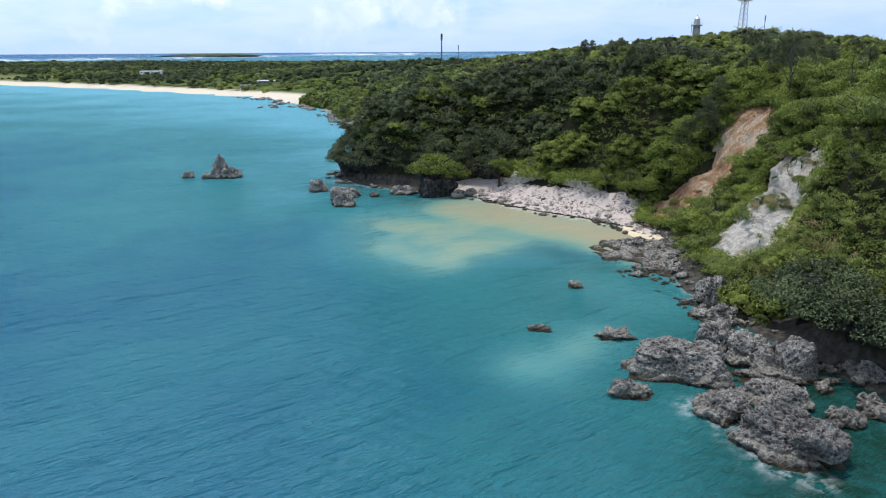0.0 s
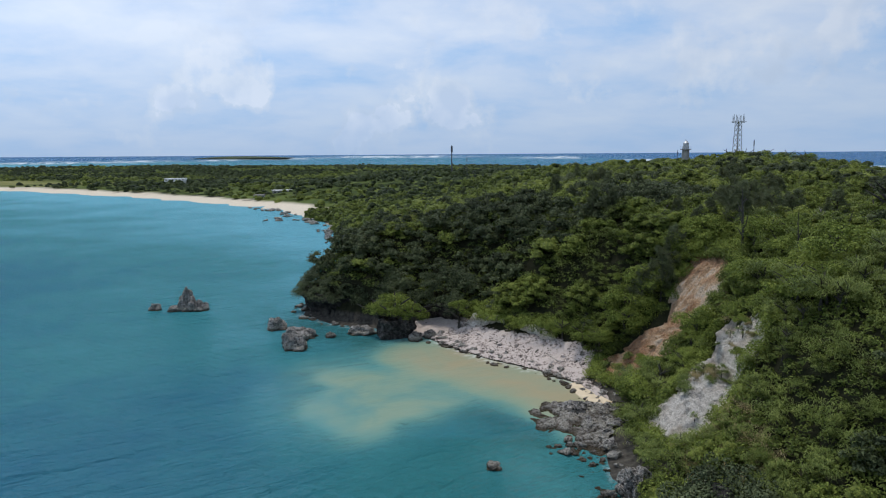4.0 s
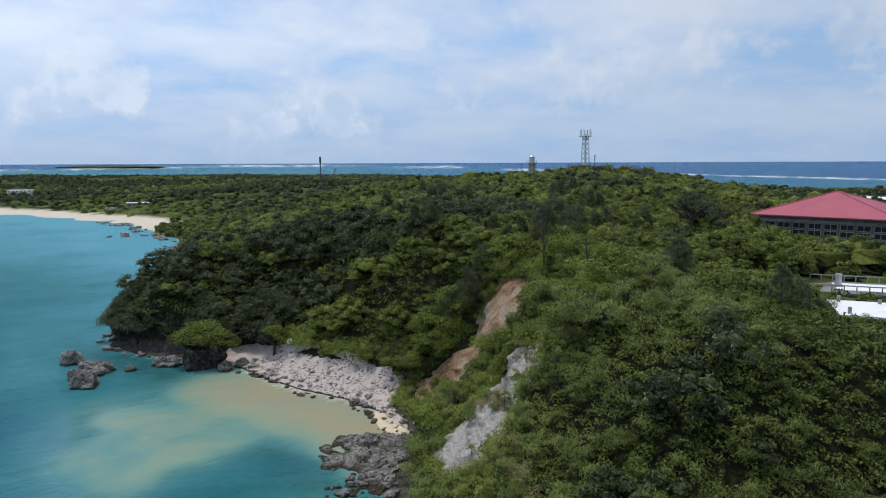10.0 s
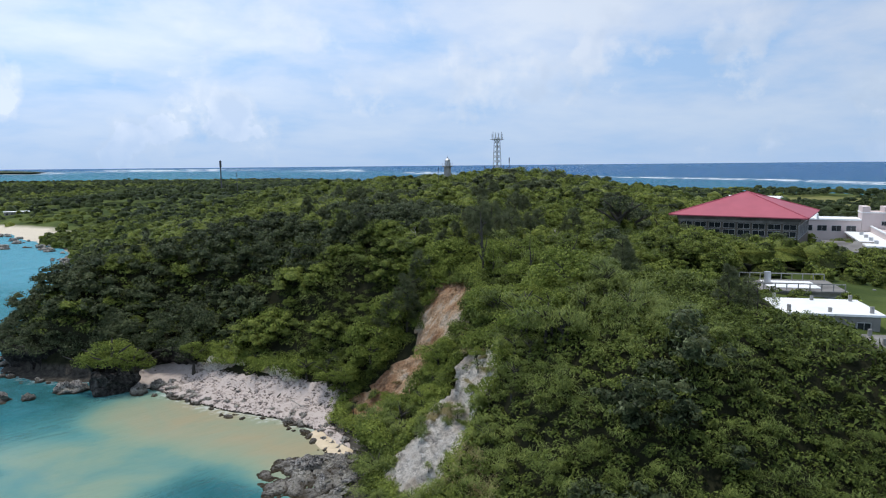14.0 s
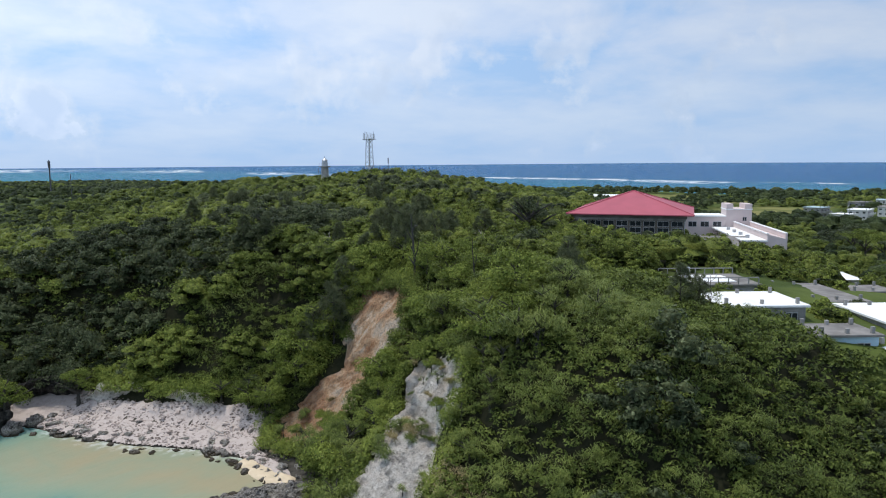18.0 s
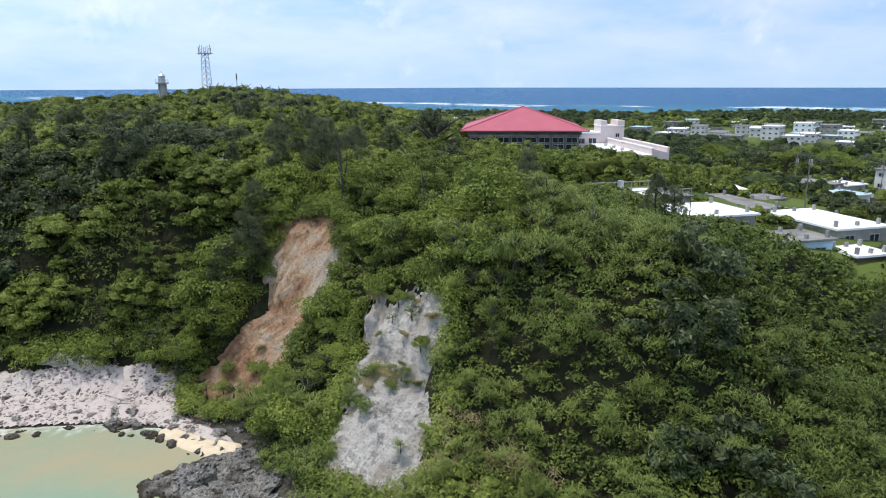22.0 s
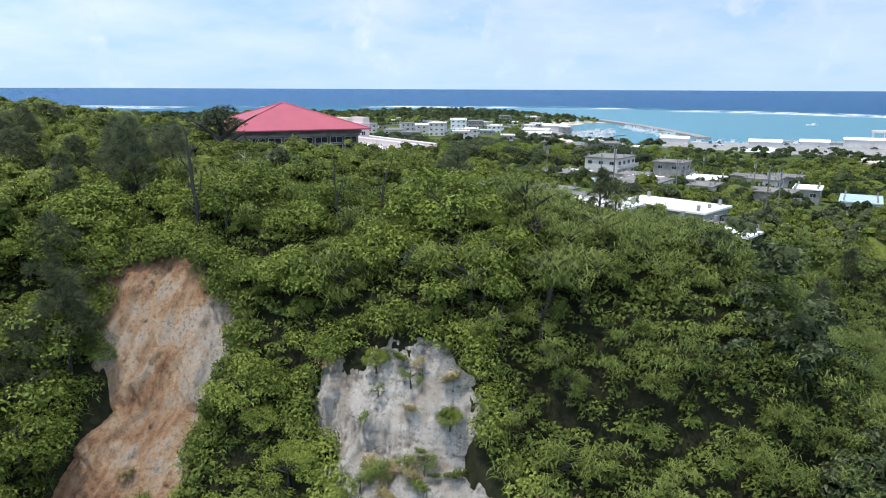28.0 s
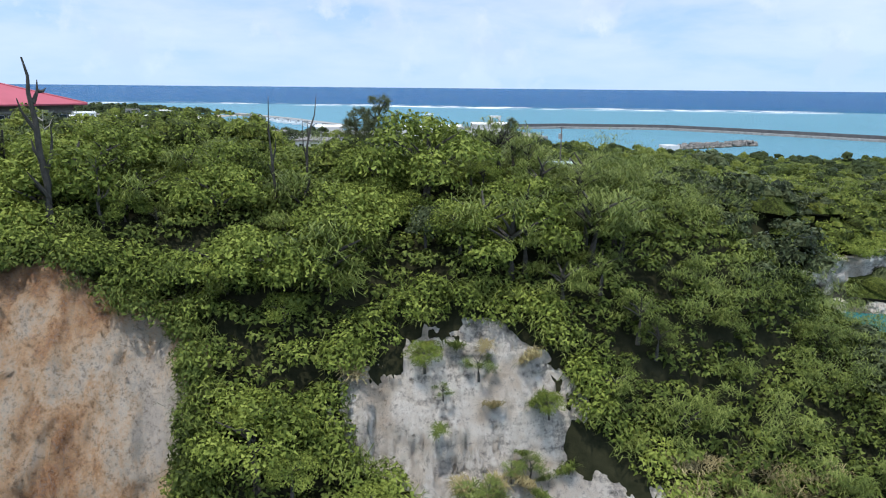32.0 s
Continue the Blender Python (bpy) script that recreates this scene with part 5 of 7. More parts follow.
# a spit of yellow sand between the strand and the ledge
x, y, f = sheet(np.arange(28, 42, 0.3), np.arange(109, 127, 0.3))
sd, _ = edge_distance(x, y, [(33.4, 123.0), (34.4, 119.6), (35.4, 116.4), (36.4, 113.6)], False)
sd = sd + 0.9 * (fbm(x, y, 2.2, 77, 3) - 0.5)
z = np.where(ground_height(x, y) > 0.3, ground_height(x, y), 0.0) + 0.42 - 0.85 * smooth(0.7, 2.1, sd) + 0.06 * (fbm(x, y, 0.7, 78, 2) - 0.5)
tagged(obj_from("sand_spit", np.stack([x, y, z], 1), f[(sd[f] < 3.2).all(1)], SAND, True), "small spit of smooth wet yellow sand", "sand", kind="structure")
base = rock_mesh("rubble", 99, 0.22, 0.18, 0.15, 1, 0.4, SHINGLE)
bv = np.array([v.co[:] for v in base.vertices])
bf = np.array([p.vertices[:] for p in base.polygons])
spots = np.array(along(strand_pts[1:], 3200, -0.2, 9.2))
sz = 0.3 + 0.95 * rng.random(len(spots)) ** 2.5
zz = ground_height(spots[:, 0], spots[:, 1]) + 0.16
vv = (bv[None] * sz[:, None, None] + np.concatenate([spots, zz[:, None]], 1)[:, None]).reshape(-1, 3)
ff = (bf[None] + (np.arange(len(spots)) * len(bv))[:, None, None]).reshape(-1, 3)
tagged(obj_from("rubble", vv, ff, SHINGLE), "small pale rubble of the strand", "rubble", kind="stuff")


# ---- shrubs and trees that stand out ----
def tube(bm, pts, radii, sides=6):
    rings = []
    for i, p in enumerate(pts):
        a = Vector(pts[max(i - 1, 0)])
        b = Vector(pts[min(i + 1, len(pts) - 1)])
        q = (b - a).to_track_quat("Z", "Y")
        rings.append([bm.verts.new(Vector(p) + q @ Vector((math.cos(2 * math.pi * j / sides) * radii[i], math.sin(2 * math.pi * j / sides) * radii[i], 0))) for j in range(sides)])
    for r, s in zip(rings, rings[1:]):
        for j in range(sides):
            bm.faces.new((r[j], r[(j + 1) % sides], s[(j + 1) % sides], s[j]))
    bm.faces.new(rings[-1])


def mesh_of(name, bm, mat):
    me = bpy.data.meshes.new(name)
    bm.to_mesh(me)
    bm.free()
    me.materials.append(mat)
    return me


def box(bm, x0, x1, y0, y1, z0, z1):
    v = [bm.verts.new((x, y, z)) for z in (z0, z1) for x, y in ((x0, y0), (x1, y0), (x1, y1), (x0, y1))]
    for f in ((3, 2, 1, 0), (4, 5, 6, 7), (0, 1, 5, 4), (1, 2, 6, 5), (2, 3, 7, 6), (3, 0, 4, 7)):
        bm.faces.new([v[i] for i in f])


def part(name, bm, mat, parent, label=""):
    ob = new(name, mesh_of(name, bm, mat))
    ob.parent = parent
    if label:
        ob["label"] = label
    return ob


def slab(name, parent, mat, x0, x1, y0, y1, z0, z1, label=""):
    bm = bmesh.new()
    box(bm, x0, x1, y0, y1, z0, z1)
    return part(name, bm, mat, parent, label)


def thing(name, m, label, category, group=""):
    ob = new(name)
    ob.matrix_world = m
    return tagged(ob, label, category, group)


def trunk_mesh(seed, height, spread, limbs=5, mat=None):
    r = random.Random(seed)
    bm = bmesh.new()
    tube(bm, [(0, 0, -1.0), (0.05, 0.03, 0), (r.uniform(-0.2, 0.2), r.uniform(-0.2, 0.2), height * 0.6), (r.uniform(-0.3, 0.3), r.uniform(-0.3, 0.3), height)], [0.16, 0.14, 0.09, 0.03])
    for i in range(limbs):
        if limbs > 6:
            break
        a, z0 = i * 2.4 + r.random(), height * r.uniform(0.3, 0.7)
        tube(bm, [(0, 0, z0), (math.cos(a) * spread * 0.5, math.sin(a) * spread * 0.5, z0 + height * 0.2), (math.cos(a) * spread, math.sin(a) * spread, z0 + height * 0.35)], [0.08, 0.05, 0.015], 5)
    return mesh_of("trunk", bm, mat or BARK)


def crown_object(kind, i):
    c0 = np.zeros(1)
    P, r = clumps(c0, c0, c0 + 1.0, c0 + 2.0, (24, 12, 20)[kind])
    if kind == 0:
        v, f = leaves(P, r, 170, 0.135, 0.095, squash=0.68, lift=0.3, spread=0.45)
    elif kind == 1:
        v, f = straps(P, r, 56, 0.75, 0.045)
    else:
        v, f = leaves(P, r, 96, 0.20, 0.13, squash=0.65, lift=0.4)
    ob = obj_from("crown", v, f, (LEAF, LEAF_STRAP, LEAF_DARK)[kind])
    me = ob.data
    bpy.data.objects.remove(ob)
    return me


SHRUB_NAMES = (("broad_leaved_shrub", "bright green broad-leaved shrub on the slope"), ("screw_pine", "screw pine with long arching strap leaves on the slope"), ("leathery_shrub", "dark glossy leathery-leaved shrub on the slope"))
CROWNS = [[crown_object(k, i) for i in range(3)] for k in range(3)]
TRUNKS = [trunk_mesh(s, 2.2, 1.2) for s in range(3)]


def shrub(kind, x, y, z, R, turn):
    name, label = SHRUB_NAMES[kind]
    t = new(name)
    t.matrix_world = pose(x, y, z, 0, 0, turn) @ Matrix.Diagonal((R / 2, R / 2, R / 2 * 0.95, 1))
    tagged(t, label, "shrub", name.replace("_", " ") + "s of the slope")
    i = r1.randrange(3)
    for nm, me, dz in (("trunk", TRUNKS[i], -1.2), ("crown", CROWNS[kind][i], -1.0)):
        ob = new(nm, me)
        ob.parent = t
        ob.location = (0, 0, dz)


for x, y, R, z, kind in core_trees:
    shrub(kind, x, y, z, R, r1.uniform(0, 360))

for x, y, R, kind in ((41.5, 122.6, 1.8, 1), (39.6, 126.0, 1.6, 1), (38.8, 121.4, 1.7, 0), (47.0, 105.8, 1.3, 1), (44.6, 105.4, 1.2, 1)):
    shrub(kind, x, y, float(ground_height(np.array([x]), np.array([y]), cut=False)[0]) + 0.55 * R, R, r1.uniform(0, 360))

def scar_top(host, x, y):
    co = np.empty(len(host.data.vertices) * 3)
    host.data.vertices.foreach_get("co", co)
    co = co.reshape(-1, 3)
    near = np.hypot(co[:, 0] - x, co[:, 1] - y) < 0.7
    return float(co[near, 2].max()) if near.any() else ground_at(x, y)


# green clumps along the bench of the pale scar and on the heap of the brown one
for host, x, y, R, kind in ((scar_white, 49.7, 99.6, 1.1, 1), (scar_white, 49.2, 101.0, 0.9, 1), (scar_white, 48.3, 102.6, 1.3, 1), (scar_white, 47.6, 104.0, 0.9, 1), (scar_white, 53.2, 101.9, 1.1, 1), (scar_white, 54.0, 105.2, 1.2, 0), (scar_white, 52.4, 104.4, 0.7, 1), (scar_white, 45.2, 101.6, 0.9, 1),
                           (scar_white, 51.0, 98.0, 1.0, 0), (scar_white, 44.2, 93.2, 0.8, 1), (scar_brown, 43.4, 127.2, 1.0, 1), (scar_brown, 44.8, 122.4, 1.3, 0), (scar_brown, 41.2, 124.6, 1.1, 0)):
    shrub(kind, x, y, scar_top(host, x, y) + 0.45 * R, R, r1.uniform(0, 360))

# tufts that cling to the pale scar
tuft_v, tuft_f = straps(np.zeros((7, 3)) + rng.normal(size=(7, 3)) * np.array([0.35, 0.35, 0.1]), np.full(7, 0.4), 26, 0.8, 0.06)
tuft = obj_from("grass_tuft", tuft_v, tuft_f, LEAF_STRAP)
tagged(tuft, "yellow-green clump of coarse grass on bare marl", "grass clump", "grass clumps on the scars")
straw = tuft.data.copy()
straw.materials[0] = LEAF_DRY
spots = [(54.5, 103.5), (53.7, 101.2), (51.0, 104.8), (51.7, 101.7), (51.4, 98.4), (49.1, 101.7), (49.6, 98.9), (54.9, 105.0), (49.3, 103.3), (49.2, 100.6), (50.2, 100.2), (44.9, 105.3), (45.4, 102.6),
         (48.4, 102.2), (48.6, 99.8), (50.0, 103.8), (43.5, 127.0), (46.6, 124.6), (45.9, 122.4), (54.6, 109.6), (46.6, 92.6), (53.0, 98.6), (49.8, 97.4)]
for _ in range(6):
    x, y = r1.uniform(44.5, 55.0), r1.uniform(96.5, 110.0)
    d, inside = edge_distance(np.array([x]), np.array([y]), WHITE)
    if inside[0]:
        spots.append((x, y))
for i, (x, y) in enumerate(spots):
    s = r1.uniform(0.55, 1.15)
    m = pose(x - 0.2, y, scar_top(scar_white if y < 115 else scar_brown, x, y) + 0.05, 0, -25, r1.uniform(0, 360)) @ Matrix.Diagonal((s, s, s, 1))
    if i == 0:
        tuft.matrix_world = m
    else:
        t = new("grass_tuft", tuft.data)
        t.matrix_world = m
        tagged(t, tuft["label"], tuft["category"], tuft["group"])
        if i % 2:
            t.data = straw
# growth that hangs over the rims of the scars
rim = []
for poly in (BROWN, WHITE):
    for (x0, y0), (x1, y1) in zip(poly, poly[1:] + poly[:1]):
        # outward from the middle of the scar
        ox, oy = (x0 + x1) / 2 - sum(p[0] for p in poly) / len(poly), (y0 + y1) / 2 - sum(p[1] for p in poly) / len(poly)
        far_off = math.hypot(ox, oy)
        for _ in range(int(math.hypot(x1 - x0, y1 - y0) * 3.6)):
            t, a = r1.random(), r1.uniform(-0.2, 1.9)
            rim.append((x0 + t * (x1 - x0) + a * ox / far_off, y0 + t * (y1 - y0) + a * oy / far_off))
rim = np.array(rim)
over = np.where(((rim[:, 0] > 53) & (rim[:, 1] > 116)) | ((rim[:, 0] > 50.5) & (rim[:, 1] < 116)), 1.0, 0.0)
rz = ground_height(rim[:, 0], rim[:, 1], cut=False) + 0.7 + 0.7 * over
rim[:, 0] += 0.3 - 0.5 * over
C = np.stack([rim[:, 0], rim[:, 1], rz], 1)
half = rng.random(len(C)) < 0.5
tagged(obj_from("rim_grass", *straps(C[half], np.full(half.sum(), 1.1), 44, 1.15, 0.065), LEAF_STRAP), "strap-leaved growth hanging over the scar rims", "shrubs", kind="stuff")
tagged(obj_from("rim_shrubs", *leaves(C[~half], np.full((~half).sum(), 1.3), 170, 0.25, 0.17, lift=0.5), LEAF), "leafy growth hanging over the scar rims", "shrubs", kind="stuff")
# the root mat that overhangs the head of the brown scar
C = []
for (x0, y0), (x1, y1) in zip(BROWN[:5], BROWN[1:6]):
    for _ in range(int(math.hypot(x1 - x0, y1 - y0) * 7)):
        t, o = r1.random(), r1.uniform(-1.4, 1.9)
        x, y = x0 + t * (x1 - x0), y0 + t * (y1 - y0)
        C.append((x - o, y, float(ground_height(np.array([x]), np.array([y]), cut=False)[0]) + 1.1 - 0.40 * o + r1.uniform(-0.4, 0.4)))
C = np.array(C)
half = rng.random(len(C)) < 0.5
tagged(obj_from("root_mat_grass", *straps(C[half], np.full(half.sum(), 0.8), 44, 1.0, 0.06), LEAF_STRAP), "strap leaves overhanging the head of the landslide", "shrubs", kind="stuff")
tagged(obj_from("root_mat_shrubs", *leaves(C[~half], np.full((~half).sum(), 1.0), 130, 0.25, 0.17, lift=0.4), LEAF_SHADED), "dark leafy shrubs overhanging the head of the landslide", "shrubs", kind="stuff")
# blocks that broke away and lie on the scars
for host, mat, number in ((scar_brown, CLAY, 60), (scar_white, MARL, 60)):
    blocks = [rock_mesh("block", 210 + i, 0.5, 0.4, 0.36, 2, 0.5, mat, 0.0, 0.8) for i in range(4)]
    vs = host.data.vertices
    for _ in range(number):
        p = vs[r1.randrange(len(vs))].co
        sc = 0.14 + 0.45 * r1.random() ** 3.0
        ob = new("block", r1.choice(blocks))
        ob.matrix_world = pose(p.x, p.y, p.z + 0.1, r1.uniform(-40, 40), r1.uniform(-40, 40), r1.uniform(0, 360)) @ Matrix.Diagonal((sc * 1.3, sc, sc, 1))
        ob.parent = host
# dry grass by the foot of the pale scar
n = 260
gxx, gyy = rng.uniform(41, 49, n), rng.uniform(78, 91, n)
k = wooded(gxx, gyy, 3.0)
C = np.stack([gxx[k], gyy[k], ground_height(gxx[k], gyy[k]) + 0.7], 1)
tagged(obj_from("dry_grass", *straps(C, np.full(len(C), 0.7), 26, 1.0, 0.05), LEAF_DRY), "pale dry grass on the lower slope", "grass", kind="stuff")


def casuarina_crown(i, height, spread):
    """Feathery sprays: fine needles round many small tufts that climb the stem in ragged tiers."""
    r = np.random.default_rng(200 + i)
    m, per = 76, 84
    t = r.random(m) ** 0.85
    rad = spread * (1.02 - 0.8 * t) * (0.25 + 0.75 * np.sqrt(r.random(m)))
    a = r.random(m) * 2 * np.pi
    hub = np.stack([np.cos(a) * rad, np.sin(a) * rad, height * (0.16 + 0.8 * t) + 0.25 * rad], 1)
    n = m * per
    c = np.repeat(hub, per, 0)
    o = r.normal(size=(n, 3)) + np.array([0, 0, 0.55]) + np.repeat(np.stack([np.cos(a), np.sin(a), np.zeros(m)], 1), per, 0) * 0.5
    o /= np.linalg.norm(o, axis=1, keepdims=True)
    p = c + o * 0.12
    L = 0.25 + 0.35 * r.random((n, 1))
    side = np.cross(o, r.normal(size=(n, 3)))
    side /= np.linalg.norm(side, axis=1, keepdims=True)
    w = 0.019
    tip = p + o * L - np.array([0, 0, 0.12]) * L
    v = np.stack([p - side * w, p + side * w, tip], 1).reshape(-1, 3)
    ob = obj_from("crown", v, np.arange(n * 3).reshape(-1, 3), NEEDLE)
    me = ob.data
    bpy.data.objects.remove(ob)
    return me


CAS_C = [casuarina_crown(i, 6.0, 1.9 + 0.35 * i) for i in range(3)]
CAS_T = [trunk_mesh(20 + i, 5.6, 1.5, 9) for i in range(3)]
bm = bmesh.new()
tube(bm, [(0, 0, 0), (0.7, 0.05, 0.6), (1.5, 0, 1.0)], [0.07, 0.05, 0.015], 5)
LIMB = mesh_of("limb", bm, BARK)
CASUARINAS = [(50.2, 133.0, 10.0), (47.2, 134.2, 8.4), (53.5, 136.0, 8.5), (65.5, 137.5, 10.0), (68.5, 141.0, 10.0), (71.0, 137.0, 8.6), (62.0, 143.5, 6.5), (66.5, 146.0, 8.0), (73.0, 146.5, 8.5), (77.0, 143.0, 8.0), (82.0, 150.5, 8.0), (91.0, 152.5, 8.0), (58.5, 139.5, 7.0), (75.6, 104.6, 6.6), (77.2, 106.4, 5.8), (82.3, 90.1, 6.0), (84.0, 88.6, 5.0),
              (53.4, 227.0, 7.5), (57.5, 231.0, 7.0), (30.0, 242.0, 7.0), (70.0, 160.5, 7.0), (73.5, 163.0, 6.5), (66.0, 165.0, 6.5), (45.0, 176.0, 7.0), (40.5, 180.0, 6.5), (48.5, 181.5, 7.0), (59.0, 190.0, 7.5),
              (52.5, 196.0, 7.0), (88.0, 205.0, 7.0), (94.0, 211.0, 6.5), (98.5, 61.0, 5.0), (88.0, 66.0, 5.5), (77.5, 172.0, 6.0), (58.5, 152.5, 6.0), (12.0, 300.0, 8.0), (63.5, 224.0, 6.0), (42.9, 163.2, 7.5), (46.5, 161.0, 7.0), (86.8, 207.3, 6.0), (69.2, 156.0, 8.0),
              (53.1, 255.1, 8.0), (56.0, 226.5, 8.0), (70.4, 245.4, 6.0), (96.2, 219.9, 5.5), (86.3, 175.2, 8.5), (90.0, 178.0, 7.5), (75.1, 165.9, 8.5), (114.4, 196.9, 6.0), (38.1, 193.0, 8.0)]
for i, (x, y, h) in enumerate(CASUARINAS):
    t = new("casuarina")
    s = h / 6.0
    t.matrix_world = pose(x, y, ground_at(x, y), 0, 0, i * 73) @ Matrix.Diagonal((s, s, s, 1))
    tagged(t, "feathery grey-green casuarina rising over the shrubs", "tree", "casuarinas")
    for nm, me in (("trunk", CAS_T[i % 3]), ("crown", CAS_C[i % 3])):
        ob = new(nm, me)
        ob.parent = t
    for j in range(6):
        ob = new("limb", LIMB)
        ob.parent = t
        ob.matrix_local = pose(0, 0, 1.2 + 0.7 * j, 0, 0, j * 137)
# dark umbrella-shaped trees between the meadow and the harbour
for i, (x, y, R) in enumerate([(231, 166, 4.6), (241, 160, 5.2), (252, 156, 5.6), (264, 152, 6.0), (263, 143, 5.4), (258, 134, 5.6), (252, 125, 5.0), (243, 117, 4.6), (266, 113, 5.4), (276, 122, 5.6), (280, 136, 6.0), (284, 150, 6.2), (276, 162, 5.4), (262, 166, 5.0), (250, 170, 4.6), (298, 158, 6.0), (300, 140, 5.4),
                             (290, 108, 5.8), (302, 98, 6.2), (312, 88, 5.6), (296, 92, 5.0), (282, 98, 4.8), (211, 156, 3.6), (221.5, 162, 3.8)]):
    h = 7.6 + (i * 37 % 10) * 0.22 if i < 22 else 6.0
    t = new("umbrella_tree")
    t.matrix_world = pose(x, y, ground_at(x, y) - 0.2, 0, 0, i * 70)
    tagged(t, "dark green spreading umbrella-shaped tree beside the meadow", "tree", "umbrella trees")
    for nm, me, sc, dz, flat in (("trunk", TRUNKS[i % 3], h / 3.4, 0.0, 1.2), ("crown", CROWNS[(2, 0, 2)[i % 3]][i % 3], R / 2.0, h - 0.62 * R, 0.62)):
        ob = new(nm, me)
        ob.parent = t
        ob.location, ob.scale = (0, 0, dz), (sc, sc, sc * flat)

# broad trees on the skyline and by the gymnasium
for i, (x, y, top, R) in enumerate([(101.0, 151.0, 35.6, 3.4), (106.0, 155.0, 34.4, 3.4), (119.0, 286.0, 41.5, 4.5), (129.0, 300.0, 41.5, 4.5), (137.0, 300.0, 41.5, 5.0), (148.0, 305.0, 41.0, 4.6), (157.0, 308.0, 40.5, 4.6),
                                    (178.0, 128.0, 18.0, 4.2), (166.0, 122.0, 18.4, 3.6), (84.0, 128.0, 28.6, 2.8), (-1.6, 155.6, 10.4, 4.6), (2.2, 154.6, 8.2, 3.4), (-5.2, 156.4, 8.6, 3.4), (12.5, 155.5, 8.6, 2.4), (24.2, 148.2, 7.0, 2.0), (33.0, 138.6, 8.0, 2.2), (36.5, 134.5, 8.6, 3.0), (37.5, 138.5, 9.2, 2.8), (38.5, 131.5, 8.0, 2.2),
                                    (108.0, 158.0, 30.4, 3.2), (112.0, 153.0, 30.0, 3.2), (117.0, 149.0, 29.0, 3.0), (122.0, 144.0, 27.6, 3.2), (128.0, 140.0, 26.4, 3.0), (134.0, 136.0, 25.0, 3.0), (139.0, 134.5, 23.6, 2.8), (96.0, 148.0, 31.0, 3.0)]):
    h = top - ground_at(x, y)
    kind = 2 if i < 2 else 0
    t = new("broad_tree")
    t.matrix_world = pose(x, y, ground_at(x, y) + (0.0 if y > 160 or x > 60 else 0.4), 0, 0, i * 50)
    tagged(t, "round-crowned broad-leaved tree standing over the scrub", "tree", "broad trees")
    for nm, me, sc, dz in (("trunk", TRUNKS[i % 3], h / 2.4, 0.0), ("crown", CROWNS[kind][i % 3], R / 2.0, max(h - 1.35 * R, 0.2 - 0.4 * R))):
        ob = new(nm, me)
        ob.parent = t
        ob.location, ob.scale = (0, 0, dz), (sc, sc, sc * (1.0 if nm == "trunk" else 0.85))


def dead_tree(x, y, height, seed, forks, thick=0.22, mat=None, label="bare dead tree with broken grey limbs", reach=1.0):
    r = random.Random(seed)
    bm = bmesh.new()
    pts, rad = [(0, 0, -1.5)], [thick * 1.3]
    px = py = 0.0
    for k in range(1, 8):
        px += r.uniform(-0.16, 0.16)
        py += r.uniform(-0.16, 0.16)
        pts.append((px, py, height * k / 7))
        rad.append(thick * (1.05 - k / 7.6))
    tube(bm, pts, rad)
    t = new("dead_tree")
    t.matrix_world = pose(x, y, ground_at(x, y))
    tagged(t, label, "dead tree", "dead trees")
    ob = new("trunk", mesh_of("trunk", bm, mat or BARK))
    ob.parent = t
    for k in range(forks):
        bm = bmesh.new()
        i = r.randrange(3, 7)
        p = Vector(pts[i])
        a, L = r.random() * 6.28, height * r.uniform(0.14, 0.30) * reach
        q1 = p + Vector((math.cos(a) * L * 0.5, math.sin(a) * L * 0.5, L * 0.35))
        q2 = q1 + Vector((math.cos(a + 0.3) * L * 0.35, math.sin(a + 0.3) * L * 0.35, L * r.uniform(0.2, 0.7)))
        tube(bm, [p, q1, q2], [thick * 0.45, thick * 0.28, 0.02], 5)
        ob = new("limb", mesh_of("limb", bm, mat or BARK))
        ob.parent = t


def forked_snag(x, y, stem, limbs, thick):
    """A dead tree given by its bends: steps aside along the slope and heights above the ground."""
    g = ground_at(x, y)
    t = thing("dead_tree", pose(x, y, g, 0, 0, 47), "bare dead tree with forked grey broken limbs", "dead tree", "dead trees")
    for nm, chain, r0 in [("trunk", stem, thick)] + [("limb", c, thick * 0.5) for c in limbs]:
        bm = bmesh.new()
        m = len(chain)
        tube(bm, [(0.05 * math.sin(3.0 * i), a, b) for i, (a, b) in enumerate(chain)], [r0 * (1.0 - 0.82 * i / (m - 1)) for i in range(m)])
        part(nm, bm, BARK, t)


forked_snag(62.4, 127.8, [(-0.2, -1.0), (-0.1, 2.0), (-0.2, 4.0), (0.05, 6.0), (0.1, 8.0), (0.3, 9.6), (0.25, 10.6), (0.45, 11.7)],
            [[(0.0, 7.2), (0.55, 8.0), (0.9, 8.6), (1.05, 9.3)], [(0.1, 9.0), (-0.25, 9.7), (-0.3, 10.4)], [(-0.25, 9.7), (-0.6, 9.7), (-0.8, 9.9)],
             [(-0.15, 4.6), (-0.6, 5.6), (-0.8, 6.7), (-0.85, 7.6)], [(-0.2, 3.2), (0.5, 4.2), (1.0, 4.9)], [(0.0, 5.6), (0.4, 6.2), (0.5, 6.9)]], 0.30)
forked_snag(65.6, 113.8, [(0, -1.0), (-0.1, 2.0), (0.15, 4.5), (0.3, 6.5), (0.25, 8.8)], [[(0.1, 4.0), (-0.3, 5.2), (-0.35, 6.0)], [(0.25, 6.0), (0.5, 6.8)], [(0.0, 3.0), (0.5, 4.2)]], 0.15)
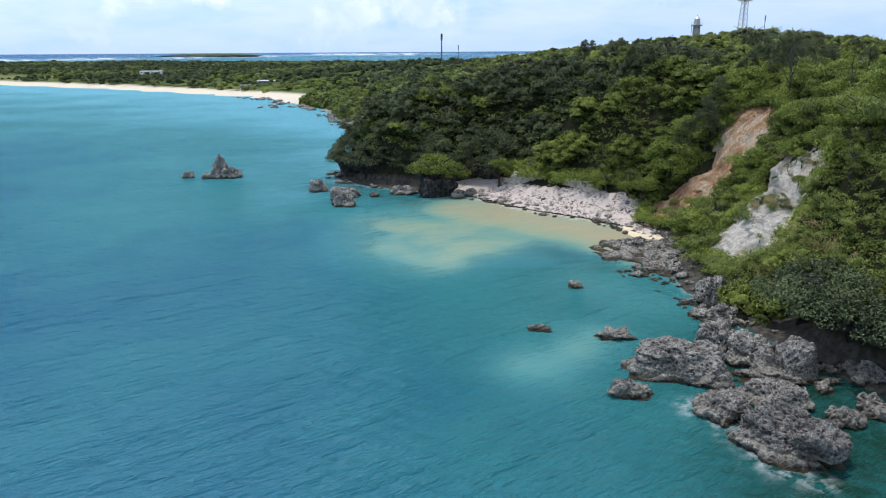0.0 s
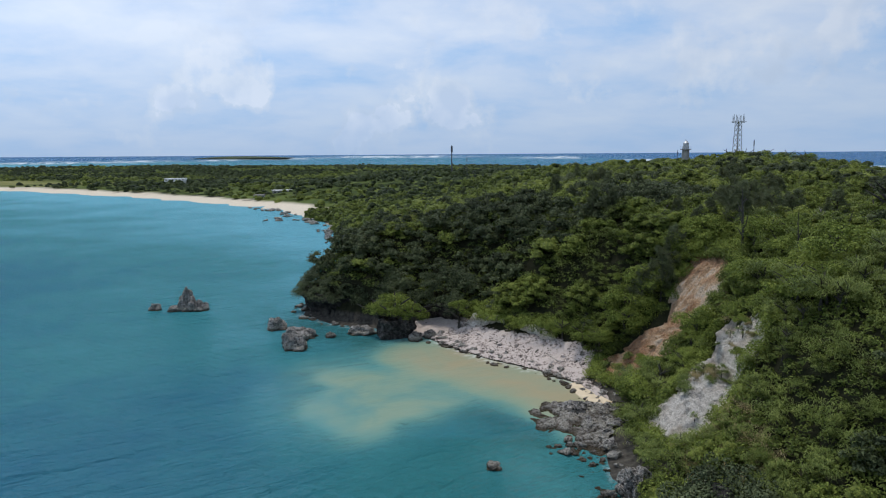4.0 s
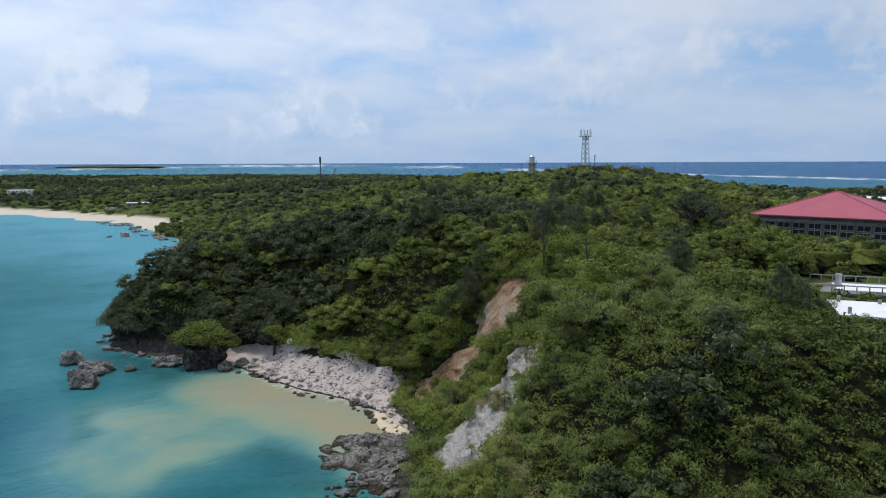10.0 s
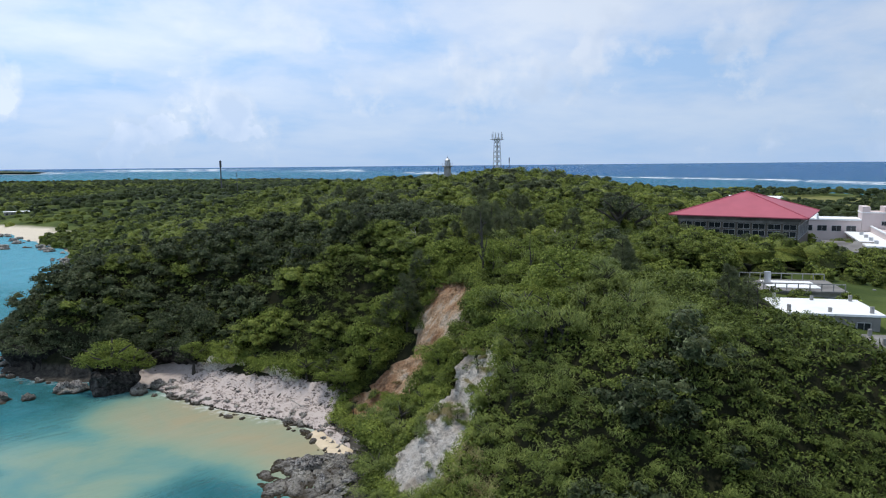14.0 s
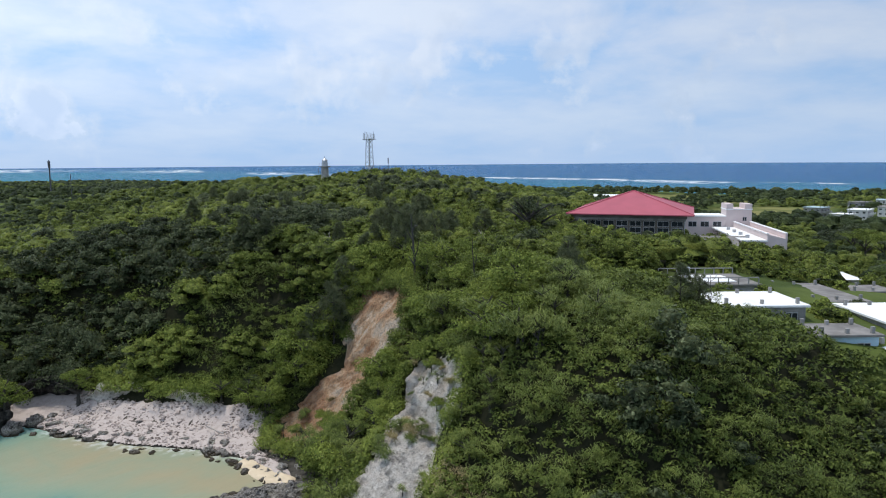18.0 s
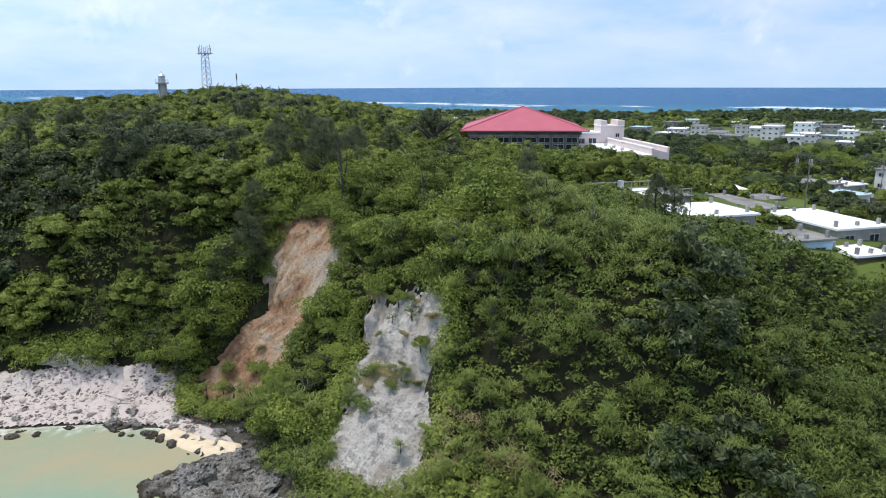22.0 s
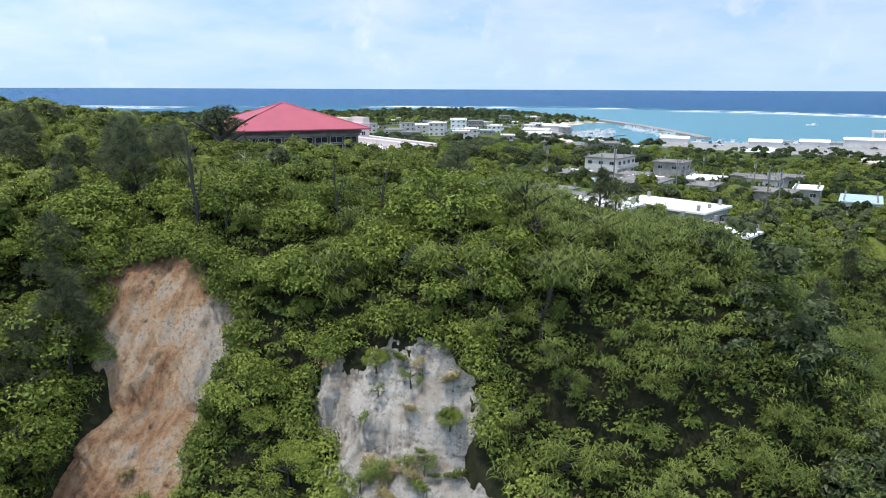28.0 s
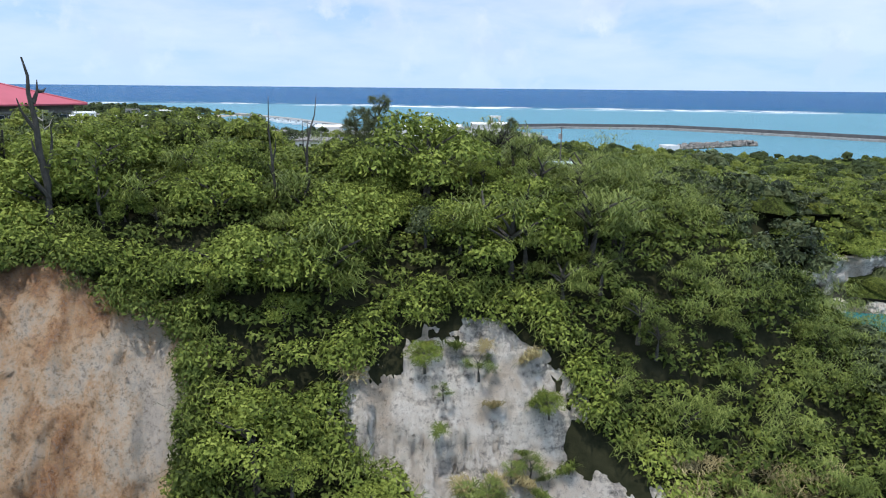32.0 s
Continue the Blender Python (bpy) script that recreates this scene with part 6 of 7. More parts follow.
forked_snag(70.5, 111.2, [(0, -1.0), (0.0, 1.6), (-0.1, 3.4), (-0.6, 4.8), (-1.1, 5.8), (-1.45, 7.4)], [[(0.0, 2.2), (0.35, 3.6), (0.4, 5.6)], [(-0.3, 4.0), (-0.2, 5.4)], [(-0.6, 4.8), (-1.2, 5.1)]], 0.14)
dead_tree(63.6, 125.0, 5.0, 9, 3, 0.14)
dead_tree(58.0, 132.5, 5.2, 12, 4, 0.16)
dead_tree(55.8, 150.9, 5.5, 10, 8, 0.16, BLEACHED, "bleached white dead tree among the shrubs")
dead_tree(83.5, 86.0, 5.5, 14, 5, 0.10)
dead_tree(77.0, 132.0, 5.0, 15, 4, 0.12, BLEACHED, "bleached white dead tree among the shrubs")
for i, (x, y, z, tn) in enumerate([(59.8, 115.6, 1.6, 40), (31.0, 133.4, 0.5, 130), (30.2, 131.8, 0.4, 60)]):
    bm = bmesh.new()
    tube(bm, [(-1.6, 0, 0), (-0.5, 0.2, 0.35), (0.6, -0.1, 0.45), (1.7, 0.15, 0.9)], [0.11, 0.10, 0.08, 0.03], 6)
    tube(bm, [(0.2, 0, 0.4), (0.9, 0.5, 0.8), (1.2, 0.9, 0.9)], [0.06, 0.04, 0.015], 5)
    ob = new("fallen_branch", mesh_of("fallen_branch", bm, BLEACHED))
    ob.matrix_world = pose(x, y, ground_at(x, y) + z, 0, 0, tn)
    tagged(ob, "bleached fallen branch lying on the slope", "branch", "fallen branches")


# ---- buildings ----
def window(parent, x, y, z, w, h, side):
    """A window on the wall whose outward side is -y, +y, -x or +x: a frame, and a pane set into it."""
    bm = bmesh.new()
    for a in ((-w / 2, w / 2, -h / 2, -h / 2 + 0.08), (-w / 2, w / 2, h / 2 - 0.08, h / 2), (-w / 2, -w / 2 + 0.08, -h / 2 + 0.08, h / 2 - 0.08), (w / 2 - 0.08, w / 2, -h / 2 + 0.08, h / 2 - 0.08), (-0.04, 0.04, -h / 2 + 0.08, h / 2 - 0.08)):
        box(bm, a[0], a[1], -0.07, 0.05, a[2], a[3])
    ob = part("window", bm, STEEL, parent)
    ob.matrix_local = pose(x, y, z, 0, 0, {"-y": 0, "+x": 90, "+y": 180, "-x": -90}[side])
    slab("pane", ob, DARK_GLASS, -w / 2 + 0.05, w / 2 - 0.05, -0.02, 0.02, -h / 2 + 0.05, h / 2 - 0.05)


def gymnasium():
    x, y, z, tn = GYM
    g = thing("gymnasium", pose(x, y, z, 0, 0, tn), "concrete school gymnasium under a low red pyramid roof", "gymnasium")
    slab("wall", g, HALL_WALL, -13, 13, -13, 13, -4, 7.2)
    slab("beam", g, GREY_ROOF, -13.6, 13.6, -13.6, 13.6, 7.2, 8.0, "dark concrete ring beam under the eaves")
    bm = bmesh.new()
    e = 15.2
    a = [bm.verts.new(p) for p in ((-e, -e, 8.0), (e, -e, 8.0), (e, e, 8.0), (-e, e, 8.0), (-e, -e, 8.25), (e, -e, 8.25), (e, e, 8.25), (-e, e, 8.25), (0, 0, 13.4))]
    for f in ((3, 2, 1, 0), (0, 1, 5, 4), (1, 2, 6, 5), (2, 3, 7, 6), (3, 0, 4, 7), (4, 5, 8), (5, 6, 8), (6, 7, 8), (7, 4, 8)):
        bm.faces.new([a[i] for i in f])
    roof = part("roof", bm, RED_ROOF, g)
    for sx_, sy_ in ((-1, -1), (1, -1), (1, 1), (-1, 1)):
        bm = bmesh.new()
        tube(bm, [(sx_ * e, sy_ * e, 8.3), (0, 0, 13.45)], [0.14, 0.14], 6)
        part("ridge_cap", bm, RED_ROOF, roof)
    # bands of gridded windows between pilasters
    for i in range(8):
        p = -11.4 + i * 3.25
        for zz, hh in ((5.9, 1.3), (4.3, 1.3), (2.7, 1.3)):
            window(g, p, -13.02, zz, 2.7, hh, "-y")
        window(g, -13.02, p, 5.6, 2.7, 1.6, "-x")
        window(g, 13.02, p, 4.6, 2.7, 3.2, "+x")
        slab("pilaster", g, HALL_WALL, p - 1.8, p - 1.5, -13.4, -13.02, -3, 7.2)
    slab("sill_band", g, CONCRETE, -13.3, 13.3, -13.5, -13.05, 6.7, 7.15)
    # annexe with a lean-to roof
    an = thing("annexe", pose(157.5, 147.0, 18.0, 0, 0, -38), "low concrete annexe with a dark sloping roof", "annexe")
    slab("wall", an, CONCRETE, -5, 6, -3.5, 3.5, -3, 3.0)
    bm = bmesh.new()
    v = [bm.verts.new(p) for p in ((-5.6, -4.2, 3.0), (6.6, -4.2, 3.0), (6.6, 4.2, 4.6), (-5.6, 4.2, 4.6), (-5.6, -4.2, 3.3), (6.6, -4.2, 3.3), (6.6, 4.2, 4.9), (-5.6, 4.2, 4.9))]
    for f in ((3, 2, 1, 0), (4, 5, 6, 7), (0, 1, 5, 4), (1, 2, 6, 5), (2, 3, 7, 6), (3, 0, 4, 7)):
        bm.faces.new([v[i] for i in f])
    part("roof", bm, GREY_ROOF, an)
    for p in (-3, 0, 3):
        window(an, p, -3.52, 1.6, 1.8, 1.3, "-y")


gymnasium()


def school():
    s = thing("school", pose(163.2, 138.9, 16.4, 0, 0, -38.0), "long two-storey pale pink school block with white flat roofs", "school")
    slab("wall", s, PINK_WALL, -5.0, 0.5, 0, 35, -4, 5.9)
    slab("roof", s, WHITE_ROOF, -5.6, 0.5, -0.4, 35.0, 5.9, 6.25, "white coated flat roof over the veranda side")
    # the taller classroom side falls gently towards the field
    bm = bmesh.new()
    v = [bm.verts.new(p) for y in (0.0, 35.0) for p in ((0.5, y, -4), (5.0, y, -4), (5.0, y, 6.6), (0.5, y, 7.7))]
    for f in ((0, 1, 2, 3), (7, 6, 5, 4), (0, 4, 5, 1), (1, 5, 6, 2), (2, 6, 7, 3), (3, 7, 4, 0)):
        bm.faces.new([v[k] for k in f])
    part("classroom_wall", bm, PINK_WALL, s)
    slab("parapet", s, PINK_WALL, 5.02, 5.5, 1.2, 35.0, 2.5, 7.8, "pale pink raised parapet wall")
    slab("coping", s, WHITE_ROOF, 4.9, 5.6, 1.2, 35.0, 7.8, 8.0)
    slab("fascia", s, WHITE_ROOF, 0.35, 0.8, -0.3, 35.0, 7.72, 8.0)
    slab("string_course", s, WHITE_ROOF, 0.5, 5.0, -0.08, -0.01, 1.4, 1.6)
    for q in (-3.6, -1.6):
        window(s, q, -0.02, 4.3, 1.0, 1.9, "-y")
    for i in range(9):
        window(s, -5.02, 2.5 + i * 3.7, 4.2, 2.4, 1.7, "-x")
        window(s, -5.02, 2.5 + i * 3.7, 1.0, 2.4, 1.7, "-x")
        slab("balcony_post", s, PINK_WALL, -5.5, -5.15, 0.6 + i * 3.7, 0.95 + i * 3.7, -3, 5.9)
    for i in range(4):
        slab("roof_vent", s, STEEL, -3.2, -2.4, 5 + i * 7.0, 5.8 + i * 7.0, 6.25, 7.0)
    w = thing("school_wing", pose(163.2, 138.9, 16.4, 0, 0, -38.0), "white and pink school wing with a square stair tower", "school")
    slab("wall", w, PINK_WALL, -20, -1.6, 35.5, 44, -4, 9.2)
    slab("roof", w, WHITE_ROOF, -20.5, -1.6, 35.1, 44.4, 9.2, 9.6)
    slab("upstand", w, WHITE_ROOF, -12.4, -12.0, 35.1, 44.4, 9.6, 11.0)
    slab("stair_tower", w, PINK_WALL, -1.55, 5.6, 35.5, 42.5, -4, 11.6)
    for a0, a1 in ((-1.55, 0.3), (3.6, 5.6)):
        slab("tower_parapet", w, PINK_WALL, a0, a1, 35.5, 42.5, 11.6, 13.0)
    slab("tower_coping", w, WHITE_ROOF, -1.7, 5.75, 35.35, 42.65, 11.3, 11.58)
    window(w, 3.6, 35.48, 8.6, 1.2, 1.2, "-y")
    for i in range(5):
        window(w, -18 + i * 3.5, 35.48, 7.0, 2.4, 1.6, "-y")


school()
ROOFS = {"white": WHITE_ROOF, "grey": GREY_ROOF, "teal": TEAL_ROOF, "railed": GREY_ROOF, "hipped": WHITE_ROOF}
BROWN_WALL = plain("brown_timber_wall", (0.12, 0.085, 0.065), 0.9, 0.3, 1.0)
WALLS = {"grey": CONCRETE, "pale": PALE_WALL, "blue": BLUE_WALL, "brown": BROWN_WALL, "white": WHITE_ROOF}
ROOF_WORDS = {"white": "a glaring white coated roof", "grey": "a stained grey flat roof", "teal": "a pale blue-green roof", "railed": "a railed grey roof terrace", "hipped": "a low white hipped roof"}


def house(x, y, z, w, dpt, st, turn, rf, wl, detail=True):
    h = thing("house", pose(x, y, z, 0, 0, turn), ("two-storey " if st > 1 else "single-storey ") + {"grey": "grey concrete", "pale": "pale plastered", "blue": "light blue", "brown": "brown timber", "white": "white"}[wl] + " house with " + ROOF_WORDS[rf], "house", "village houses")
    top = 3.0 * st
    slab("wall", h, WALLS[wl], -w / 2, w / 2, -dpt / 2, dpt / 2, -3, top)
    bm = bmesh.new()
    if rf == "hipped":
        e = 0.6
        v = [bm.verts.new(p) for p in ((-w / 2 - e, -dpt / 2 - e, top), (w / 2 + e, -dpt / 2 - e, top), (w / 2 + e, dpt / 2 + e, top), (-w / 2 - e, dpt / 2 + e, top), (-w / 2 + dpt / 2, 0, top + 1.5), (w / 2 - dpt / 2 + 0.01, 0, top + 1.5))]
        for f in ((3, 2, 1, 0), (0, 1, 5, 4), (1, 2, 5), (2, 3, 4, 5), (3, 0, 4)):
            bm.faces.new([v[i] for i in f])
    else:
        box(bm, -w / 2 - 0.45, w / 2 + 0.45, -dpt / 2 - 0.45, dpt / 2 + 0.45, top, top + 0.28)
    part("roof", bm, ROOFS[rf], h)
    n = max(2, int(w / 3.2))
    m = max(2, int(dpt / 3.2))
    for k in range(st):
        for i in range(n):
            window(h, -w / 2 + (i + 0.5) * w / n, -dpt / 2 - 0.02, 1.6 + 3.0 * k, min(1.7, w / n * 0.6), 1.2, "-y")
        for i in range(m):
            window(h, -w / 2 - 0.02, -dpt / 2 + (i + 0.5) * dpt / m, 1.6 + 3.0 * k, min(1.5, dpt / m * 0.6), 1.1, "-x")
    if st > 1:
        slab("balcony", h, WALLS[wl], -w / 2 - 0.1, w / 2 + 0.1, -dpt / 2 - 1.2, -dpt / 2 - 0.03, 2.9, 3.15)
        slab("balcony_wall", h, WALLS[wl], -w / 2 - 0.1, w / 2 + 0.1, -dpt / 2 - 1.3, -dpt / 2 - 1.2, 2.9, 4.0)
    if rf == "railed":
        tk = slab("tank_plinth", h, CONCRETE, -w * 0.30, -w * 0.30 + 1.3, -dpt * 0.05, -dpt * 0.05 + 1.3, top + 0.28, top + 0.6)
        bm = bmesh.new()
        tube(bm, [(-w * 0.30 + 0.65, -dpt * 0.05 + 0.65, top + 0.6), (-w * 0.30 + 0.65, -dpt * 0.05 + 0.65, top + 2.3)], [0.5, 0.5], 12)
        part("water_tank", bm, STEEL, tk, "round steel water tank")
    elif rf != "hipped":
        # stub columns left for another storey
        for i in (-1, 0, 1):
            for v_ in (-0.44, 0.40):
                slab("stub_column", h, CONCRETE, i * w * 0.43 - 0.2, i * w * 0.43 + 0.2, v_ * dpt, v_ * dpt + 0.4, top + 0.28, top + 0.28 + (0.85 if i else 0.6))
    if rf == "railed":
        for i in range(9):
            u = -w / 2 + i * w / 8
            for v_ in (-dpt / 2, dpt / 2):
                slab("rail_post", h, CONCRETE, u - 0.07, u + 0.07, v_ - 0.07, v_ + 0.07, top + 0.28, top + 1.25)
        for v_ in (-dpt / 2, dpt / 2):
            slab("rail", h, CONCRETE, -w / 2, w / 2, v_ - 0.08, v_ + 0.08, top + 1.25, top + 1.4)
        slab("terrace_cover", h, WHITE_ROOF, -w * 0.28, w * 0.3, -dpt * 0.3, dpt * 0.35, top + 0.3, top + 0.36, "white waterproofed patch of roof")


for row in HOUSES:
    house(*row)
r2 = random.Random(11)
for i in range(34):
    while True:
        x, y = r2.uniform(385, 640), r2.uniform(95, 330)
        if edge_distance(np.array([x]), np.array([y]), COAST)[1][0] and all(math.hypot(x - q[0], y - q[1]) > 20 for q in HOUSES):
            break
    house(x, y, ground_at(x, y) + 0.2, r2.uniform(9, 17), r2.uniform(7, 11), r2.choice((1, 1, 1, 2)), r2.uniform(-5, 30), r2.choice(("white", "grey", "grey", "grey", "teal")), r2.choice(("pale", "grey", "grey", "pale")))
# long greenhouses on the plain
for x0, y0, x1, y1, w in ((428, 612, 481, 538, 12.0), (346, 471, 360, 434, 9.0)):
    L = math.hypot(x1 - x0, y1 - y0)
    g = thing("greenhouse", pose((x0 + x1) / 2, (y0 + y1) / 2, ground_at((x0 + x1) / 2, (y0 + y1) / 2), 0, 0, math.degrees(math.atan2(y1 - y0, x1 - x0))), "long pale arched greenhouse on the plain", "greenhouse", "greenhouses")
    slab("wall", g, PALE_WALL, -L / 2, L / 2, -w / 2, w / 2, -1, 2.6)
    bm = bmesh.new()
    rows = [[bm.verts.new((sx_ * L / 2, -w / 2 * math.cos(a) * 1.04, 2.6 + 2.4 * math.sin(a))) for a in (0, 0.5, 1.0, 1.57, 2.14, 2.64, 3.1416)] for sx_ in (-1.01, 1.01)]
    for k in range(6):
        bm.faces.new((rows[0][k], rows[1][k], rows[1][k + 1], rows[0][k + 1]))
    bm.faces.new(rows[0])
    bm.faces.new(rows[1][::-1])
    part("roof", bm, WHITE_ROOF, g, "arched white film roof")
# utility poles in the village
for x, y in ((137, 92), (170, 80), (200, 60), (244, 70), (120, 68), (212, 100), (160, 60), (186, 112)):
    p = thing("utility_pole", pose(x, y, ground_at(x, y)), "tall grey concrete utility pole in the village", "utility pole", "utility poles")
    bm = bmesh.new()
    tube(bm, [(0, 0, -1), (0, 0, 9.8)], [0.14, 0.09], 8)
    part("pole", bm, GREY_ROOF, p)
    slab("crossarm", p, DARK_STEEL, -0.9, 0.9, -0.06, 0.06, 9.6, 9.75)
    slab("transformer", p, STEEL, 0.15, 0.6, -0.25, 0.25, 7.8, 8.7)


# ---- tower, lighthouse, masts ----
def lattice_tower():
    x, y, top = 139.2, 336.8, 56.0
    g = ground_at(x, y)
    t = thing("radio_tower", pose(x, y, g, 0, 0, 20), "grey steel lattice radio tower with an antenna platform", "tower")
    h = top - g
    for sx_, sy_ in ((-1, -1), (1, -1), (1, 1), (-1, 1)):
        bm = bmesh.new()
        tube(bm, [(sx_ * 1.7, sy_ * 1.7, -1), (sx_ * 0.95, sy_ * 0.95, h - 2)], [0.17, 0.13], 6)
        part("leg", bm, STEEL, t)
    for k in range(9):
        z0, z1 = k * (h - 3) / 9, (k + 1) * (h - 3) / 9
        a, b = 1.7 - 0.75 * z0 / h, 1.7 - 0.75 * z1 / h
        for c0, c1 in (((-1, -1), (1, -1)), ((1, -1), (1, 1)), ((1, 1), (-1, 1)), ((-1, 1), (-1, -1))):
            bm = bmesh.new()
            tube(bm, [(c0[0] * a, c0[1] * a, z0), (c1[0] * b, c1[1] * b, z1)], [0.09, 0.09], 5)
            tube(bm, [(c1[0] * a, c1[1] * a, z0), (c0[0] * b, c0[1] * b, z1)], [0.09, 0.09], 5)
            part("brace", bm, STEEL, t)
    bm = bmesh.new()
    box(bm, -2.4, 2.4, -2.4, 2.4, h - 3.0, h - 2.75)
    pl = part("platform", bm, STEEL, t)
    for i in range(10):
        a = i * 0.628
        bm = bmesh.new()
        tube(bm, [(2.5 * math.cos(a), 2.5 * math.sin(a), h - 3.3), (2.5 * math.cos(a), 2.5 * math.sin(a), h - 0.4 + (i % 3) * 0.5)], [0.14, 0.14], 6)
        part("antenna", bm, STEEL, pl)
    bm = bmesh.new()
    tube(bm, [(0, 0, h - 3), (0, 0, h + 0.6)], [0.08, 0.04], 6)
    part("lightning_rod", bm, STEEL, t)


def lighthouse():
    x, y, top = 99.9, 285.2, 44.7
    g = ground_at(x, y)
    h = top - g
    t = thing("lighthouse", pose(x, y, g), "small grey concrete lighthouse with a dark lantern gallery", "lighthouse")
    for nm, z0, z1, r0, r1_, mat in (("tower_shaft", -1, h - 4.2, 1.6, 1.35, CONCRETE), ("gallery", h - 4.2, h - 3.8, 2.1, 2.1, CONCRETE), ("lantern", h - 3.8, h - 1.6, 1.1, 1.1, STEEL), ("dome", h - 1.6, h - 0.6, 1.2, 0.25, STEEL), ("finial", h - 0.6, h, 0.12, 0.05, DARK_STEEL)):
        bm = bmesh.new()
        tube(bm, [(0, 0, z0), (0, 0, z1)], [r0, r1_], 14)
        part(nm, bm, mat, t)
    for i in range(10):
        a = i * 0.628
        bm = bmesh.new()
        tube(bm, [(2.0 * math.cos(a), 2.0 * math.sin(a), h - 3.8), (2.0 * math.cos(a), 2.0 * math.sin(a), h - 2.7)], [0.05, 0.05], 5)
        part("rail_post", bm, STEEL, t)


lattice_tower()
lighthouse()
for x, y, top, r in ((124.1, 279.7, 44.2, 0.14), (-1.1, 597.6, 45.6, 0.55), (112.0, 275.0, 41.0, 0.08), (90.0, 262.0, 40.6, 0.08), (12.0, 560.0, 36.0, 0.2)):
    m = thing("mast", pose(x, y, ground_at(x, y)), "slender dark steel mast on the hilltop", "mast", "masts")
    h = top - ground_at(x, y)
    bm = bmesh.new()
    tube(bm, [(0, 0, -1), (0, 0, h * 0.8), (0, 0, h)], [r, r * 0.8, r * 0.4], 8)
    part("pole", bm, DARK_STEEL, m)
    bm = bmesh.new()
    tube(bm, [(0, 0, h * 0.78), (0, 0, h * 0.97)], [r * 1.5, r * 1.5], 8)
    part("antenna", bm, DARK_STEEL, m)


# ---- harbour ----
def wall_along(name, chain, width, z0, z1, mat, label, category):
    t = thing(name, pose(0, 0, 0), label, category)
    for (x0, y0), (x1, y1) in zip(chain, chain[1:]):
        dx, dy = x1 - x0, y1 - y0
        L = math.hypot(dx, dy)
        ob = slab("wall_section", t, mat, -0.5, L + 0.5, -width / 2, width / 2, z0, z1)
        ob.matrix_local = pose(x0, y0, 0, 0, 0, math.degrees(math.atan2(dy, dx)))
    return t


MOLE = [(546, -80), (550, -120), (524, -200), (478, -229), (386, -276), (250, -330)]
wall_along("breakwater", MOLE, 5.0, -2, 1.6, CONCRETE, "long grey concrete harbour breakwater", "breakwater")
wall_along("parapet_wall", [(x + 2.6, y - 1.0) for x, y in MOLE], 1.2, -2, 4.0, WAVE_WALL, "dark stained wave wall along the breakwater", "wave wall")
wall_along("inner_breakwater", [(828, 149), (712, 100), (592, 60), (560, 52)], 9.0, -2, 2.2, CONCRETE, "grey-brown inner breakwater of the harbour", "breakwater")
quay = thing("quay", pose(0, 0, 0), "pale concrete harbour quay", "quay")
for x0, x1, y0, y1 in ((440, 512, -62, 62), (468, 520, 62, 84), (540, 552, -60, 20), (500, 612, 158, 186)):
    slab("quay_slab", quay, CONCRETE, x0, x1, y0, y1, -3, 1.7)
for x, y, w, dpt, h in ((497, -40, 26, 9, 5), (486, -8, 16, 10, 4), (470, 22, 18, 12, 4.5), (598, 172, 30, 14, 5), (540, 174, 20, 10, 4.5), (505, 168, 16, 9, 4), (498, 74, 18, 8, 3.5)):
    s = thing("harbour_shed", pose(x, y, 1.7, 0, 0, 80), "long white-roofed harbour shed on the quay", "shed", "harbour sheds")
    slab("wall", s, PALE_WALL, -w / 2, w / 2, -dpt / 2, dpt / 2, 0, h)
    bm = bmesh.new()
    v = [bm.verts.new(p) for p in ((-w / 2 - 0.5, -dpt / 2 - 0.5, h), (w / 2 + 0.5, -dpt / 2 - 0.5, h), (w / 2 + 0.5, dpt / 2 + 0.5, h), (-w / 2 - 0.5, dpt / 2 + 0.5, h), (-w / 2 - 0.5, 0, h + 1.4), (w / 2 + 0.5, 0, h + 1.4))]
    for f in ((3, 2, 1, 0), (0, 1, 5, 4), (1, 2, 5), (2, 3, 4, 5), (3, 0, 4)):
        bm.faces.new([v[i] for i in f])
    part("roof", bm, WHITE_ROOF, s)
    for i in range(4):
        slab("door", s, DARK_GLASS, -w / 2 + (i + 0.3) * w / 4, -w / 2 + (i + 0.8) * w / 4, -dpt / 2 - 0.06, -dpt / 2 - 0.01, 0, 2.8)
gate = thing("boat_lift", pose(508, -48, 1.7, 0, 0, 80), "white steel portal boat lift on the quay", "crane")
for a in (-3, 3):
    for b in (-2.5, 2.5):
        slab("leg", gate, PALE_WALL, a - 0.45, a + 0.45, b - 0.45, b + 0.45, 0, 9)
slab("cross_beam", gate, PALE_WALL, -3.8, 3.8, -3.2, 3.2, 9, 10.4)
r3 = random.Random(5)
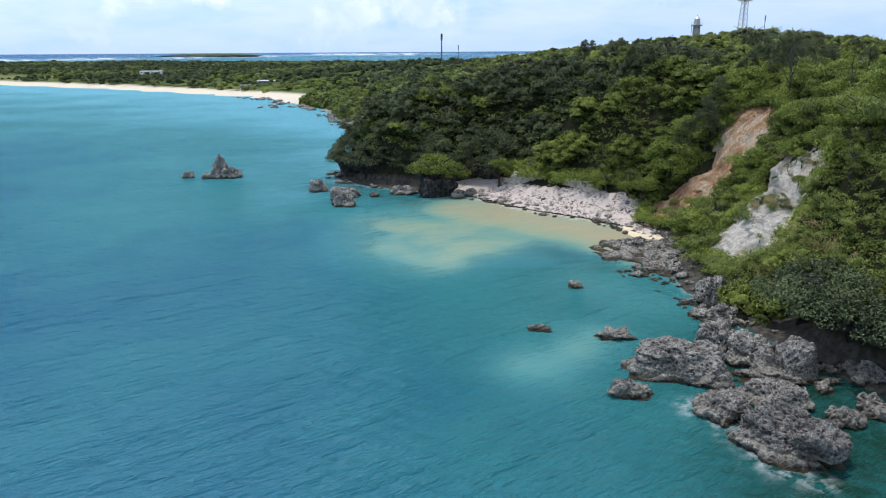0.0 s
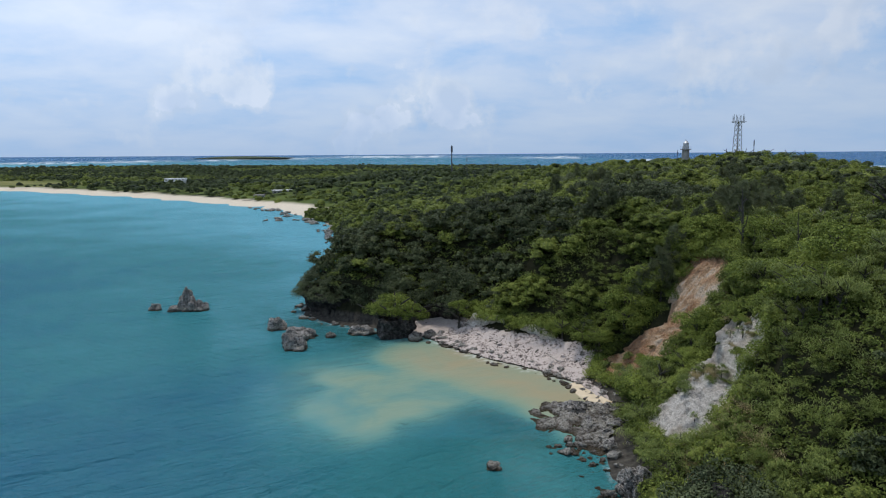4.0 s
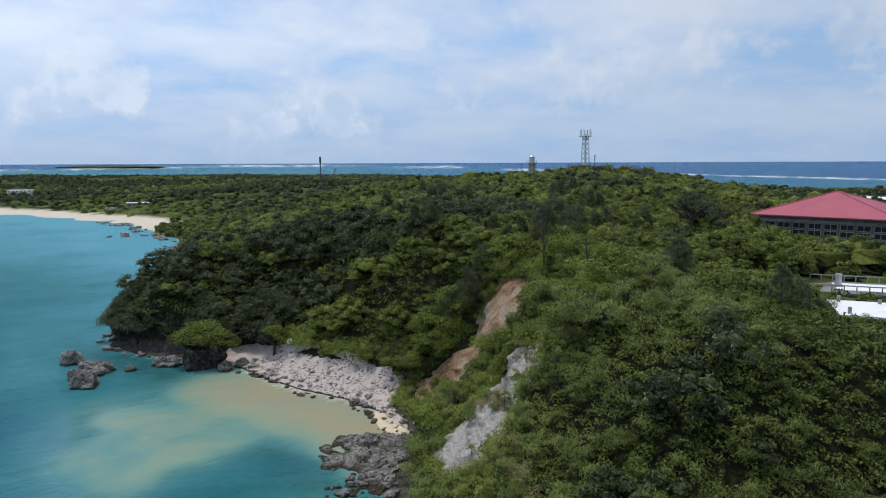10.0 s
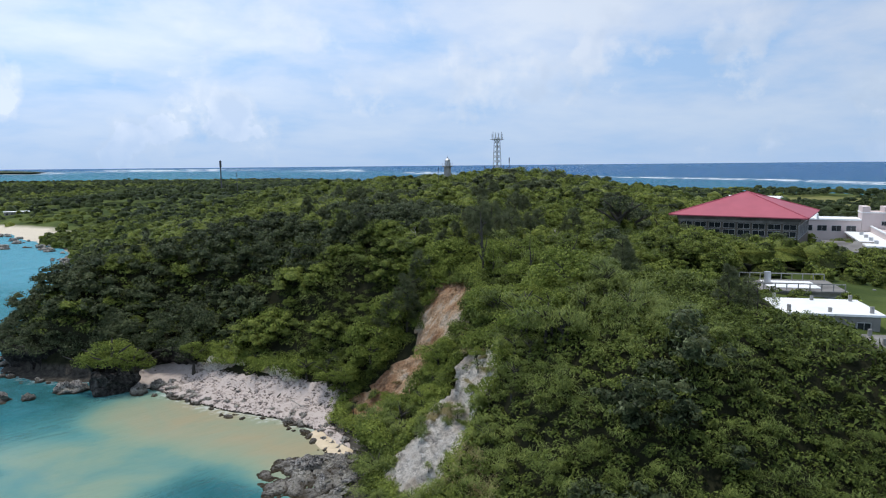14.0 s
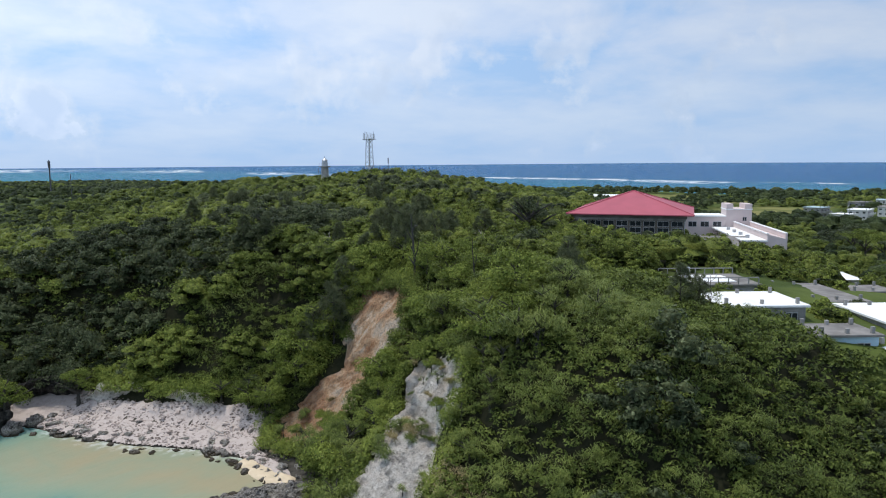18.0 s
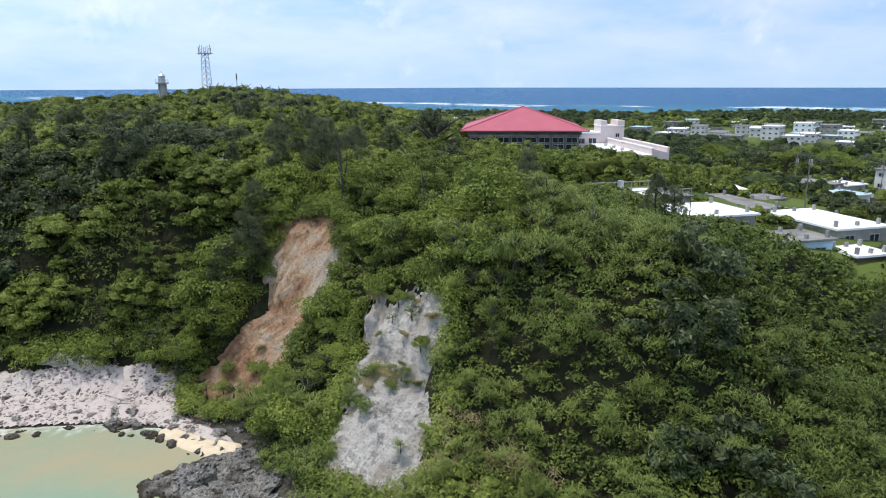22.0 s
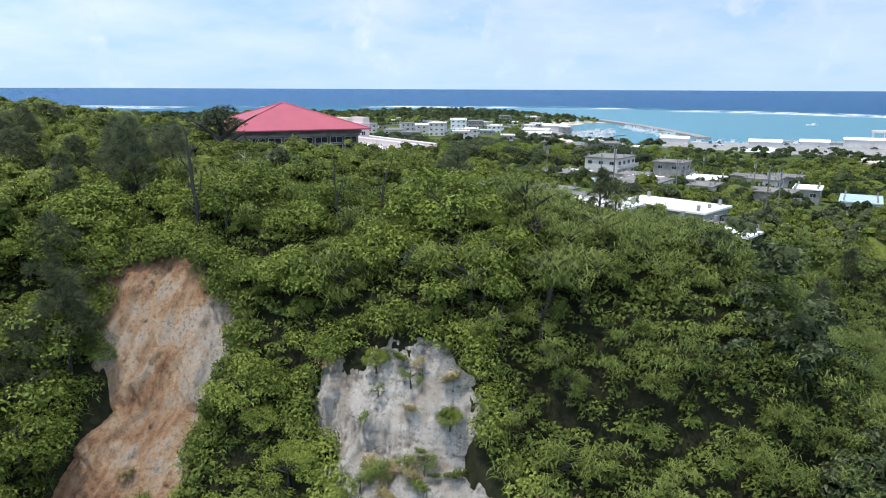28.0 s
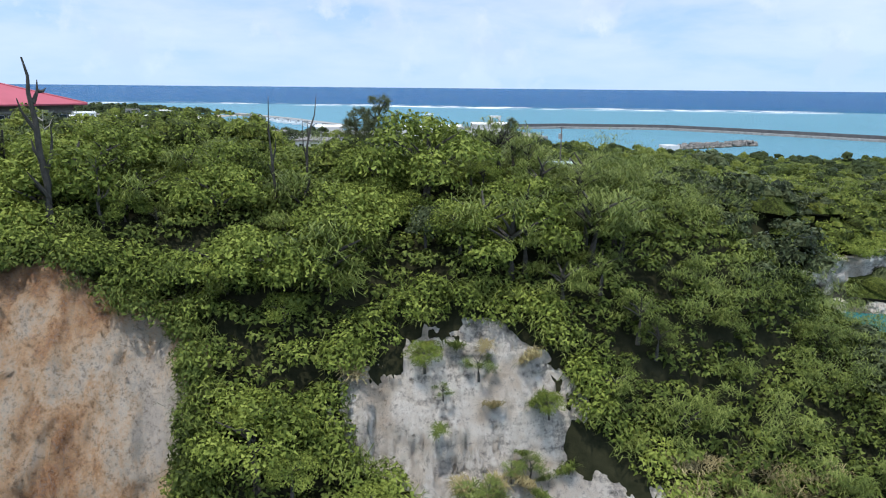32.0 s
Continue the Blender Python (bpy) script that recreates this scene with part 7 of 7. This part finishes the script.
for i in range(26):
    x, y = r3.uniform(446, 508), r3.uniform(-58, 58)
    c = thing("parked_car", pose(x, y, 1.7, 0, 0, r3.choice((80, 170))), r3.choice(("white", "grey", "dark")) + " car parked on the harbour quay", "car", "parked cars")
    paint = r3.choice((WHITE_ROOF, STEEL, DARK_STEEL, WHITE_ROOF))
    bm = bmesh.new()
    box(bm, -2.1, 2.1, -0.85, 0.85, 0.35, 0.95)
    body = part("body", bm, paint, c)
    bm = bmesh.new()
    v = [bm.verts.new(p) for p in ((-1.5, -0.8, 0.95), (1.1, -0.8, 0.95), (1.1, 0.8, 0.95), (-1.5, 0.8, 0.95), (-1.1, -0.65, 1.5), (0.5, -0.65, 1.5), (0.5, 0.65, 1.5), (-1.1, 0.65, 1.5))]
    for f in ((4, 5, 6, 7), (0, 1, 5, 4), (1, 2, 6, 5), (2, 3, 7, 6), (3, 0, 4, 7)):
        bm.faces.new([v[k] for k in f])
    part("cabin", bm, DARK_GLASS, c)
    for wx in (-1.3, 1.3):
        for wy in (-0.8, 0.8):
            bm = bmesh.new()
            tube(bm, [(wx, wy - 0.1, 0.33), (wx, wy + 0.1, 0.33)], [0.33, 0.33], 10)
            part("wheel", bm, DARK_STEEL, c)


def boat(x, y, L, turn, label="small white fishing boat moored in the harbour"):
    b = thing("boat", pose(x, y, 0, 0, 0, turn), label, "boat", "boats")
    bm = bmesh.new()
    w = L * 0.28
    st = [(-L / 2, w * 0.42, 0.9), (0, w * 0.5, 0.95), (L * 0.3, w * 0.36, 1.15), (L / 2, 0.05, 1.5)]
    rings = [[bm.verts.new((sx_, -hw, top)), bm.verts.new((sx_, -hw * 0.6, -0.3)), bm.verts.new((sx_, hw * 0.6, -0.3)), bm.verts.new((sx_, hw, top))] for sx_, hw, top in st]
    for a, c in zip(rings, rings[1:]):
        for j in range(4):
            bm.faces.new((a[j], a[(j + 1) % 4], c[(j + 1) % 4], c[j]))
    bm.faces.new(rings[0])
    part("hull", bm, WHITE_ROOF, b)
    slab("wheelhouse", b, WHITE_ROOF, -L * 0.22, L * 0.08, -w * 0.28, w * 0.28, 0.95, 2.7)
    slab("windscreen", b, DARK_GLASS, L * 0.08, L * 0.095, -w * 0.24, w * 0.24, 1.8, 2.5)
    slab("canopy", b, STEEL, -L * 0.4, L * 0.1, -w * 0.33, w * 0.33, 2.7, 2.8)
    bm = bmesh.new()
    tube(bm, [(-L * 0.05, 0, 2.8), (-L * 0.05, 0, 4.8)], [0.06, 0.03], 6)
    part("mast", bm, STEEL, b)


boat(-377, 543, 11, 15, "white dive boat with a canopy anchored in the bay")
boat(814, -67, 12, 80, "small white boat crossing the lagoon")
for i in range(16):
    boat(*((r3.uniform(525, 620), r3.uniform(134, 154)) if i % 2 else (530 + r3.uniform(-14, 8), r3.uniform(-60, 60))), r3.uniform(7, 12), r3.uniform(60, 110))
# the marina: rows of boats along the inner breakwater and at the jetties
for i in range(34):
    t = r3.random()
    boat(590 + 120 * t + r3.uniform(-3, 3), 68 + 42 * t + r3.uniform(2, 12), r3.uniform(8, 13), r3.uniform(90, 130), "small white fishing boat moored at the breakwater")
for i in range(22):
    boat(r3.uniform(552, 650), r3.uniform(122, 158), r3.uniform(8, 14), r3.uniform(60, 120))
for x0, y0, x1, y1 in ((560, 150, 640, 128), (545, 132, 590, 112)):
    L = math.hypot(x1 - x0, y1 - y0)
    ob = slab("jetty", quay, CONCRETE, 0, L, -1.2, 1.2, -2, 0.9, "narrow grey floating jetty")
    ob.matrix_local = pose(x0, y0, 0, 0, 0, math.degrees(math.atan2(y1 - y0, x1 - x0)))
rock("boulder", -384, 505, 3.0, 1.2, 120, label="dark rock awash near the anchored boat")
# rubble mound inside the harbour
mv = np.array([v.co[:] for v in STONES[0].vertices])
mf = np.array([p.vertices[:] for p in STONES[0].polygons])
hv, n = [], 260
for i in range(n):
    t, h, s, a = r3.random(), r3.uniform(-3.2, 3.2), r3.uniform(2.2, 4.0), r3.uniform(0, 6.28)
    turn = np.array(Euler((r3.uniform(0, 3), r3.uniform(0, 3), a)).to_matrix())
    hv.append(mv @ turn.T * s + np.array([358 + 17 * t + h * 0.95, -104 - 64 * t + h * 0.25, 2.2 - abs(h) * 0.7]))
tagged(obj_from("armour_rocks", np.concatenate(hv), (mf[None] + (np.arange(n) * len(mv))[:, None, None]).reshape(-1, 3), ROCK), "grey armour rocks of the inner harbour mound", "rocks", kind="stuff")
slab("landing", quay, PALE_WALL, 352, 360, -103, -95, -3, 2.6)

# low islet on the horizon
ix, iy, jf = sheet(np.linspace(-1090, -710, 60), np.linspace(2700, 2860, 16))
iz = 24 + 7 * np.clip(1 - ((ix + 900) / 185) ** 2, -1, 1) * np.clip(1 - ((iy - 2780) / 75) ** 2, -1, 1) - 6 + 2 * fbm(ix, iy, 40, 77)
tagged(obj_from("islet", np.stack([ix, iy, iz], 1), jf, FAR_DARK, True), "low dark green islet on the horizon", "islet", kind="structure")
